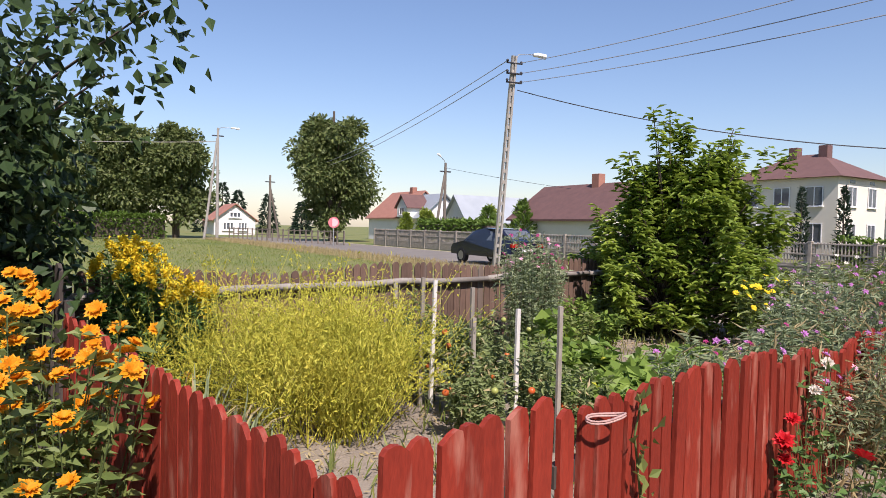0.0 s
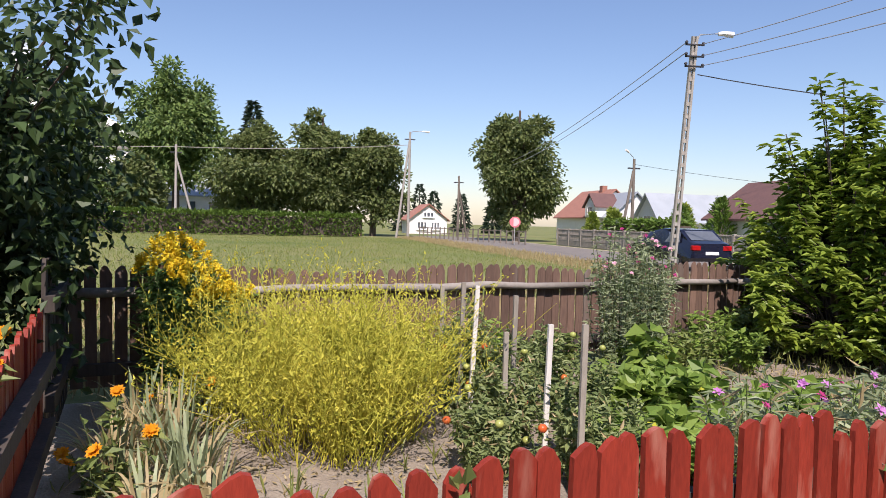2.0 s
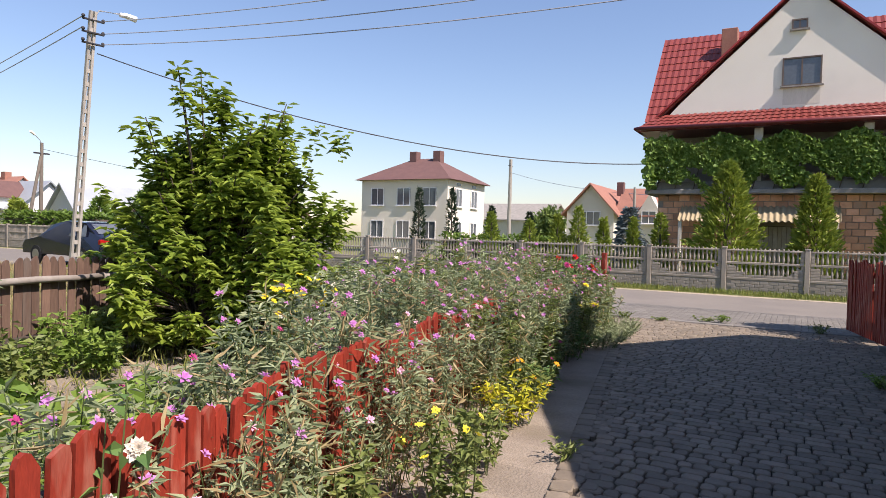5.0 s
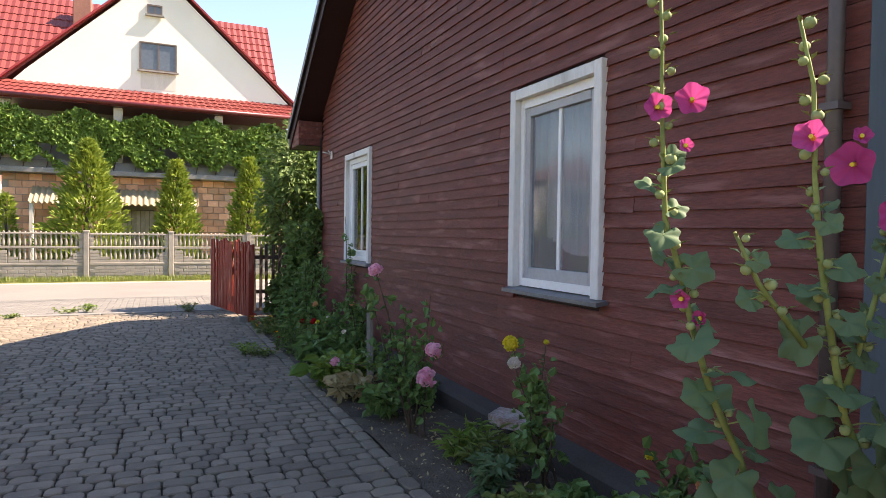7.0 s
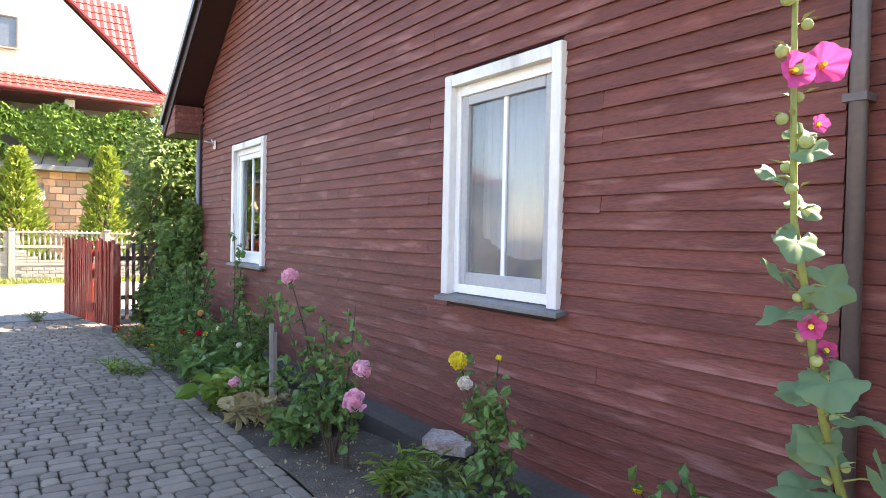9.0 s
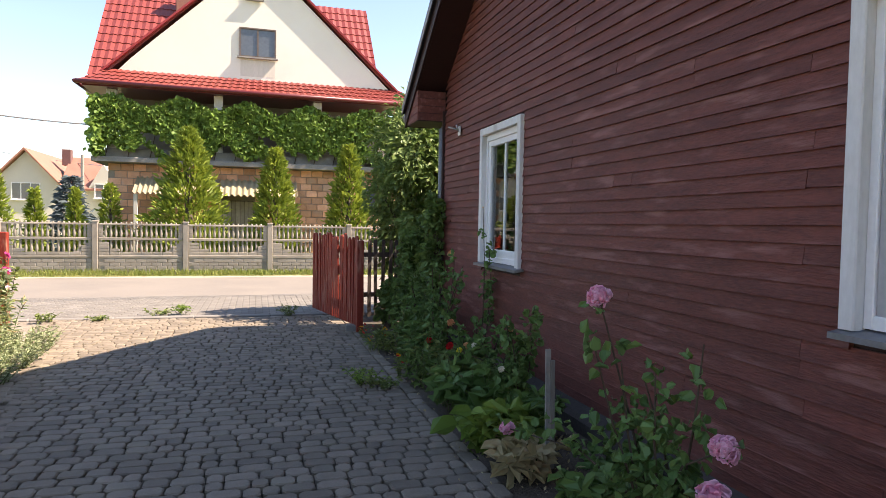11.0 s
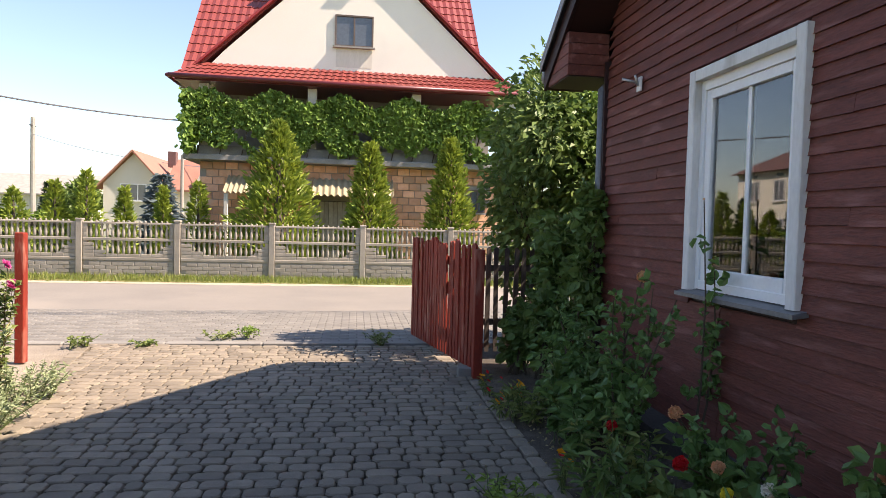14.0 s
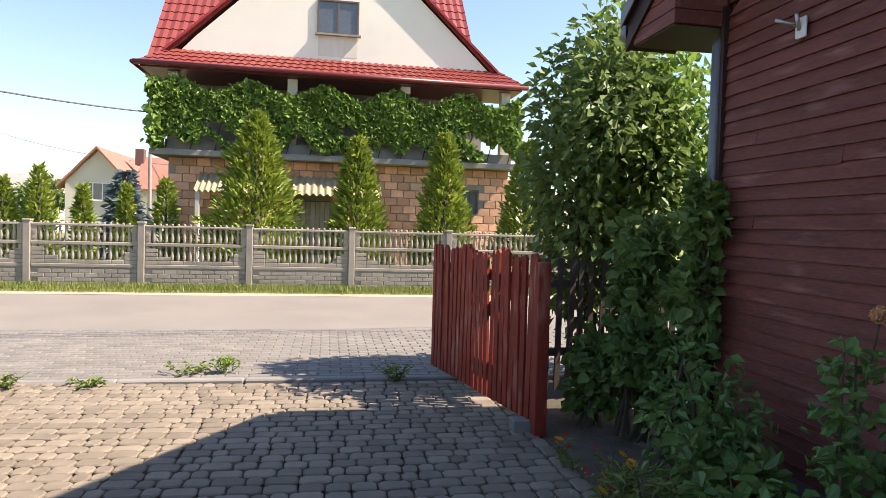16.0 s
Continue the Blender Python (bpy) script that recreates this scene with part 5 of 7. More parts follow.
part("lantern", Geo().lathe([(1.5, 19.6), (1.5, 23.0), (1.9, 23.2), (1.9, 23.5)], (-104.5, -37.4, 0), 8), M_STUCCOW, ch)
part("lantern_window", Geo().box(-103.05, -102.95, -37.8, -37.0, 20.3, 22.3), M_WINDARK, ch)
part("dome", Geo().lathe([(1.8, 23.5), (1.5, 24.4), (0.9, 25.0), (0.3, 25.3), (0.12, 26.6)], (-104.5, -37.4, 0), 12), M_SILVER, ch)
cp = gabled("parish_chapel", -98, -90.3, -18.5, -8.5, 4.2, 6.0, "y", M_STUCCOW, M_SILVER, "low white parish building with a blue-grey roof")
for yy in (-16, -13.3, -10.6):
    part("arched_window", Geo().box(-90.3, -90.22, yy - 0.5, yy + 0.5, 1.2, 3.4), M_WINDARK, cp)

# ---- poles and wires ----


def wire(name, p, q, sag, r, label, material):
    g = Geo().tube([tuple(Vector(p).lerp(Vector(q), t) - Vector((0, 0, 4 * sag * t * (1 - t)))) for t in np.linspace(0, 1, 25)], r, sides=4)
    return solid(name, g, material, label, "cable", "", False, "overhead wires")


def lamp_on(parent, at, way):
    a, w = Vector(at), Vector(way)
    part("lamp_arm", Geo().tube([a + Vector((0, 0, -0.25)), a + Vector((0, 0, 0.05)) + w * 0.15, a + w * 0.75 + Vector((0, 0, 0.1))], 0.025, sides=6), M_STEEL, parent)
    part("lamp_head", Geo().tube([a + w * 0.7 + Vector((0, 0, 0.08)), a + w * 0.85 + Vector((0, 0, 0.1)), a + w * 1.15 + Vector((0, 0, 0.06))], 0.06, 0.09, 8), M_OLDWHITE, parent, "white street lamp head")


pole = thing("street_pole", (-19.4, 10.9, 0), "leaning concrete utility pole with street lamp beside the road", "utility pole")
b0, t0 = Vector((-19.4, 10.9, -0.1)), Vector((-18.45, 10.78, 7.3))
for s in (-1, 1):
    o = Vector((0.02, 0.07, 0)) * s
    part("leg", Geo().beam(b0 + o * 1.15, t0 + o * 0.75, 0.07, 0.09, (1, 0, 0)), M_POLE, pole)
for i in range(18):
    q = b0.lerp(t0, 0.08 + i * 0.05)
    part("rung", Geo().box(q.x - 0.035, q.x + 0.035, q.y - 0.06, q.y + 0.06, q.z - 0.06, q.z + 0.06), M_POLE, pole)
lamp_on(pole, t0, (0.25, 0.97, 0))
for dz in (-0.25, -0.6, -0.9):
    part("insulator", Geo().tube([t0 + Vector((-0.05, -0.28, dz)), t0 + Vector((0.05, 0.3, dz))], 0.03, sides=6), M_WIRE, pole)
    for dy in (-0.28, 0.3):
        part("insulator_cap", Geo().ball(t0 + Vector((0, dy, dz + 0.06)), 0.05, 6), M_WIRE, pole)
for i, dz in enumerate((-0.2, -0.55, -0.85)):
    wire("power_line", t0 + Vector((0, 0.3, dz)), (8.0, 13.0 + 0.3 * i, 7.9 + dz * 1.3), 0.6, 0.012, "thin overhead power line", M_WIREP)
for i, dz in enumerate((-0.2, -0.5)):
    wire("power_line", t0 + Vector((0, -0.28, dz)), (-61, 19.0 + i * 0.2, 7.4 + dz), 0.5, 0.016, "thin overhead power line", M_WIREP)
wire("service_cable", t0 + Vector((0.05, 0.1, -1.15)), (-6.2, 25.2, 4.3), 0.85, 0.02, "black service cable to the neighbour house", M_WIRE)


def twin_pole(x, y, top, label, spread, lamp=None, material=M_POLE, r=0.14):
    p = thing("utility_pole", (x, y, 0), label, "utility pole", "far poles")
    part("leg", Geo().tube([(x, y, -0.1), (x, y, top)], r, r * 0.7, 8), material, p)
    part("strut", Geo().tube([(x, y - spread, -0.1), (x, y - 0.05, top - 0.9)], 0.12, 0.09, 8), material, p)
    part("crossarm", Geo().box(x - 0.05, x + 0.05, y - 0.5, y + 0.5, top - 0.75, top - 0.65), M_WIRE, p)
    if lamp:
        lamp_on(p, (x, y, top), lamp)
    return p


twin_pole(-60, 9.8, 9.8, "tall twin-legged concrete pole with a lamp", 1.1, (0, 1.6, 0))
twin_pole(-62.3, -10.8, 7.8, "A-shaped concrete pole by the hedge", -1.8)
twin_pole(-44.6, 24.0, 6.6, "wooden utility pole with strut and small lamp", 1.0, (0.1, -0.7, 0.5), M_POLEWOOD)
twin_pole(-66, 16.2, 6.4, "far wooden pole with strut", -1.0, None, M_POLEWOOD)
twin_pole(-28.4, 64, 9.6, "far slender utility pole", 0.05, None, M_POLE, 0.24)
s = thing("utility_pole", (-9.03, 35.9, 0), "thin pale pole in the neighbour's garden", "utility pole", "far poles")
part("leg", Geo().tube([(-9.03, 35.9, -0.1), (-9.03, 35.9, 4.25)], 0.09, 0.07, 8), M_POLE, s)
wire("power_line", (-62.3, -10.8, 7.6), (-60, 9.8, 8.6), 0.25, 0.035, "pale overhead line across the trees", M_POLE)
wire("power_line", (-62.3, -10.8, 7.6), (-66, -45, 7.6), 0.4, 0.035, "pale overhead line across the trees", M_POLE)
wire("power_line", (-44.6, 24, 6.2), (-30, 33, 3.6), 0.2, 0.015, "thin overhead power line", M_WIRE)
wire("power_line", (-28.4, 64, 8.2), (-10, 46, 4.5), 0.4, 0.02, "thin overhead power line", M_WIREP)
sg = thing("road_sign", (-45.4, 15.0, 0), "faded round red-and-white road sign on a post", "road sign")
part("post", Geo().tube([(-45.4, 15, -0.1), (-45.4, 15, 1.95)], 0.035, sides=8), M_STEEL, sg)
part("disc", Geo().tube([(-45.36, 15, 1.65), (-45.33, 14.99, 1.65)], 0.4, sides=20), M_SIGNRED, sg)
part("disc_face", Geo().tube([(-45.325, 14.99, 1.65), (-45.315, 14.985, 1.65)], 0.3, sides=20), mat("sign_pale", (0.75, 0.5, 0.5), (0.7, 0.45, 0.45), 0.5, 3, 30, 0), sg)
wf = thing("wire_fence", (-58, 20, 0), "low post-and-rail fence by the meadow", "fence")
for i in range(22):
    part("post", Geo().box(-63.05 + i * 0.8, -62.95 + i * 0.8, 11.5 + i * 0.22, 11.6 + i * 0.22, -0.1, 1.05), M_POLEWOOD, wf)
for zz in (0.5, 0.95):
    part("rail", Geo().beam((-63, 11.55, zz), (-46.2, 16.17, zz), 0.05, 0.06), M_POLEWOOD, wf)

# ---- parked car ----
def parked_car(CX, CY, paint, label):
    """A hatchback, its tail towards +x."""
    car = thing("parked_car", (CX, CY, 0), label, "car")
    prof = [(-2.1, 0.35), (-2.15, 0.6), (-2.0, 0.78), (-1.15, 0.92), (-0.5, 1.36), (0.2, 1.47), (1.2, 1.43), (1.75, 1.05), (2.08, 0.95), (2.12, 0.45), (2.0, 0.32)]
    g = Geo()
    v, rings = [], [(-0.88, 0.0), (-0.84, 0.04), (0.84, 0.04), (0.88, 0.0)]
    for wy, inset in ((-0.86, 0.0), (-0.72, 1.0), (0.72, 1.0), (0.86, 0.0)):
        v += [(CX + px_, CY + (wy if pz_ < 0.95 else wy * 0.82 if inset == 0 else wy * 0.8), pz_ + (0.02 if inset else 0)) for px_, pz_ in prof]
    n = len(prof)
    f = [tuple(range(n - 1, -1, -1)), tuple(range(3 * n, 4 * n))]
    for r in range(3):
        f += [(r * n + i, r * n + (i + 1) % n, (r + 1) * n + (i + 1) % n, (r + 1) * n + i) for i in range(n)]
    part("body", g.add(v, f), paint, car)
    for wx in (-1.3, 1.3):
        for wy in (-0.78, 0.78):
            w = part("wheel", Geo().tube([(CX + wx, CY + wy - 0.1, 0.31), (CX + wx, CY + wy + 0.1, 0.31)], 0.31, sides=18), M_TYRE, car)
            part("rim", Geo().tube([(CX + wx, CY + wy - 0.11, 0.31), (CX + wx, CY + wy + 0.11, 0.31)], 0.19, sides=14), M_ALLOY, w)
    for wy in (-0.62, 0.62):
        part("tail_lamp", Geo().box(CX + 2.0, CX + 2.125, CY + wy - 0.17, CY + wy + 0.17, 0.74, 0.9, 0.02), M_TAIL, car, "red tail lamp")
    part("number_plate", Geo().box(CX + 2.11, CX + 2.135, CY - 0.26, CY + 0.26, 0.58, 0.69), M_WHITE, car)
    part("rear_window", Geo().add([(CX + 1.28, CY - 0.56, 1.4), (CX + 1.28, CY + 0.56, 1.4), (CX + 1.76, CY + 0.6, 1.08), (CX + 1.76, CY - 0.6, 1.08)], [(0, 1, 2, 3)]), M_WINDARK, car)
    for x_0, x_1 in ((-0.95, -0.1), (0.0, 0.85), (0.92, 1.4)):
        part("side_window", Geo().add([(CX + x_0, CY - 0.80, 0.98), (CX + x_1, CY - 0.80, 0.98), (CX + x_1 - 0.08, CY - 0.715, 1.34), (CX + x_0 + 0.25, CY - 0.715, 1.34)], [(0, 1, 2, 3)]), M_WINDARK, car)


parked_car(-22.6, 13.2, M_CAR, "dark blue hatchback parked on the village road")

# ---- plants ----


def stalks(rng, x, y, rx, ry, h, k, lean=0.25, spread=0.15, foot=0.6):
    """Curved stems: arrays of foot, middle and tip."""
    a, r = rng.uniform(0, 2 * math.pi, k), np.sqrt(rng.uniform(0, 1, k))
    ox, oy = np.cos(a) * r, np.sin(a) * r
    foot_p = np.stack([x + ox * rx * foot, y + oy * ry * foot, np.zeros(k)], 1)
    hh = h * rng.uniform(0.72, 1.06, k) * (1 - 0.12 * r)
    tip = np.stack([x + ox * rx + rng.normal(size=k) * spread * 0.4, y + oy * ry + rng.normal(size=k) * spread * 0.4, hh], 1)
    mid = foot_p * 0.55 + tip * 0.45
    mid[:, 2] = hh * 0.52
    mid[:, :2] += rng.normal(size=(k, 2)) * lean * 0.1
    return foot_p, mid, tip


def along(f, m, t, s):
    """Points at s along the bent stems."""
    s = s[:, None]
    return f * (1 - s) ** 2 + 2 * m * s * (1 - s) + t * s ** 2


def clump(name, x, y, rx, ry, h, label, category, leaf, k=30, per=14, size=0.07, width=0.45, stem=M_STEM, thick=0.004, flowers=(), seed=1, low=0.1, droop=0.25, z0=0.0, lobes=False, outward=0.8, lean=0.25, group="", extra=None):
    """A plant of many stems with leaves all along and flowers at the tips: flowers holds (material, radius, count, petals, layers)."""
    rng = np.random.default_rng(seed)
    t = thing(name, (x, y, z0), label, category, group)
    f, m, tip = stalks(rng, x, y, rx, ry, h, k, lean)
    for a in (f, m, tip):
        a[:, 2] += z0
    g = Geo()
    for i in range(k):
        g.tube([f[i], along(f[i:i + 1], m[i:i + 1], tip[i:i + 1], np.array([0.5]))[0], tip[i]], thick, thick * 0.5, 4)
    part("stemwork", g, stem, t)
    n = k * per
    w = rng.integers(0, k, n)
    s = low + (1 - low) * rng.uniform(0, 1, n) ** 0.9
    p = along(f[w], m[w], tip[w], s)
    ang = rng.uniform(0, 2 * math.pi, n)
    out = np.stack([np.cos(ang), np.sin(ang), np.full(n, 0.25)], 1) * outward
    part("foliage", Geo().cloud(p, size, out=out, jitter=0.3, up=0.9, width=width, droop=droop, rng=rng, lobes=lobes), leaf, t)
    if extra:
        mt, cnt, sz, wd = extra
        w = rng.integers(0, k, cnt)
        p = along(f[w], m[w], tip[w], rng.uniform(0.05, 1, cnt))
        part("dry_foliage", Geo().cloud(p, sz, jitter=1.0, up=0.3, width=wd, rng=rng), mt, t)
    order = rng.permutation(k)
    o = 0
    for mt, r, cnt, petals, layers in flowers:
        for j in range(cnt):
            i = order[(o + j) % k]
            q = tip[i] + rng.normal(size=3) * (0.02 if j < k else 0.06)
            gf = Geo().bloom(q, (0.55 + rng.normal() * 0.3, -0.15 + rng.normal() * 0.35, 0.75), r * rng.uniform(0.8, 1.15), petals, layers=layers, rng=rng)
            part("flower", gf, mt, t)
        o += cnt
    return t


# heliopsis by the corner of the fence
RN = np.random.default_rng(5)
for i, (x, y, rx, ry, h, k) in enumerate(((-3.5, -2.55, 0.42, 0.36, 1.12, 40), (-4.1, -2.68, 0.4, 0.32, 1.2, 36), (-3.05, -2.7, 0.35, 0.3, 0.85, 26))):
    t = clump("heliopsis", x, y, rx, ry, h, "bushy plant with bright orange-yellow daisy flowers", "flowers", L_HERB, k, 34, 0.07, 0.45, flowers=((P_ORANGE, 0.038, 52 if i < 2 else 14, 13, 2),), seed=30 + i, low=0.15)
# overhanging dark shrub tree at the garden's corner
rng = np.random.default_rng(17)
lt = thing("lilac_tree", (-5.9, -3.5, 0), "dark-leaved lilac tree leaning over the old fence", "tree")
g = Geo()
cs = []
for i in range(16):
    a, r = rng.uniform(0, 6.28), rng.uniform(0.3, 1.0)
    e = np.array((-5.9 + math.cos(a) * r, -3.4 + math.sin(a) * r * 0.8, rng.uniform(0.9, 2.3)))
    g.tube([(-5.9, -3.6, -0.05), (-5.9 + 0.2 * math.cos(a), -3.5 + 0.2 * math.sin(a), 0.8), tuple(e * 0.6 + np.array((-5.9, -3.5, 1.2)) * 0.4), tuple(e)], 0.04, 0.008, 6)
    cs.append(e)
for e in ((-4.9, -2.5, 2.35), (-4.75, -2.25, 2.2), (-4.65, -2.05, 2.55), (-5.2, -2.3, 2.75), (-5.0, -2.7, 1.7), (-5.3, -2.6, 1.25), (-5.2, -2.75, 2.1), (-4.95, -2.9, 1.4), (-5.4, -2.9, 1.0), (-5.1, -3.0, 0.9)):
    g.tube([(-5.85, -3.3, 0.9), (-5.5, -2.9, 0.5 + e[2] * 0.55), e], 0.022, 0.005, 5)
    cs.append(np.array(e))
part("branch_framework", g, M_BARK, lt)
cs = np.array(cs)
k = 11500
odds = np.array([0.8 / 16] * 16 + [0.008] * 4 + [0.168 / 6] * 6)
w = rng.choice(len(cs), k, p=odds / odds.sum())
pts = cs[w] + np.clip(rng.normal(size=(k, 3)), -1.7, 1.7) * np.where(w[:, None] < 16, (0.3, 0.3, 0.34), (0.15, 0.15, 0.18))
part("foliage", Geo().cloud(pts, 0.085, out=np.array((0.2, 0.1, -0.5)), jitter=0.7, up=0.6, width=0.62, rng=rng), L_DARK, lt)
# goldenrod by the old fence
for i, (x, y, h) in enumerate(((-6.3, -2.05, 1.26), (-6.2, -1.85, 1.18), (-6.0, -1.58, 1.02))):
    t = clump("goldenrod", x, y, 0.2, 0.2, h, "tall goldenrod with feathery yellow plumes", "flowers", L_ROSE, 30, 64, 0.085, 0.2, seed=40 + i, low=0.15)
    r2 = np.random.default_rng(45 + i)
    f_, m_, t_ = stalks(np.random.default_rng(40 + i), x, y, 0.2, 0.2, h, 30)
    n = 2600
    w = np.argsort(t_[:, 2])[-18:][r2.integers(0, 18, n)]
    fall = r2.uniform(0, 1, n)
    side = r2.uniform(0, 6.28, 30)[w]
    pts = t_[w] + np.stack([np.cos(side) * 0.07 * fall, np.sin(side) * 0.07 * fall, 0.07 - 0.11 * fall ** 1.5], 1) + r2.normal(size=(n, 3)) * (0.014, 0.014, 0.012)
    part("plume", Geo().cloud(pts, 0.026, jitter=1.0, width=0.7, rng=r2), P_GOLD, t)
# yellow-green stand of tall thin stalks
rng = np.random.default_rng(3)
for c, (x, y, rx, ry, h) in enumerate(((-5.15, -1.0, 0.5, 0.5, 1.0), (-5.65, -0.75, 0.5, 0.5, 1.08), (-5.75, -1.4, 0.5, 0.45, 1.05), (-5.35, -0.45, 0.35, 0.35, 0.98), (-4.95, -0.75, 0.35, 0.35, 0.9))):
    t = thing("yellowing_seed_crop", (x, y, 0), "dense stand of yellow-green flowering seed stalks", "crop", "seed crop")
    k = 120
    f_, m_, t_ = stalks(rng, x, y, rx, ry, h, k, 1.1, 0.7, 0.65)
    t_[:, 2] *= rng.uniform(0.62, 1.24, k)
    t_[:14, :2] += rng.normal(size=(14, 2)) * 0.16
    g, gl = Geo(), Geo()
    for i in range(k):
        g.tube([f_[i], along(f_[i:i + 1], m_[i:i + 1], t_[i:i + 1], np.array([0.5]))[0], t_[i]], 0.0035, 0.0015, 3)
        for j in range(5):
            s = np.array([rng.uniform(0.35, 0.95)])
            p = along(f_[i:i + 1], m_[i:i + 1], t_[i:i + 1], s)[0]
            d = rng.normal(size=3) * (0.12, 0.12, 0.05) + (0, 0, 0.13)
            g.tube([p, p + d], 0.002, 0.001, 3)
    part("stemwork", g, L_YELLOW, t)
    n = 5200
    w = rng.integers(0, k, n)
    s = 0.12 + 0.9 * rng.uniform(0, 1, n) ** 0.7
    pts = along(f_[w], m_[w], t_[w], s) + rng.normal(size=(n, 3)) * (0.04, 0.04, 0.035)
    pts[:, 2] = np.maximum(pts[:, 2], 0.03)
    gl.cloud(pts, 0.03, out=np.array((0, 0, 0.6)), jitter=0.8, up=0.2, width=0.42, rng=rng)
    part("seed_growth", gl, L_YELLOW, t)


def straps(name, x, y, r, h, k, label, leaf, seed, dry=0.0, width=0.03):
    """Sword-shaped leaves from one root, some bent over."""
    rng = np.random.default_rng(seed)
    t = thing(name, (x, y, 0), label, "plant")
    for nm, mt, cnt in (("leafage", leaf, int(k * (1 - dry))), ("dry_leafage", L_DRY, int(k * dry))):
        g = Geo()
        for i in range(cnt):
            a, b = rng.uniform(0, 6.28), rng.uniform(0.15, 1.0)
            L, bend = h * rng.uniform(0.7, 1.1), rng.uniform(0.1, 1.0) * (1.8 if nm == "dry_leafage" else 1)
            d = np.array((math.cos(a), math.sin(a), 0))
            sd = np.array((-d[1], d[0], 0))
            v = []
            for j in range(6):
                s = j / 5
                p = np.array((x, y, 0)) + d * (r * 0.3 * rng.uniform(0.9, 1.1) + r * b * s * (0.4 + bend * s)) + (0, 0, L * (s - 0.42 * bend * s ** 3))
                p[2] = max(p[2], 0.01)
                w = width * (1 - s) ** 0.6 * (0.5 + min(1, s * 4) * 0.5)
                v += [p - sd * w / 2, p + sd * w / 2]
            g.add(v, [(2 * j, 2 * j + 1, 2 * j + 3, 2 * j + 2) for j in range(5)])
        if cnt:
            part(nm, g, mt, t)
    return t


for i, (x, y, h, dry) in enumerate(((-4.55, -1.62, 0.52, 0.25), (-4.9, -1.75, 0.55, 0.5), (-4.35, -1.5, 0.38, 0.6), (-5.25, -1.9, 0.5, 0.6), (-4.2, -1.75, 0.35, 0.7), (-4.75, -1.95, 0.45, 0.6), (-5.0, -2.1, 0.4, 0.7), (-5.5, -2.05, 0.5, 0.5))):
    straps("iris_clump", x, y, 0.27, h * 1.12, 38, "clump of sword-shaped iris leaves, partly dried", L_GREY, 60 + i, dry)
for i, (x, y) in enumerate(((-4.4, -1.1), (-4.1, -0.55), (-6.9, 1.4), (-3.6, -1.4))):
    straps("onion_tuft", x, y, 0.1, 0.28, 12, "thin tuft of onion leaves", L_HERB, 70 + i, 0.2, 0.012)
for i, (x, y, h) in enumerate(((-4.65, -1.95, 0.5), (-4.4, -2.0, 0.42), (-5.35, -1.8, 0.45))):
    clump("heliopsis", x, y, 0.16, 0.14, h, "small orange daisy plant inside the fence", "flowers", L_HERB, 6, 14, 0.08, 0.45, flowers=((P_ORANGE, 0.045, 3, 12, 2),), seed=75 + i)
# stakes and tomatoes
STAKES = [(-5.4, 0.07, 1.04, 0, 0.02), (-5.36, 0.16, 1.02, 1, 0.06), (-4.52, 0.355, 0.88, 1, 0.04), (-4.07, 0.35, 0.95, 0, 0.01), (-4.85, 0.2, 0.78, 0, 0.0), (-5.1, 0.35, 0.98, 0, 0.02), (-5.75, 0.0, 0.98, 0, 0.0)]
for x, y, h, pale, lean in STAKES:
    s = thing("garden_stake", (x, y, 0), "whitewashed thin garden stake" if pale else "grey wooden garden stake", "stake", "tomato stakes")
    part("stick", Geo().beam((x + lean, y - lean, -0.1), (x, y, h), 0.03, 0.022, (1, 0, 0)), M_PALESTAKE if pale else M_STAKE, s)
for i, (x, y, r, h) in enumerate(((-5.45, 0.15, 0.2, 0.85), (-5.1, 0.3, 0.22, 0.75), (-4.8, 0.15, 0.24, 0.62), (-4.5, 0.45, 0.26, 0.6), (-4.1, 0.5, 0.26, 0.55), (-5.75, 0.1, 0.2, 0.9), (-4.45, 0.0, 0.22, 0.5), (-5.6, 0.75, 0.3, 0.75), (-5.1, 0.85, 0.3, 0.6))):
    t = clump("tomato_plant", x, y, r, r, h, "staked tomato plant with green and red fruit", "plant", L_TOMATO, 18, 62, 0.052, 0.42, seed=90 + i, lean=0.6, extra=(L_DRY, 90, 0.06, 0.3), group="tomato plants")
    rng = np.random.default_rng(95 + i)
    for j in range(3):
        part("tomato", Geo().ball((x + rng.normal() * r * 0.7 + 0.1, y + rng.normal() * r * 0.6, h * rng.uniform(0.25, 0.85)), 0.026, 10, 0.9), M_TOMATO if j % 2 == i % 2 else M_TOMATOG, t, "", True)
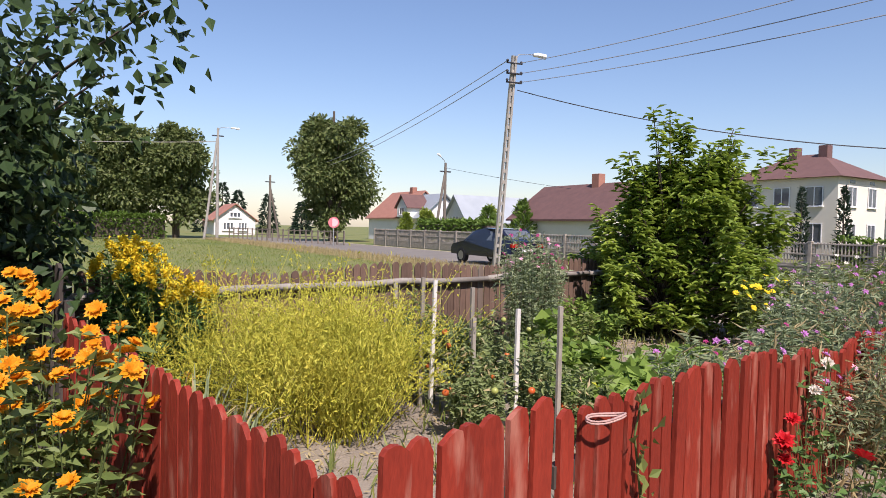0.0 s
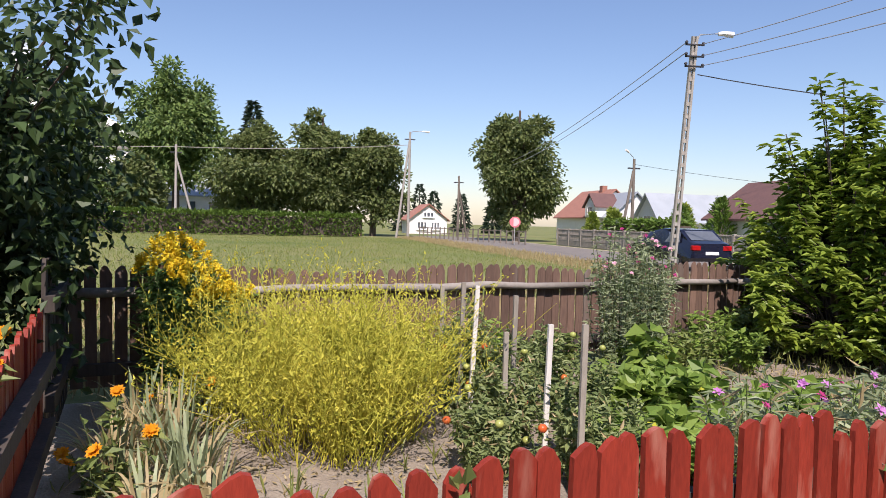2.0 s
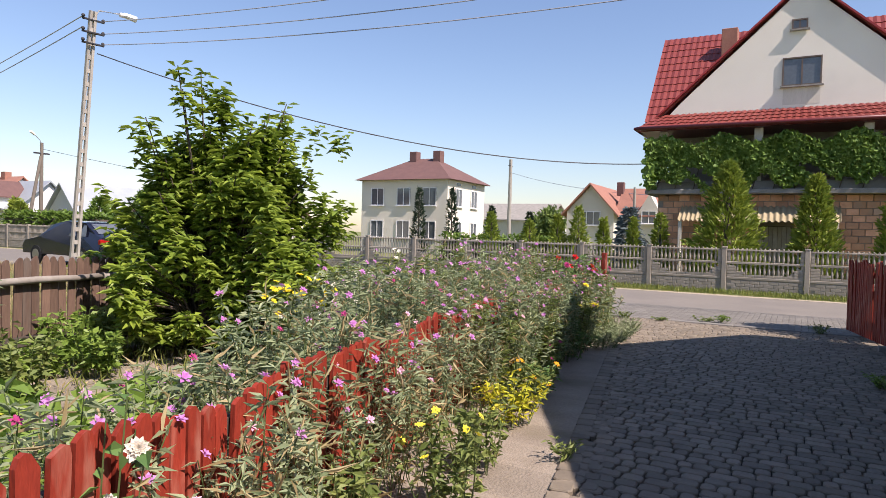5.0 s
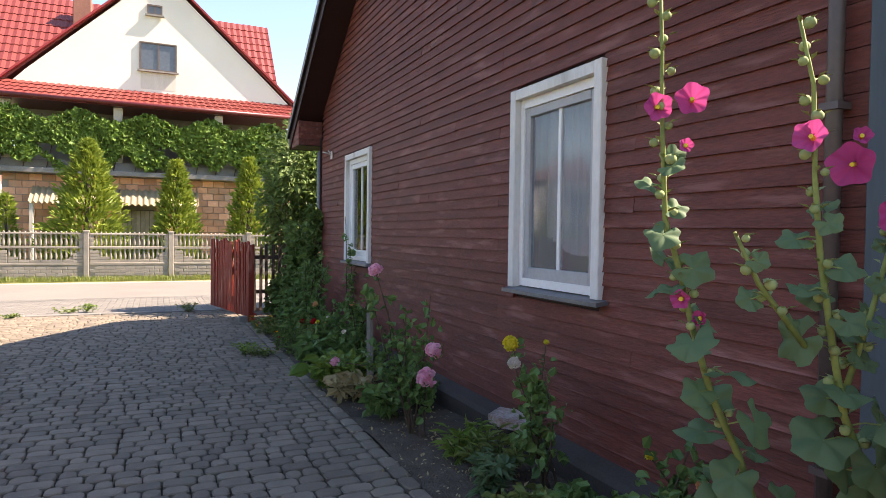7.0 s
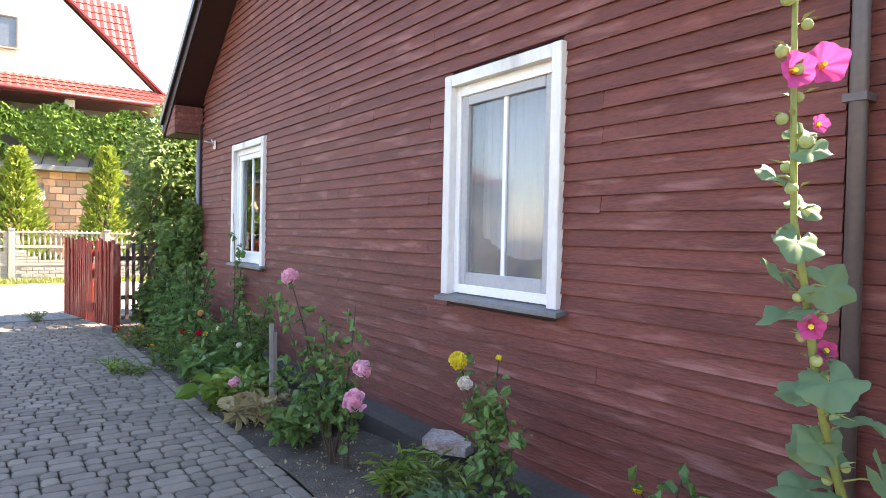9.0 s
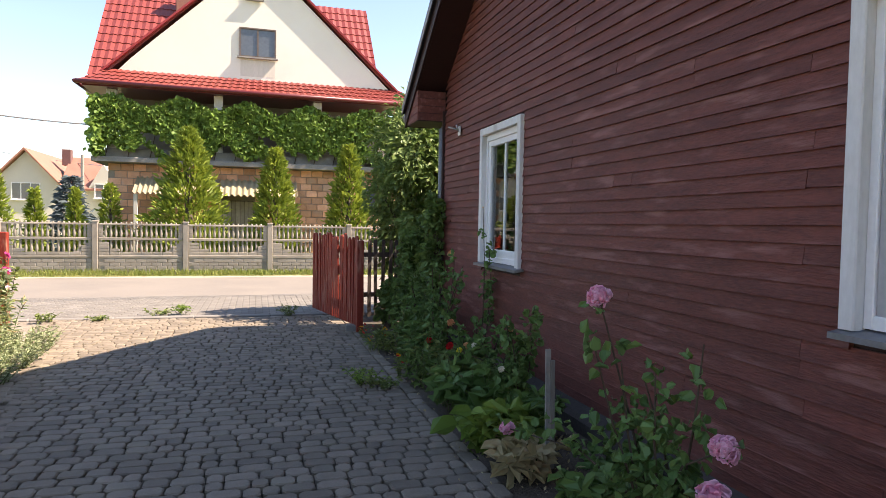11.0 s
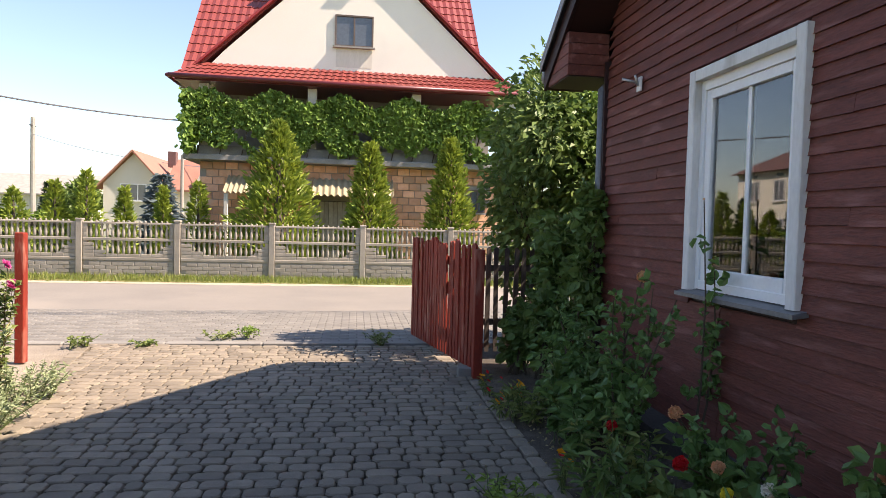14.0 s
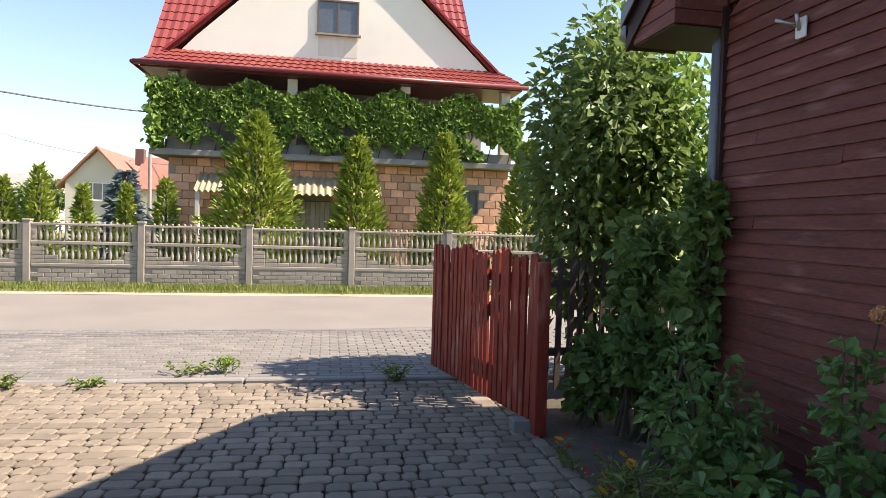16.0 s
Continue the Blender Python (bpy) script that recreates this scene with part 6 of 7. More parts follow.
# bean and courgette rows
for i, (x, y) in enumerate(((-4.35, 0.85), (-4.45, 1.3), (-4.6, 1.75), (-4.75, 2.2), (-4.95, 2.65), (-3.95, 1.2), (-4.05, 1.7), (-4.2, 2.2), (-5.3, 1.3), (-5.4, 1.9))):
    clump("bean_plant", x, y, 0.3, 0.28, 0.36 if i < 8 else 0.4, "low bean plant with broad green leaves", "plant", L_BEAN, 30, 15, 0.115, 0.74, seed=110 + i, low=0.35, outward=0.9, group="bean rows", extra=(L_YLEAF, 7, 0.11, 0.75) if i % 3 == 0 else None)
for i, (x, y, h) in enumerate(((-6.2, 2.0, 0.55), (-6.4, 2.5, 0.62), (-6.8, 3.5, 0.5), (-7.2, 4.1, 0.62), (-7.1, 3.1, 0.35), (-6.6, 1.2, 0.5), (-6.5, 0.5, 0.6), (-6.3, -0.2, 0.6), (-7.4, 3.6, 0.6))):
    clump("kitchen_garden_herb", x, y, 0.32, 0.3, h, "leafy green garden herb by the old fence", "plant", L_HERB if i % 2 else L_BEAN, 20, 22, 0.085, 0.5, seed=130 + i)
clump("sunflower_seedling", -5.75, 1.75, 0.16, 0.16, 0.72, "young squash plant with pale broad leaves on a stake", "plant", L_BEAN, 6, 7, 0.15, 0.85, seed=140, low=0.45, extra=(L_YLEAF, 8, 0.13, 0.8))
# tall sweet pea column before the old fence
for i, (x, y, r, h) in enumerate(((-6.25, 1.85, 0.36, 1.38), (-6.45, 2.1, 0.3, 1.3))):
    clump("sweet_pea_column", x, y, r, r, h + 0.12, "tall tangled sweet pea with pink flowers", "flowers", L_GREY, 46, 70, 0.06, 0.26, seed=150 + i, flowers=((P_PINK, 0.028, 9, 5, 2), (P_MAG, 0.028, 8, 5, 2)), lean=1.0, low=0.05)
# thin grass and weeds over the plot
rng = np.random.default_rng(77)
g = Geo()
k = 2600
py = rng.uniform(-2.3, 6.5, k)
px = np.array([FRONT(v) for v in py]) * 0
u = rng.uniform(0, 1, k)
px = np.array([FRONT(v) - 0.15 for v in py]) * (1 - u) + np.array([BACK(v) + 0.2 for v in py]) * u
dense = (noise.noise((0, 0, 0)) + np.array([noise.noise((a * 0.9, b * 0.9, 3.0)) for a, b in zip(px, py)]) > -0.05) | (py > 2.6)
pts = np.stack([px, py, np.zeros(k)], 1)[dense]
g.cloud(pts, 0.13, out=np.array((0, 0, 1.2)), jitter=0.45, up=0.1, width=0.09, rng=rng)
lg = Geo()
k = 5200
u, ly = rng.uniform(0, 1, k) ** 0.8, rng.uniform(-2.0, 5.5, k)
lx = np.array([FRONT(v) - 0.1 for v in ly]) * (1 - u) + np.array([BACK(v) + 0.2 for v in ly]) * u
lg.cloud(np.stack([lx, ly, np.full(k, 0.004)], 1), 0.055, out=np.array((0.3, 0.1, 0.12)), jitter=0.7, up=1.6, width=0.3, droop=0.0, rng=rng)
solid("garden_litter", lg, L_DRY, "dry leaves and straw scattered over garden soil", "litter", "stuff")
solid("plot_weeds", g, L_GRASS, "thin dry grass and weeds on the garden soil", "weeds", "stuff")
# big glossy shrub
rng = np.random.default_rng(21)
sh = thing("magnolia_shrub", (-7.0, 5.0, 0), "large shrub with whorls of glossy bright green leaves", "shrub")
g = Geo()
tips = []
for i in range(540):
    a = rng.uniform(0, 6.28)
    zt = rng.uniform(0.12, 1.0)
    prof = 1.72 * (1 - abs(zt - 0.36) ** 1.5 * 1.15) * (1.0 if zt < 0.8 else 0.85)
    r = prof * rng.uniform(0.55, 1.0) * (0.86 + 0.2 * math.sin(a * 5 + zt * 6))
    h = 2.45 * zt
    tips.append((-7.0 + r * math.cos(a), 5.2 + r * math.sin(a), h))
for cx, cy, hh in ((-6.86, 4.8, 3.1), (-6.5, 5.35, 2.95), (-6.5, 5.7, 2.62), (-7.2, 4.35, 2.55), (-6.6, 5.05, 2.75)):
    for j in range(20):
        s = rng.uniform(0, 1)
        tips.append((cx + rng.normal() * 0.22 * (1.1 - s), cy + rng.normal() * 0.22 * (1.1 - s), hh - s * 0.95))
for tpt in tips[::2]:
    q = np.array(tpt)
    g.tube([(-7.0 + rng.normal() * 0.1, 5.0 + rng.normal() * 0.1, -0.05), tuple(q * 0.45 + np.array((-7.0, 5.0, 0.1)) * 0.55 + (0, 0, 0.15)), tuple(q)], 0.018, 0.006, 5)
part("branch_framework", g, M_BARK, sh)
gl = Geo()
for tpt in tips:
    q = np.array(tpt)
    out = q - np.array((-7.0, 5.0, 1.1))
    out /= np.linalg.norm(out) + 1e-6
    n = 30
    ang = rng.uniform(0, 6.28, n)
    axis = out * 0.5 + (0.0, 0.0, 0.85)
    ring = np.stack([np.cos(ang), np.sin(ang), rng.uniform(-0.5, 0.35, n)], 1)
    p = q - axis * rng.uniform(0, 0.3, (n, 1)) + rng.normal(size=(n, 3)) * 0.03
    gl.leaves(p, ring + axis * 0.12, np.tile((0.15, -0.1, 1.0), (n, 1)), 0.145 * rng.uniform(0.75, 1.2, n), 0.066, 0.2, 0.55)
part("foliage", gl, L_SHRUB, sh)

# ---- flowers along the red fence ----
rng = np.random.default_rng(31)
yy = 1.0
i = 0
while yy < 10.2:
    x = FRONT(yy) - (0.12 if i % 2 else 0.28)
    h = 1.0 + 0.025 * yy + rng.uniform(-0.06, 0.1) - (0.2 if yy < 2.0 else 0)
    if i % 2:
        clump("sweet_pea", x + 0.24, yy, 0.26, 0.36, 0.9 if yy > 1.2 else 0.8, "tangled sweet pea trailing over the red fence", "flowers", L_GREY, 24, 38, 0.065, 0.22, seed=200 + i, low=0.35, lean=1.2, flowers=((P_VIO, 0.026, 7, 5, 2), (P_PINK, 0.024, 3, 5, 2)), extra=(L_DRY, 300, 0.12, 0.09), group="fence flowers")
    else:
        clump("sweet_pea", x - 0.12, yy, 0.42, 0.42, h, "tall grey-green sweet pea and seed pods behind the red fence", "flowers", L_GREY, 34, 44, 0.075, 0.2, seed=200 + i, low=0.3, lean=1.0, flowers=((P_VIO, 0.028, 9, 5, 2), (P_MAG, 0.024, 3, 5, 2)), extra=(L_DRY, 380, 0.12, 0.09), group="fence flowers")
    yy += 0.36
    i += 1
for i, (x, y, h, w) in enumerate(((-4.6, 4.6, 1.15, 0.5), (-4.7, 6.0, 1.3, 0.55), (-4.9, 7.4, 1.35, 0.55), (-4.5, 8.6, 1.3, 0.5), (-5.2, 5.2, 1.1, 0.5), (-5.6, 6.6, 1.2, 0.6), (-4.5, 3.9, 0.9, 0.4), (-5.6, 8.6, 1.3, 0.6))):
    clump("cottage_flowers", x, y, w, w, h, "tall pale cottage-garden flowers in seed", "flowers", L_HERB if i % 2 else L_GREY, 34, 40, 0.085, 0.28, seed=240 + i, low=0.2, flowers=((P_VIO, 0.03, 8, 5, 2), (P_WHITE, 0.03, 4, 6, 1)), extra=(L_DRY, 140, 0.09, 0.14), group="fence flowers")
for i, y in enumerate(np.arange(4.7, 9.3, 0.42)):
    x = (FRONT(y) if y < 4.62 else FRONT(4.62) + (-3.82 - FRONT(4.62)) * (y - 4.62) / 6.0) + 0.16
    clump("border_flowers", x, y, 0.3, 0.34, 0.98 + 0.12 * math.sin(i * 1.7), "pale flowering border plants hiding the red fence", "flowers", L_GREY if i % 3 else L_HERB, 30, 44, 0.07, 0.24, seed=340 + i, low=0.12, lean=0.9, flowers=((P_VIO, 0.028, 7, 5, 2), (P_PINK, 0.026, 3, 5, 2)), extra=(L_DRY, 160, 0.09, 0.12), group="fence flowers")
clump("rudbeckia", -5.2, 4.4, 0.26, 0.26, 1.0, "yellow coneflowers beside the big shrub", "flowers", L_HERB, 20, 18, 0.09, 0.4, flowers=((P_GOLD, 0.045, 20, 11, 1),), seed=250)
clump("white_rose", FRONT(0.85) + 0.1, 0.85, 0.12, 0.12, 0.98, "creamy white rose leaning over the red fence", "rose", L_ROSE, 5, 12, 0.06, 0.6, flowers=((P_WHITE, 0.045, 3, 12, 4),), seed=251)
clump("red_rose", FRONT(0.55) + 0.3, 0.6, 0.25, 0.25, 0.56, "low red rose in front of the red fence", "rose", L_ROSE, 12, 22, 0.05, 0.6, flowers=((P_RED, 0.05, 6, 9, 3),), seed=252)
vn = thing("fence_vine", (FRONT(-0.75) + 0.03, -0.75, 0), "thin green climber on the red pickets", "vine")
vx = FRONT(-0.75) + 0.04
part("stem", Geo().tube([(vx, -0.75, 0), (vx + 0.01, -0.72, 0.4), (vx, -0.77, 0.75), (vx, -0.74, 0.88)], 0.006, 0.003, 5), M_STEM, vn)
r2 = np.random.default_rng(4)
part("foliage", Geo().cloud(np.stack([np.full(26, vx + 0.02), -0.75 + r2.normal(size=26) * 0.03, r2.uniform(0.35, 0.9, 26)], 1), 0.055, out=np.array((0.5, 0, 0)), width=0.6, rng=r2), L_HERB, vn)
# drive side of the fence: marigolds, grasses, roses near the gate
for i, (x, y, r, h, lm, fl) in enumerate(((-2.95, 4.25, 0.24, 0.38, L_YLEAF, None), (-2.75, 3.3, 0.22, 0.42, L_HERB, None), (-3.05, 4.8, 0.25, 0.4, L_HERB, P_ORANGE), (-3.3, 5.8, 0.28, 0.42, L_HERB, P_MAG), (-3.15, 5.2, 0.2, 0.3, L_ROSE, None), (-2.6, 2.6, 0.22, 0.55, L_HERB, P_YEL), (-2.75, 2.0, 0.2, 0.5, L_HERB, None), (-3.45, 7.0, 0.3, 0.45, L_ROSE, None))):
    clump("border_plant", x, y, r, r, h, "low leafy border plant along the drive edge", "plant", lm, 22, 20, 0.06, 0.4, seed=260 + i, flowers=((fl, 0.03, 7, 8, 1),) if fl else (), extra=(L_DRY, 25, 0.06, 0.3))
for i, (x, y, h, fm) in enumerate(((-3.8, 8.3, 1.12, P_MAG), (-3.95, 9.3, 1.2, P_RED), (-3.6, 7.6, 0.85, P_YEL), (-3.9, 9.75, 1.0, P_MAG))):
    clump("rose_bush", x, y, 0.4, 0.4, h, "tall rose bush by the gate post", "rose", L_ROSE if i < 2 else L_HERB, 26, 40, 0.06, 0.55, M_WOODSTEM, 0.006, flowers=((fm, 0.055, 8, 9, 3),), seed=280 + i, low=0.15, extra=(L_HERB, 300, 0.06, 0.4))
for i, (x, y) in enumerate(((-3.35, 8.7), (-3.4, 9.4), (-3.3, 8.1))):
    clump("ground_cover", x, y, 0.35, 0.38, 0.24, "silvery-green mat of low ground cover", "plant", L_GREY, 50, 26, 0.035, 0.4, seed=290 + i)
clump("sunny_weed", -2.35, 3.75, 0.08, 0.08, 0.12, "small weed growing in gravel", "weed", L_HERB, 10, 8, 0.05, 0.3, seed=300)
for i, (x, y, r, h) in enumerate(((-2.2, 11.95, 0.14, 0.14), (-2.5, 11.9, 0.2, 0.07), (-3.77, 11.4, 0.16, 0.13), (-0.32, 7.47, 0.11, 0.14), (-0.2, 7.35, 0.14, 0.08), (-0.75, 11.5, 0.08, 0.16), (-3.2, 11.5, 0.1, 0.05))):
    clump("joint_weed", x, y, r, r, h, "weed tuft in a paving joint", "weed", L_BEAN if i in (0, 3) else L_HERB, 14, 9, 0.045, 0.5, seed=310 + i)

# ---- bed along the house wall ----


def rose(x, y, h, label, blooms, seed, k=6, per=26, r=0.16, leaf=L_ROSE):
    """A rose: a few woody canes, leaflets in threes and named blooms."""
    rng = np.random.default_rng(seed)
    t = thing("rose_bush", (x, y, 0), label, "rose", "roses by the wall")
    f, m, tip = stalks(rng, x, y, r, r, h, k, 0.5)
    f[:, :2] = (x, y) + rng.normal(size=(k, 2)) * 0.025
    for i in range(min(k, len(blooms))):
        tip[i] = blooms[i][:3]
    g = Geo()
    for i in range(k):
        g.tube([along(f[i:i + 1], m[i:i + 1], tip[i:i + 1], np.array([s]))[0] for s in (0, 0.33, 0.66, 1)], 0.008, 0.003, 5)
    part("canework", g, M_WOODSTEM, t)
    n = k * per
    w = rng.integers(0, k, n)
    p = along(f[w], m[w], tip[w], 0.3 + 0.68 * rng.uniform(0, 1, n)) + rng.normal(size=(n, 3)) * 0.035
    p = p[: int(n * 0.72)]
    n = len(p)
    p3 = np.repeat(p, 3, 0) + rng.normal(size=(n * 3, 3)) * 0.018
    part("foliage", Geo().cloud(p3, 0.052, jitter=0.8, up=0.8, width=0.68, droop=0.3, rng=rng, lobes=True), leaf, t)
    for bx_, by_, bz_, mt, br_ in blooms:
        gb_ = Geo()
        nrm = np.array((-0.5 + rng.normal() * 0.15, -0.45, 0.6))
        nrm /= np.linalg.norm(nrm)
        cnt = 44
        c_ = 1 - 1.25 * (np.arange(cnt) + 0.5) / cnt
        a_ = np.arange(cnt) * 2.39996
        e1 = np.cross(nrm, (0.3, 0.2, 0.9))
        e1 /= np.linalg.norm(e1)
        ring_ = e1 * np.cos(a_)[:, None] + np.cross(nrm, e1) * np.sin(a_)[:, None]
        sn = np.sqrt(1 - c_ ** 2)[:, None]
        out_ = ring_ * sn + nrm * c_[:, None]
        climb = nrm * sn - ring_ * c_[:, None]
        way = climb + out_ * (0.35 + 0.5 * sn) + rng.normal(size=(cnt, 3)) * 0.22
        gb_.leaves(np.array((bx_, by_, bz_)) + out_ * br_ * 0.42 - climb * br_ * 0.25, way, out_ + rng.normal(size=(cnt, 3)) * 0.2, br_ * rng.uniform(0.55, 0.75, cnt), br_ * 0.62, 0.12, 0.62, lobes=True)
        part("bloom", gb_, mt, t)
    return t


rose(0.31, 4.25, 1.02, "slender rose with large pink blooms before the wall", ((0.10, 4.43, 1.07, P_PINK, 0.055), (0.33, 3.98, 0.60, P_PINK, 0.06), (0.28, 3.96, 0.44, P_PINK, 0.07), (0.02, 5.15, 0.33, P_PINK, 0.045)), 400, 9, 24, 0.24)
rose(0.5, 6.2, 0.9, "leafy rose with small cream and orange blooms", ((0.42, 6.1, 0.66, P_APRI, 0.03), (0.28, 6.4, 0.5, P_WHITE, 0.03), (0.32, 6.0, 0.42, P_WHITE, 0.025), (0.2, 6.5, 0.45, P_YEL, 0.025)), 401, 8, 30, 0.2)
rose(0.42, 7.85, 1.1, "rose with an apricot bloom below the window", ((0.577, 7.99, 1.06, P_APRI, 0.04), (0.3, 7.7, 0.3, P_RED, 0.035)), 402, 8, 30, 0.22)
rose(0.8, 7.8, 1.52, "thin dark rose shoot climbing past the window", ((0.82, 7.8, 1.5, P_APRI, 0.008),), 403, 2, 26, 0.08)
rose(0.62, 3.16, 0.72, "bushy rose with one yellow bloom", ((0.55, 3.42, 0.72, P_YEL, 0.05), (0.5, 3.3, 0.64, P_WHITE, 0.04), (0.7, 3.3, 0.74, P_YEL, 0.018)), 404, 6, 18, 0.2)
rose(0.72, 2.35, 0.46, "small rose with dark leaves by the plinth", ((0.66, 2.45, 0.4, P_YEL, 0.02), (0.7, 2.2, 0.36, P_APRI, 0.03)), 405, 6, 16, 0.18)
rose(0.5, 7.0, 0.62, "low rose with peach blooms by the wall", ((0.3, 7.05, 0.56, P_APRI, 0.035), (0.25, 6.9, 0.4, P_RED, 0.035), (0.35, 6.8, 0.42, P_APRI, 0.03)), 406, 8, 26, 0.22)
stk = thing("rose_stake", (0.38, 5.42, 0), "split weathered wooden stake in the flower bed", "stake")
part("stick", Geo().beam((0.38, 5.42, -0.1), (0.37, 5.43, 0.66), 0.014, 0.03, (1, 0, 0)), M_GREYWOOD, stk)
part("stick", Geo().beam((0.40, 5.41, -0.1), (0.392, 5.415, 0.6), 0.014, 0.024, (1, 0, 0)), M_STAKE, stk)
st = thing("stone_slab", (0.83, 3.92, 0.1), "broken marbled stone slab lying on the plinth ledge", "stone")
g = Geo().prism([(0.70, 3.78), (0.79, 3.66), (0.88, 3.70), (0.915, 3.95), (0.84, 4.05), (0.69, 3.93)], "z", 0.135, 0.185)
part("slab", g, M_STONE, st)
# low plants in the bed
LOW = [(0.2, 5.75, 0.2, 0.26, L_BEAN, 0.1, 0.45), (0.25, 6.5, 0.24, 0.34, L_ROSE, 0.08, 0.5), (0.3, 6.9, 0.22, 0.3, L_HERB, 0.08, 0.45), (0.18, 7.3, 0.2, 0.34, L_IVY, 0.09, 0.3), (0.35, 7.6, 0.22, 0.4, L_HERB, 0.08, 0.3), (0.25, 8.2, 0.25, 0.42, L_ROSE, 0.07, 0.4), (0.45, 8.6, 0.26, 0.5, L_IVY, 0.08, 0.45), (0.15, 8.75, 0.2, 0.24, L_HERB, 0.08, 0.25),
       (0.45, 3.75, 0.14, 0.2, L_BEAN, 0.09, 0.22), (0.5, 3.5, 0.14, 0.22, L_HERB, 0.09, 0.22), (0.28, 3.25, 0.12, 0.2, L_MALLOW, 0.09, 0.35), (0.35, 2.9, 0.12, 0.12, L_HERB, 0.06, 0.5), (0.55, 2.75, 0.12, 0.14, L_ROSE, 0.06, 0.5), (0.2, 5.35, 0.14, 0.16, L_DRY, 0.08, 0.4), (0.3, 4.75, 0.16, 0.22, L_ROSE, 0.07, 0.5), (0.55, 5.9, 0.14, 0.3, L_ROSE, 0.07, 0.4), (0.6, 5.0, 0.14, 0.2, L_ROSE, 0.07, 0.5)]
for i, (x, y, r, h, lm, sz, wd) in enumerate(LOW):
    clump("bed_plant", x, y, r, r, h, "low leafy plant in the shaded flower bed", "plant", lm, 14, 14, sz * (1.25 if wd >= 0.4 else 1), wd, seed=420 + i, low=0.15, lobes=wd >= 0.4, extra=(L_DRY, 8, 0.05, 0.3))
for i, (x, y, h) in enumerate(((0.0, 9.39, 0.16), (0.1, 9.05, 0.2), (0.33, 8.71, 0.25), (-0.02, 8.85, 0.17), (0.3, 8.62, 0.34), (0.1, 8.9, 0.2), (0.45, 8.5, 0.3), (0.02, 7.6, 0.2))):
    clump("blanket_flower", x, y, 0.06, 0.06, h, "orange-red blanket flower with yellow petal tips", "flowers", L_HERB, 5, 9, 0.06, 0.2, flowers=((P_ORANGE, 0.032, 2, 11, 1), (P_RED, 0.02, 2, 9, 1)), seed=440 + i)
for i, (x, y, r, h) in enumerate(((0.2, 6.75, 0.2, 0.26), (0.3, 6.45, 0.2, 0.24), (0.24, 5.85, 0.16, 0.2))):
    clump("broad_leaf_plant", x, y, r, r, h, "dark plant with broad oval leaves in the bed", "plant", L_ROSE if i < 2 else L_BEAN, 12, 4, 0.15, 0.6, seed=460 + i, low=0.4, lobes=True, droop=0.35)
litter = np.random.default_rng(50)
g = Geo()
k = 1500
g.cloud(np.stack([0.35 + 0.22 * litter.normal(size=k), litter.uniform(1.0, 9.4, k), 0.014 + 0.02 * litter.uniform(0, 1, k)], 1), 0.022, out=np.array((0.5, 0, 0)), jitter=0.6, up=2.0, width=0.6, droop=0.0, rng=litter)
solid("fallen_petals", g, L_DRY, "fallen petals and leaf litter at the bed's edge", "litter", "stuff")


def mallow_leaf(q, way, face, l_):
    """One round lobed leaf with a wavy rim; q is where its stalk joins."""
    nn = face / np.linalg.norm(face)
    e1 = way - nn * way.dot(nn)
    e1 /= np.linalg.norm(e1)
    e2 = np.cross(nn, e1)
    kk = 26
    rim = []
    for j in range(kk):
        b = -math.pi * 0.9 + 2 * math.pi * 0.9 * j / (kk - 1)
        r_ = l_ * (0.88 + 0.12 * math.cos(b * 5) + 0.035 * math.sin(b * 13 + l_ * 200)) * (0.85 + 0.15 * math.cos(b / 2))
        rim.append((b, r_, nn * l_ * (0.07 * math.cos(b * 5) - 0.2 * max(0.0, math.cos(b)) ** 2 + 0.08 * math.sin(b * 3 + l_ * 90))))
    v = [q] + [q + (e1 * math.cos(b) + e2 * math.sin(b)) * r_ * 0.55 + up * 0.1 + nn * l_ * (0.06 + 0.05 * math.cos(b * 5)) for b, r_, up in rim]
    v += [q + (e1 * math.cos(b) + e2 * math.sin(b)) * r_ + up for b, r_, up in rim]
    f = [(0, j + 1, j + 2) for j in range(kk - 1)] + [(j + 1, kk + j + 1, kk + j + 2, j + 2) for j in range(kk - 1)]
    return Geo().add(v, f)


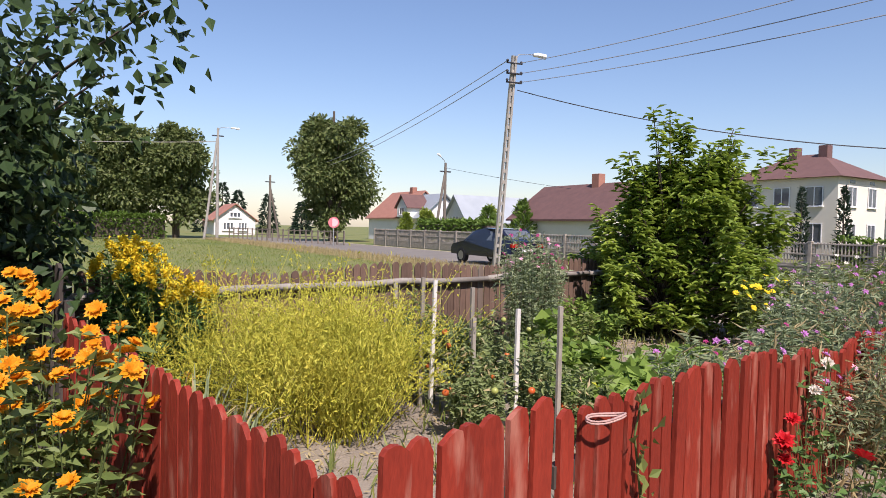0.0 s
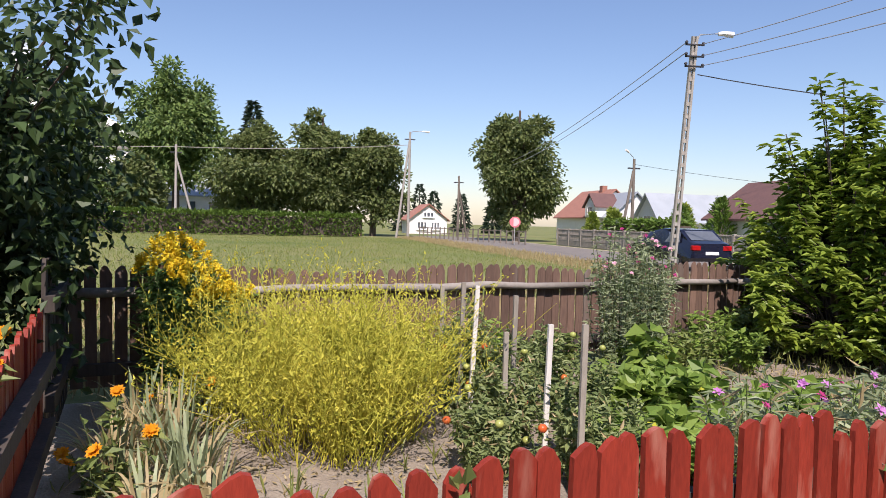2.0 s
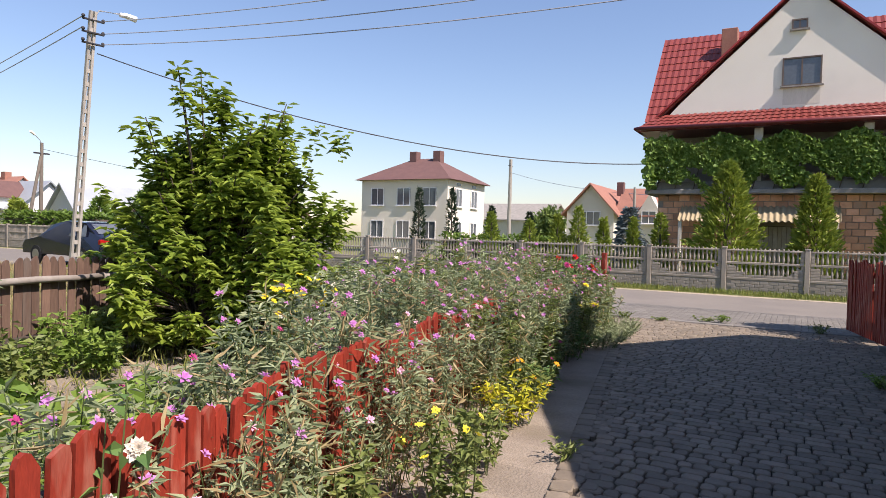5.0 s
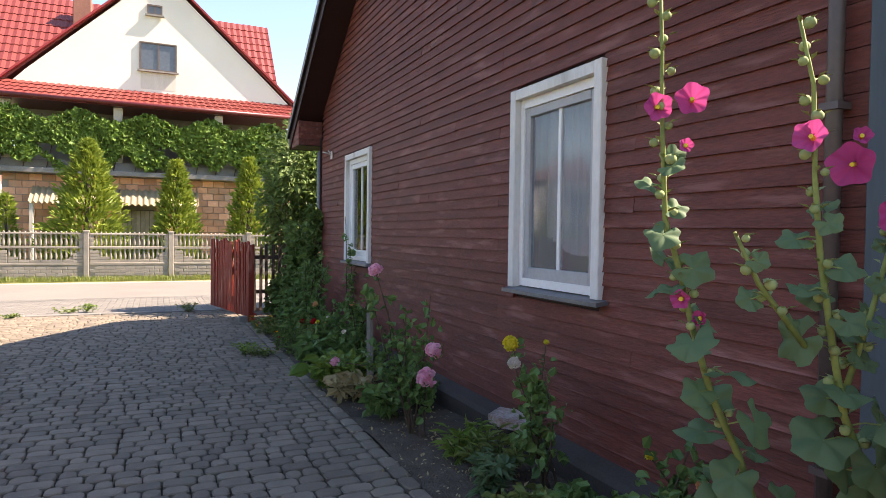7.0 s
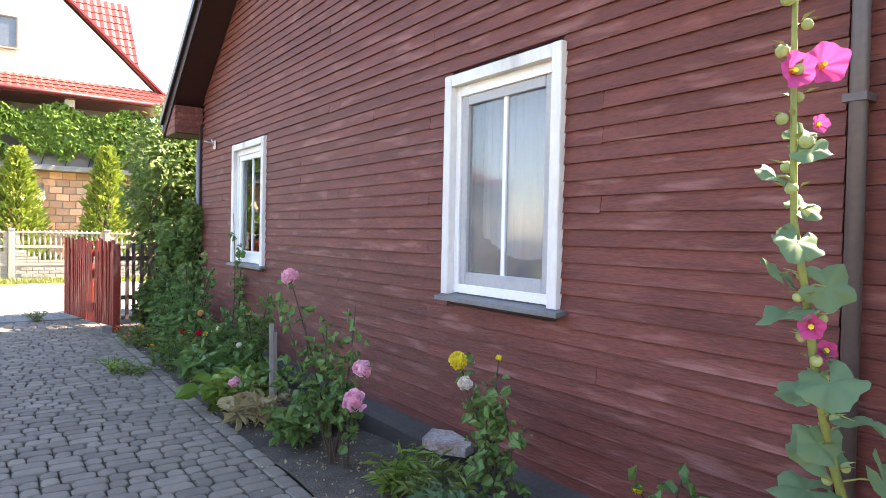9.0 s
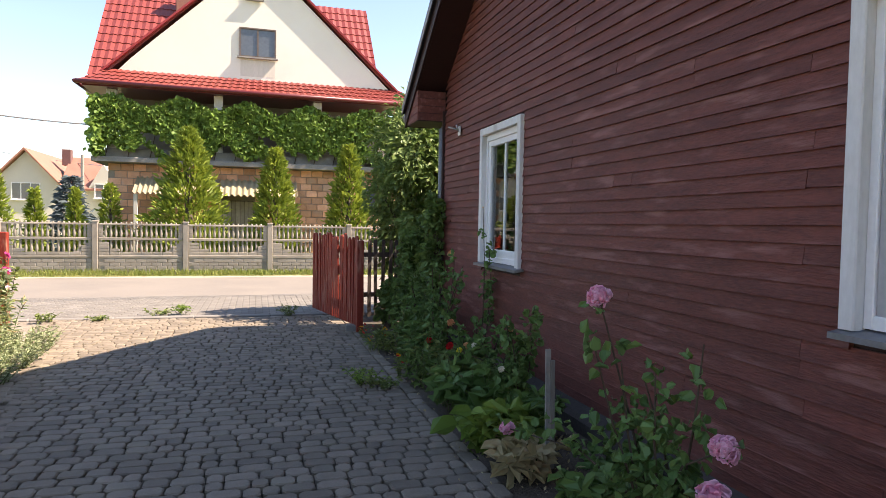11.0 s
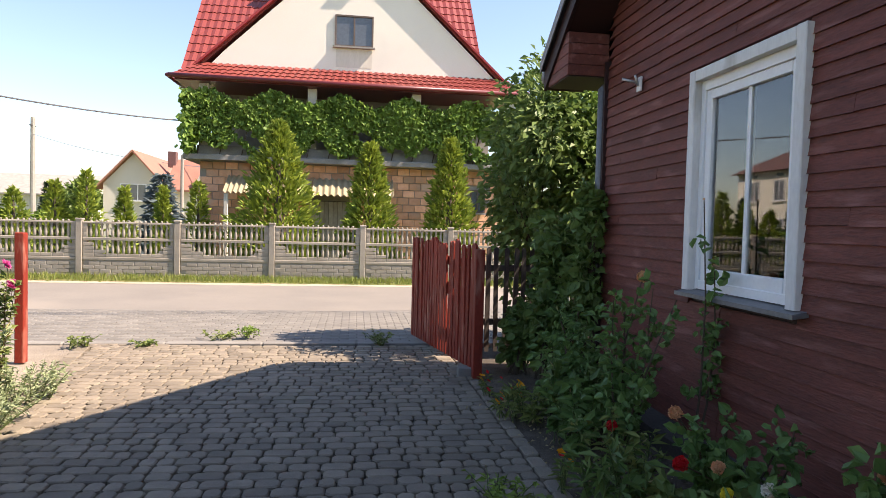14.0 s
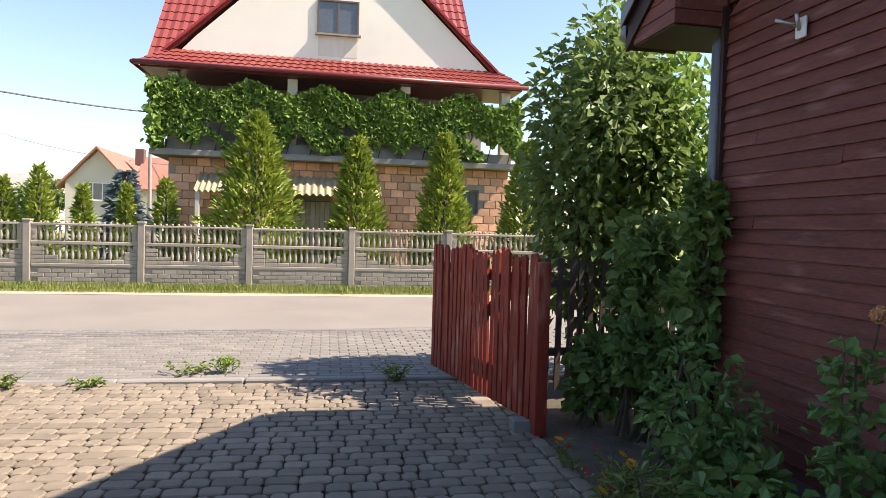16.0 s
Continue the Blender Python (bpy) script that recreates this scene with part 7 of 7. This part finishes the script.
def hollyhock(stems, label, blooms, seed, small=0.036, large=0.098, count=30, thick=0.011):
    """A hollyhock: stems as lines of points from the foot up, knobbly buds above, lobed leaves larger towards the foot, funnel flowers."""
    rng = np.random.default_rng(seed)
    t = thing("hollyhock", stems[0][0], label, "flowers", "hollyhocks")
    for si, line in enumerate(stems):
        line = np.array(line)
        part("stem", Geo().tube(line, thick if si == 0 else thick * 0.7, 0.004, 7), M_HSTEM, t, "", True)
        seg = np.linalg.norm(np.diff(line, axis=0), axis=1)
        run = np.concatenate([[0], np.cumsum(seg)])
        at = lambda u: np.array([np.interp(u * run[-1], run, line[:, c]) for c in range(3)])
        z_lo, z_hi = line[0, 2], line[-1, 2]
        for j in range(int(26 * (z_hi - max(z_lo, 0.7)) / 1.1)):
            u = 1 - (j + 0.5) * 0.04 / run[-1]
            if u < 0.1:
                break
            p, a = at(u), j * 2.4 + seed
            gb_ = Geo().ball(p + np.array((math.cos(a), math.sin(a), 0.2)) * 0.02, rng.uniform(0.009, 0.014), 7, 0.95)
            for q in range(3):
                d = np.array((math.cos(a + q - 1), math.sin(a + q - 1), 0.5))
                gb_.leaves([p + d * 0.012], [d], [(0, 0, 1)], 0.03, 0.012, 0.1)
            part("bud", gb_, M_BUD, t, "", True)
        n = (count, count // 3, 3)[min(si, 2)]
        for j in range(n):
            u = (0.06 if si == 0 else 0.15) + 0.74 * (j + rng.uniform(0, 0.8)) / n
            p = at(u)
            a = j * 2.4 + rng.uniform(-0.5, 0.5)
            l_ = (small + (large - small) * max(0.0, 1 - p[2] / 1.45) ** 0.8) * rng.uniform(0.75, 1.2) * (1 if si == 0 else 0.6)
            d = np.array((math.cos(a), math.sin(a), rng.uniform(-0.1, 0.35)))
            e = p + d * l_ * rng.uniform(0.6, 1.1)
            if e[0] > WALL - 0.16:
                e[0] = WALL - 0.16
            leaf = part("leaf", mallow_leaf(e, d + (0, 0, -0.3), np.array((-0.4, -0.5, 0.62)) + rng.normal(size=3) * 0.35, l_), L_MALLOW, t, "", True)
            part("leaf_stalk", Geo().tube([p, (p + e) / 2 + (0, 0, 0.006), e], 0.0025, 0.0018, 4), M_HSTEM, leaf)
    for bx_, by_, bz_, br_ in blooms:
        c = Vector((bx_, by_, bz_))
        nrm = Vector((-0.75 + rng.normal() * 0.45, -0.6 + rng.normal() * 0.3, 0.1 + rng.normal() * 0.15)).normalized()
        e1 = nrm.cross(Vector((0, 0, 1))).normalized()
        e2 = nrm.cross(e1)
        v, kk = [c - nrm * br_ * 0.75], 40
        for r_, off in ((0.3, -0.45), (0.7, -0.05), (1.0, 0.12)):
            v += [c + (e1 * math.cos(b) + e2 * math.sin(b)) * br_ * r_ * (1 + 0.09 * math.sin(b * 5 + bz_ * 40)) + nrm * br_ * (off + r_ * 0.1 * math.sin(b * 9 + bx_ * 60) + 0.12 * math.sin(b * 2 + by_ * 30)) for b in (2 * math.pi * j / kk for j in range(kk))]
        f_ = [(0, 1 + j, 1 + (j + 1) % kk) for j in range(kk)]
        for r_ in (0, 1):
            f_ += [(1 + r_ * kk + j, 1 + (r_ + 1) * kk + j, 1 + (r_ + 1) * kk + (j + 1) % kk, 1 + r_ * kk + (j + 1) % kk) for j in range(kk)]
        o = part("bloom", Geo().add([tuple(q) for q in v], f_), P_MAG, t, "", True)
        part("stamen", Geo().tube([c - nrm * br_ * 0.6, c - nrm * br_ * 0.1], 0.006, 0.005, 6), P_YEL, o)
    return t


M_HSTEM = mat("hollyhock_stem", (0.24, 0.29, 0.08), (0.17, 0.21, 0.06), 0.7, 9, 60, 0)
M_BUD = mat("hollyhock_bud", (0.3, 0.36, 0.15), (0.24, 0.3, 0.11), 0.8, 20, 60, 0.1)
hollyhock([[(0.3, 1.5, 0), (0.172, 1.52, 0.618), (0.097, 1.52, 0.781), (0.002, 1.52, 0.939), (-0.062, 1.52, 1.1), (-0.104, 1.52, 1.232), (-0.154, 1.52, 1.36), (-0.171, 1.52, 1.609), (-0.174, 1.52, 1.739), (-0.185, 1.52, 1.95)]],
          "tall hollyhock with pink flowers and round green leaves", ((-0.1, 1.5, 1.638, 0.036), (-0.2, 1.5, 1.61, 0.03), (-0.115, 1.5, 1.53, 0.016), (-0.122, 1.5, 1.175, 0.022), (-0.063, 1.5, 1.129, 0.018)), 500)
hollyhock([[(0.5, 1.32, 0), (0.382, 1.33, 0.63), (0.21, 1.33, 0.914), (0.163, 1.33, 1.079), (0.115, 1.33, 1.276), (0.09, 1.33, 1.452), (0.078, 1.33, 1.652), (0.028, 1.33, 1.79)],
           [(0.2, 1.33, 0.95), (0.281, 1.32, 1.151), (0.33, 1.31, 1.316), (0.404, 1.3, 1.5)], [(0.12, 1.35, 1.06), (-0.039, 1.36, 1.221), (-0.113, 1.36, 1.33)]],
          "tall forked hollyhock with deep pink flowers", ((0.15, 1.29, 1.481, 0.046), (0.03, 1.3, 1.536, 0.034), (0.2, 1.3, 1.55, 0.02), (0.306, 1.28, 1.373, 0.042), (0.318, 1.28, 1.322, 0.026)), 501)
hollyhock([[(0.25, 1.1, 0), (0.175, 1.07, 1.0), (0.175, 1.07, 1.181), (0.176, 1.07, 1.363), (0.18, 1.07, 1.499), (0.104, 1.07, 1.65)]],
          "tall hollyhock with dusky pink flowers", ((0.13, 1.05, 1.575, 0.034), (0.22, 1.05, 1.564, 0.036)), 502)
hollyhock([[(0.2, 1.0, 0), (0.24, 1.0, 0.5), (0.29, 1.02, 0.94), (0.38, 1.03, 1.3)]], "sturdy young hollyhock with very large leaves", (), 503, 0.075, 0.155, 26, 0.015)
clump("geranium", 0.36, 1.2, 0.1, 0.1, 1.03, "bright red geranium among the hollyhocks", "flowers", L_MALLOW, 8, 12, 0.06, 0.9, flowers=((P_RED, 0.035, 14, 6, 2),), seed=505)
# climber and tall bush at the house's far corner
rng = np.random.default_rng(61)


def leafmass(name, centre, axes, k, size, label, category, leaf, width, seed, lobes=True, inner=0.6, stems=10):
    rng = np.random.default_rng(seed)
    t = thing(name, (centre[0], centre[1], 0), label, category)
    g = Geo()
    c, ax = np.array(centre), np.array(axes)
    lumps = c + sphere_points(22, rng) * ax * rng.uniform(0.4, 0.85, (22, 1))
    for q in lumps[:stems]:
        g.tube([(centre[0] + rng.normal() * 0.1, centre[1] + rng.normal() * 0.1, -0.02), tuple(q * 0.5 + np.array((centre[0], centre[1], q[2] * 0.6)) * 0.5), tuple(q)], 0.014, 0.005, 5)
    part("stemwork", g, M_WOODSTEM, t)
    w = rng.integers(0, 22, k)
    o = sphere_points(k, rng)
    pts = lumps[w] + o * ax * rng.uniform(0.25, 0.5, (k, 1))
    pts[:, 2] = np.maximum(pts[:, 2], 0.04)
    part("foliage", Geo().cloud(pts, size, out=o * 0.7 + (-0.3, -0.2, -0.35), jitter=0.5, up=0.5, width=width, rng=rng, lobes=lobes), leaf, t)
    return t


HOPS = ((0.86, 9.54, 1.4, 0.1, 0.14, 0.28), (0.8, 9.58, 0.9, 0.13, 0.16, 0.36), (0.74, 9.72, 0.42, 0.15, 0.16, 0.3), (0.62, 9.95, 0.62, 0.16, 0.18, 0.4), (0.5, 10.15, 0.3, 0.2, 0.22, 0.28), (0.72, 10.05, 1.15, 0.18, 0.2, 0.35))
for i, (x, y, z, ax, ay, az) in enumerate(HOPS):
    leafmass("hop_climber", (x, y, z), (ax, ay, az), int(5200 * (ax * ay + ay * az)), 0.082, "dark leafy hop climber on the house corner", "climber", L_IVY, 0.8, 162 + i, inner=0.5, stems=6)
leafmass("viburnum_bush", (0.95, 11.3, 1.9), (0.62, 0.7, 1.25), 6500, 0.1, "tall leafy bush rising behind the house corner", "shrub", L_TREE, 0.6, 64, False)
leafmass("viburnum_bush", (1.75, 11.6, 2.0), (0.75, 0.7, 1.4), 5200, 0.1, "tall leafy bush rising behind the house corner", "shrub", L_VINE, 0.7, 65, False)
leafmass("rambling_shrub", (0.5, 8.9, 0.38), (0.22, 0.35, 0.4), 900, 0.07, "low rambling rose shrub at the bed's end", "shrub", L_ROSE, 0.6, 66, False)

# ---- grass along the road ----
rng = np.random.default_rng(71)
g = Geo()
k = 9000
gx, gy = rng.uniform(-16, 5, k), 18.45 + 1.05 * rng.uniform(0, 1, k) ** 0.8
g.cloud(np.stack([gx, gy, np.full(k, -0.03)], 1), 0.14, out=np.array((0, 0, 1.5)), jitter=0.5, up=0.1, width=0.09, rng=rng)
solid("verge_grass", g, L_GRASS, "sun-dried grass verge below the concrete fence", "grass", "stuff")
g = Geo()
k = 5000
gy = rng.uniform(-4, 11, k)
gx = np.array([BACK(v) for v in gy]) - 0.2 - 7 * rng.uniform(0, 1, k) ** 1.6
g.cloud(np.stack([gx, gy, np.full(k, -0.05)], 1), 0.32, out=np.array((0, 0, 1.6)), jitter=0.45, up=0.1, width=0.05, rng=rng)
solid("meadow_grass", g, L_DRY, "tall dry grass behind the old fence", "grass", "stuff")

g = Geo()
k = 46000
gx = -8.2 - 50 * rng.uniform(0, 1, k) ** 1.5
gy = rng.uniform(-21, 9, k)
g.cloud(np.stack([gx, gy, np.full(k, -0.06)], 1), 0.13, out=np.array((0, 0, 1.2)), jitter=0.6, up=0.1, width=0.14, rng=rng)
solid("meadow_turf", g, L_GRASS, "short uneven green and straw-coloured meadow grass", "grass", "stuff")
g = Geo()
k = 7000
gx = rng.uniform(-60, -7.5, k)
gy = 8.6 + 2.6 * rng.uniform(0, 1, k)
g.cloud(np.stack([gx, gy, np.full(k, -0.06)], 1), 0.26, out=np.array((0, 0, 1.6)), jitter=0.4, up=0.1, width=0.06, rng=rng)
solid("roadside_grass", g, L_DRY, "tall ripe grass between meadow and road", "grass", "stuff")

# ---- paving stones ----


def stone(w, d, h=0.05, jit=0.0025, rr=random.Random(1), cut=0.018):
    """A tumbled paving block: cut corners and rounded upper edges, origin at its middle."""
    b = 0.007
    def ring(s, z):
        u, v_ = w / 2 - s, d / 2 - s
        c = cut
        return [(x + rr.uniform(-jit, jit), y + rr.uniform(-jit, jit), z) for x, y in ((-u + c, -v_), (u - c, -v_), (u, -v_ + c), (u, v_ - c), (u - c, v_), (-u + c, v_), (-u, v_ - c), (-u, -v_ + c))]
    v = ring(0, -h) + ring(0, -b) + ring(b, 0.0)
    f = [(8 * k + i, 8 * k + (i + 1) % 8, 8 * k + 8 + (i + 1) % 8, 8 * k + 8 + i) for k in range(2) for i in range(8)] + [tuple(range(16, 24))]
    return v, f


rr = random.Random(12)
WID = (0.085, 0.125, 0.165)
SHARED = {w: [Geo().add(*stone(w, 0.098, rr=rr)).mesh("paving_stone", M_PAVER) for _ in range(5)] for w in WID}
rest = Geo()
made = 0
course = 0.1065
row = 0
y = -5.5
while y < ROAD_Y0 - 0.1:
    x = -0.055
    left = DRIVE_L(y) + 0.15
    while x > left:
        w = rr.choice(WID)
        cx = x - w / 2
        z = rr.uniform(-0.002, 0.002) + 0.006 * noise.noise((cx * 1.5, y * 1.5, 0))
        yo = y + 0.05 * ((cx + 1.0) / 1.6) ** 2 + 0.002 * math.sin(cx * 2.1 + row)
        m = Matrix.Translation((cx, yo, z)) @ Matrix.Rotation(radians(3.6 * (cx + 1.0) / 1.6 * 0.5 + rr.uniform(-0.5, 0.5)), 4, "Z") @ Matrix.Rotation(radians(rr.uniform(-0.5, 0.5)), 4, "X")
        if 5.7 < y < 8.4 and made < 300 and cx > -1.9:
            piece("paving_stone", rr.choice(SHARED[w]), drive, m)
            made += 1
        else:
            v, f = stone(w, 0.098, rr=rr)
            rest.add([tuple(m @ Vector(q)) for q in v], f)
        x -= w + 0.008
    y += course
    row += 1
y = -5.5
while y < ROAD_Y0 - 0.1:
    for c, (off, w) in enumerate(((0.06, 0.14), (0.2, 0.1))):
        d = 0.16 if c == 0 else 0.12
        v, f = stone(w - 0.01, d - 0.008, rr=rr)
        m = Matrix.Translation((DRIVE_L(y) + off, y + rr.uniform(-0.004, 0.004) + 0.08 * c, 0.004)) @ Matrix.Rotation(radians(10.5), 4, "Z")
        if c == 0 or int(y * 100) % 1 == 0:
            rest.add([tuple(m @ Vector(q)) for q in v], f)
    y += 0.163
y = -5.5
while y < ROAD_Y0 - 0.1:
    v, f = stone(0.092, 0.158, rr=rr)
    m = Matrix.Translation((0.0 + rr.uniform(-0.004, 0.004), y, rr.uniform(-0.004, 0.006))) @ Matrix.Rotation(radians(rr.uniform(-1.5, 1.5)), 4, "Z")
    rest.add([tuple(m @ Vector(q)) for q in v], f)
    y += 0.167
tagged(part("paving", rest, M_PAVER, drive), kind="stuff")
g = Geo()
y, row = ROAD_Y0 + 0.11, 0
while y < 14.3:
    x = -9.0 + (0.1 if row % 2 else 0)
    while x < 1.9:
        v, f = stone(0.192, 0.094, 0.03, 0.001, rr, 0.004)
        g.add([(q[0] + x, q[1] + y, q[2] - 0.012) for q in v], f)
        x += 0.2
    y += 0.102
    row += 1
solid("road_blocks", g, M_PAVER2, "grey concrete block paving at the road's edge", "paving", "stuff")
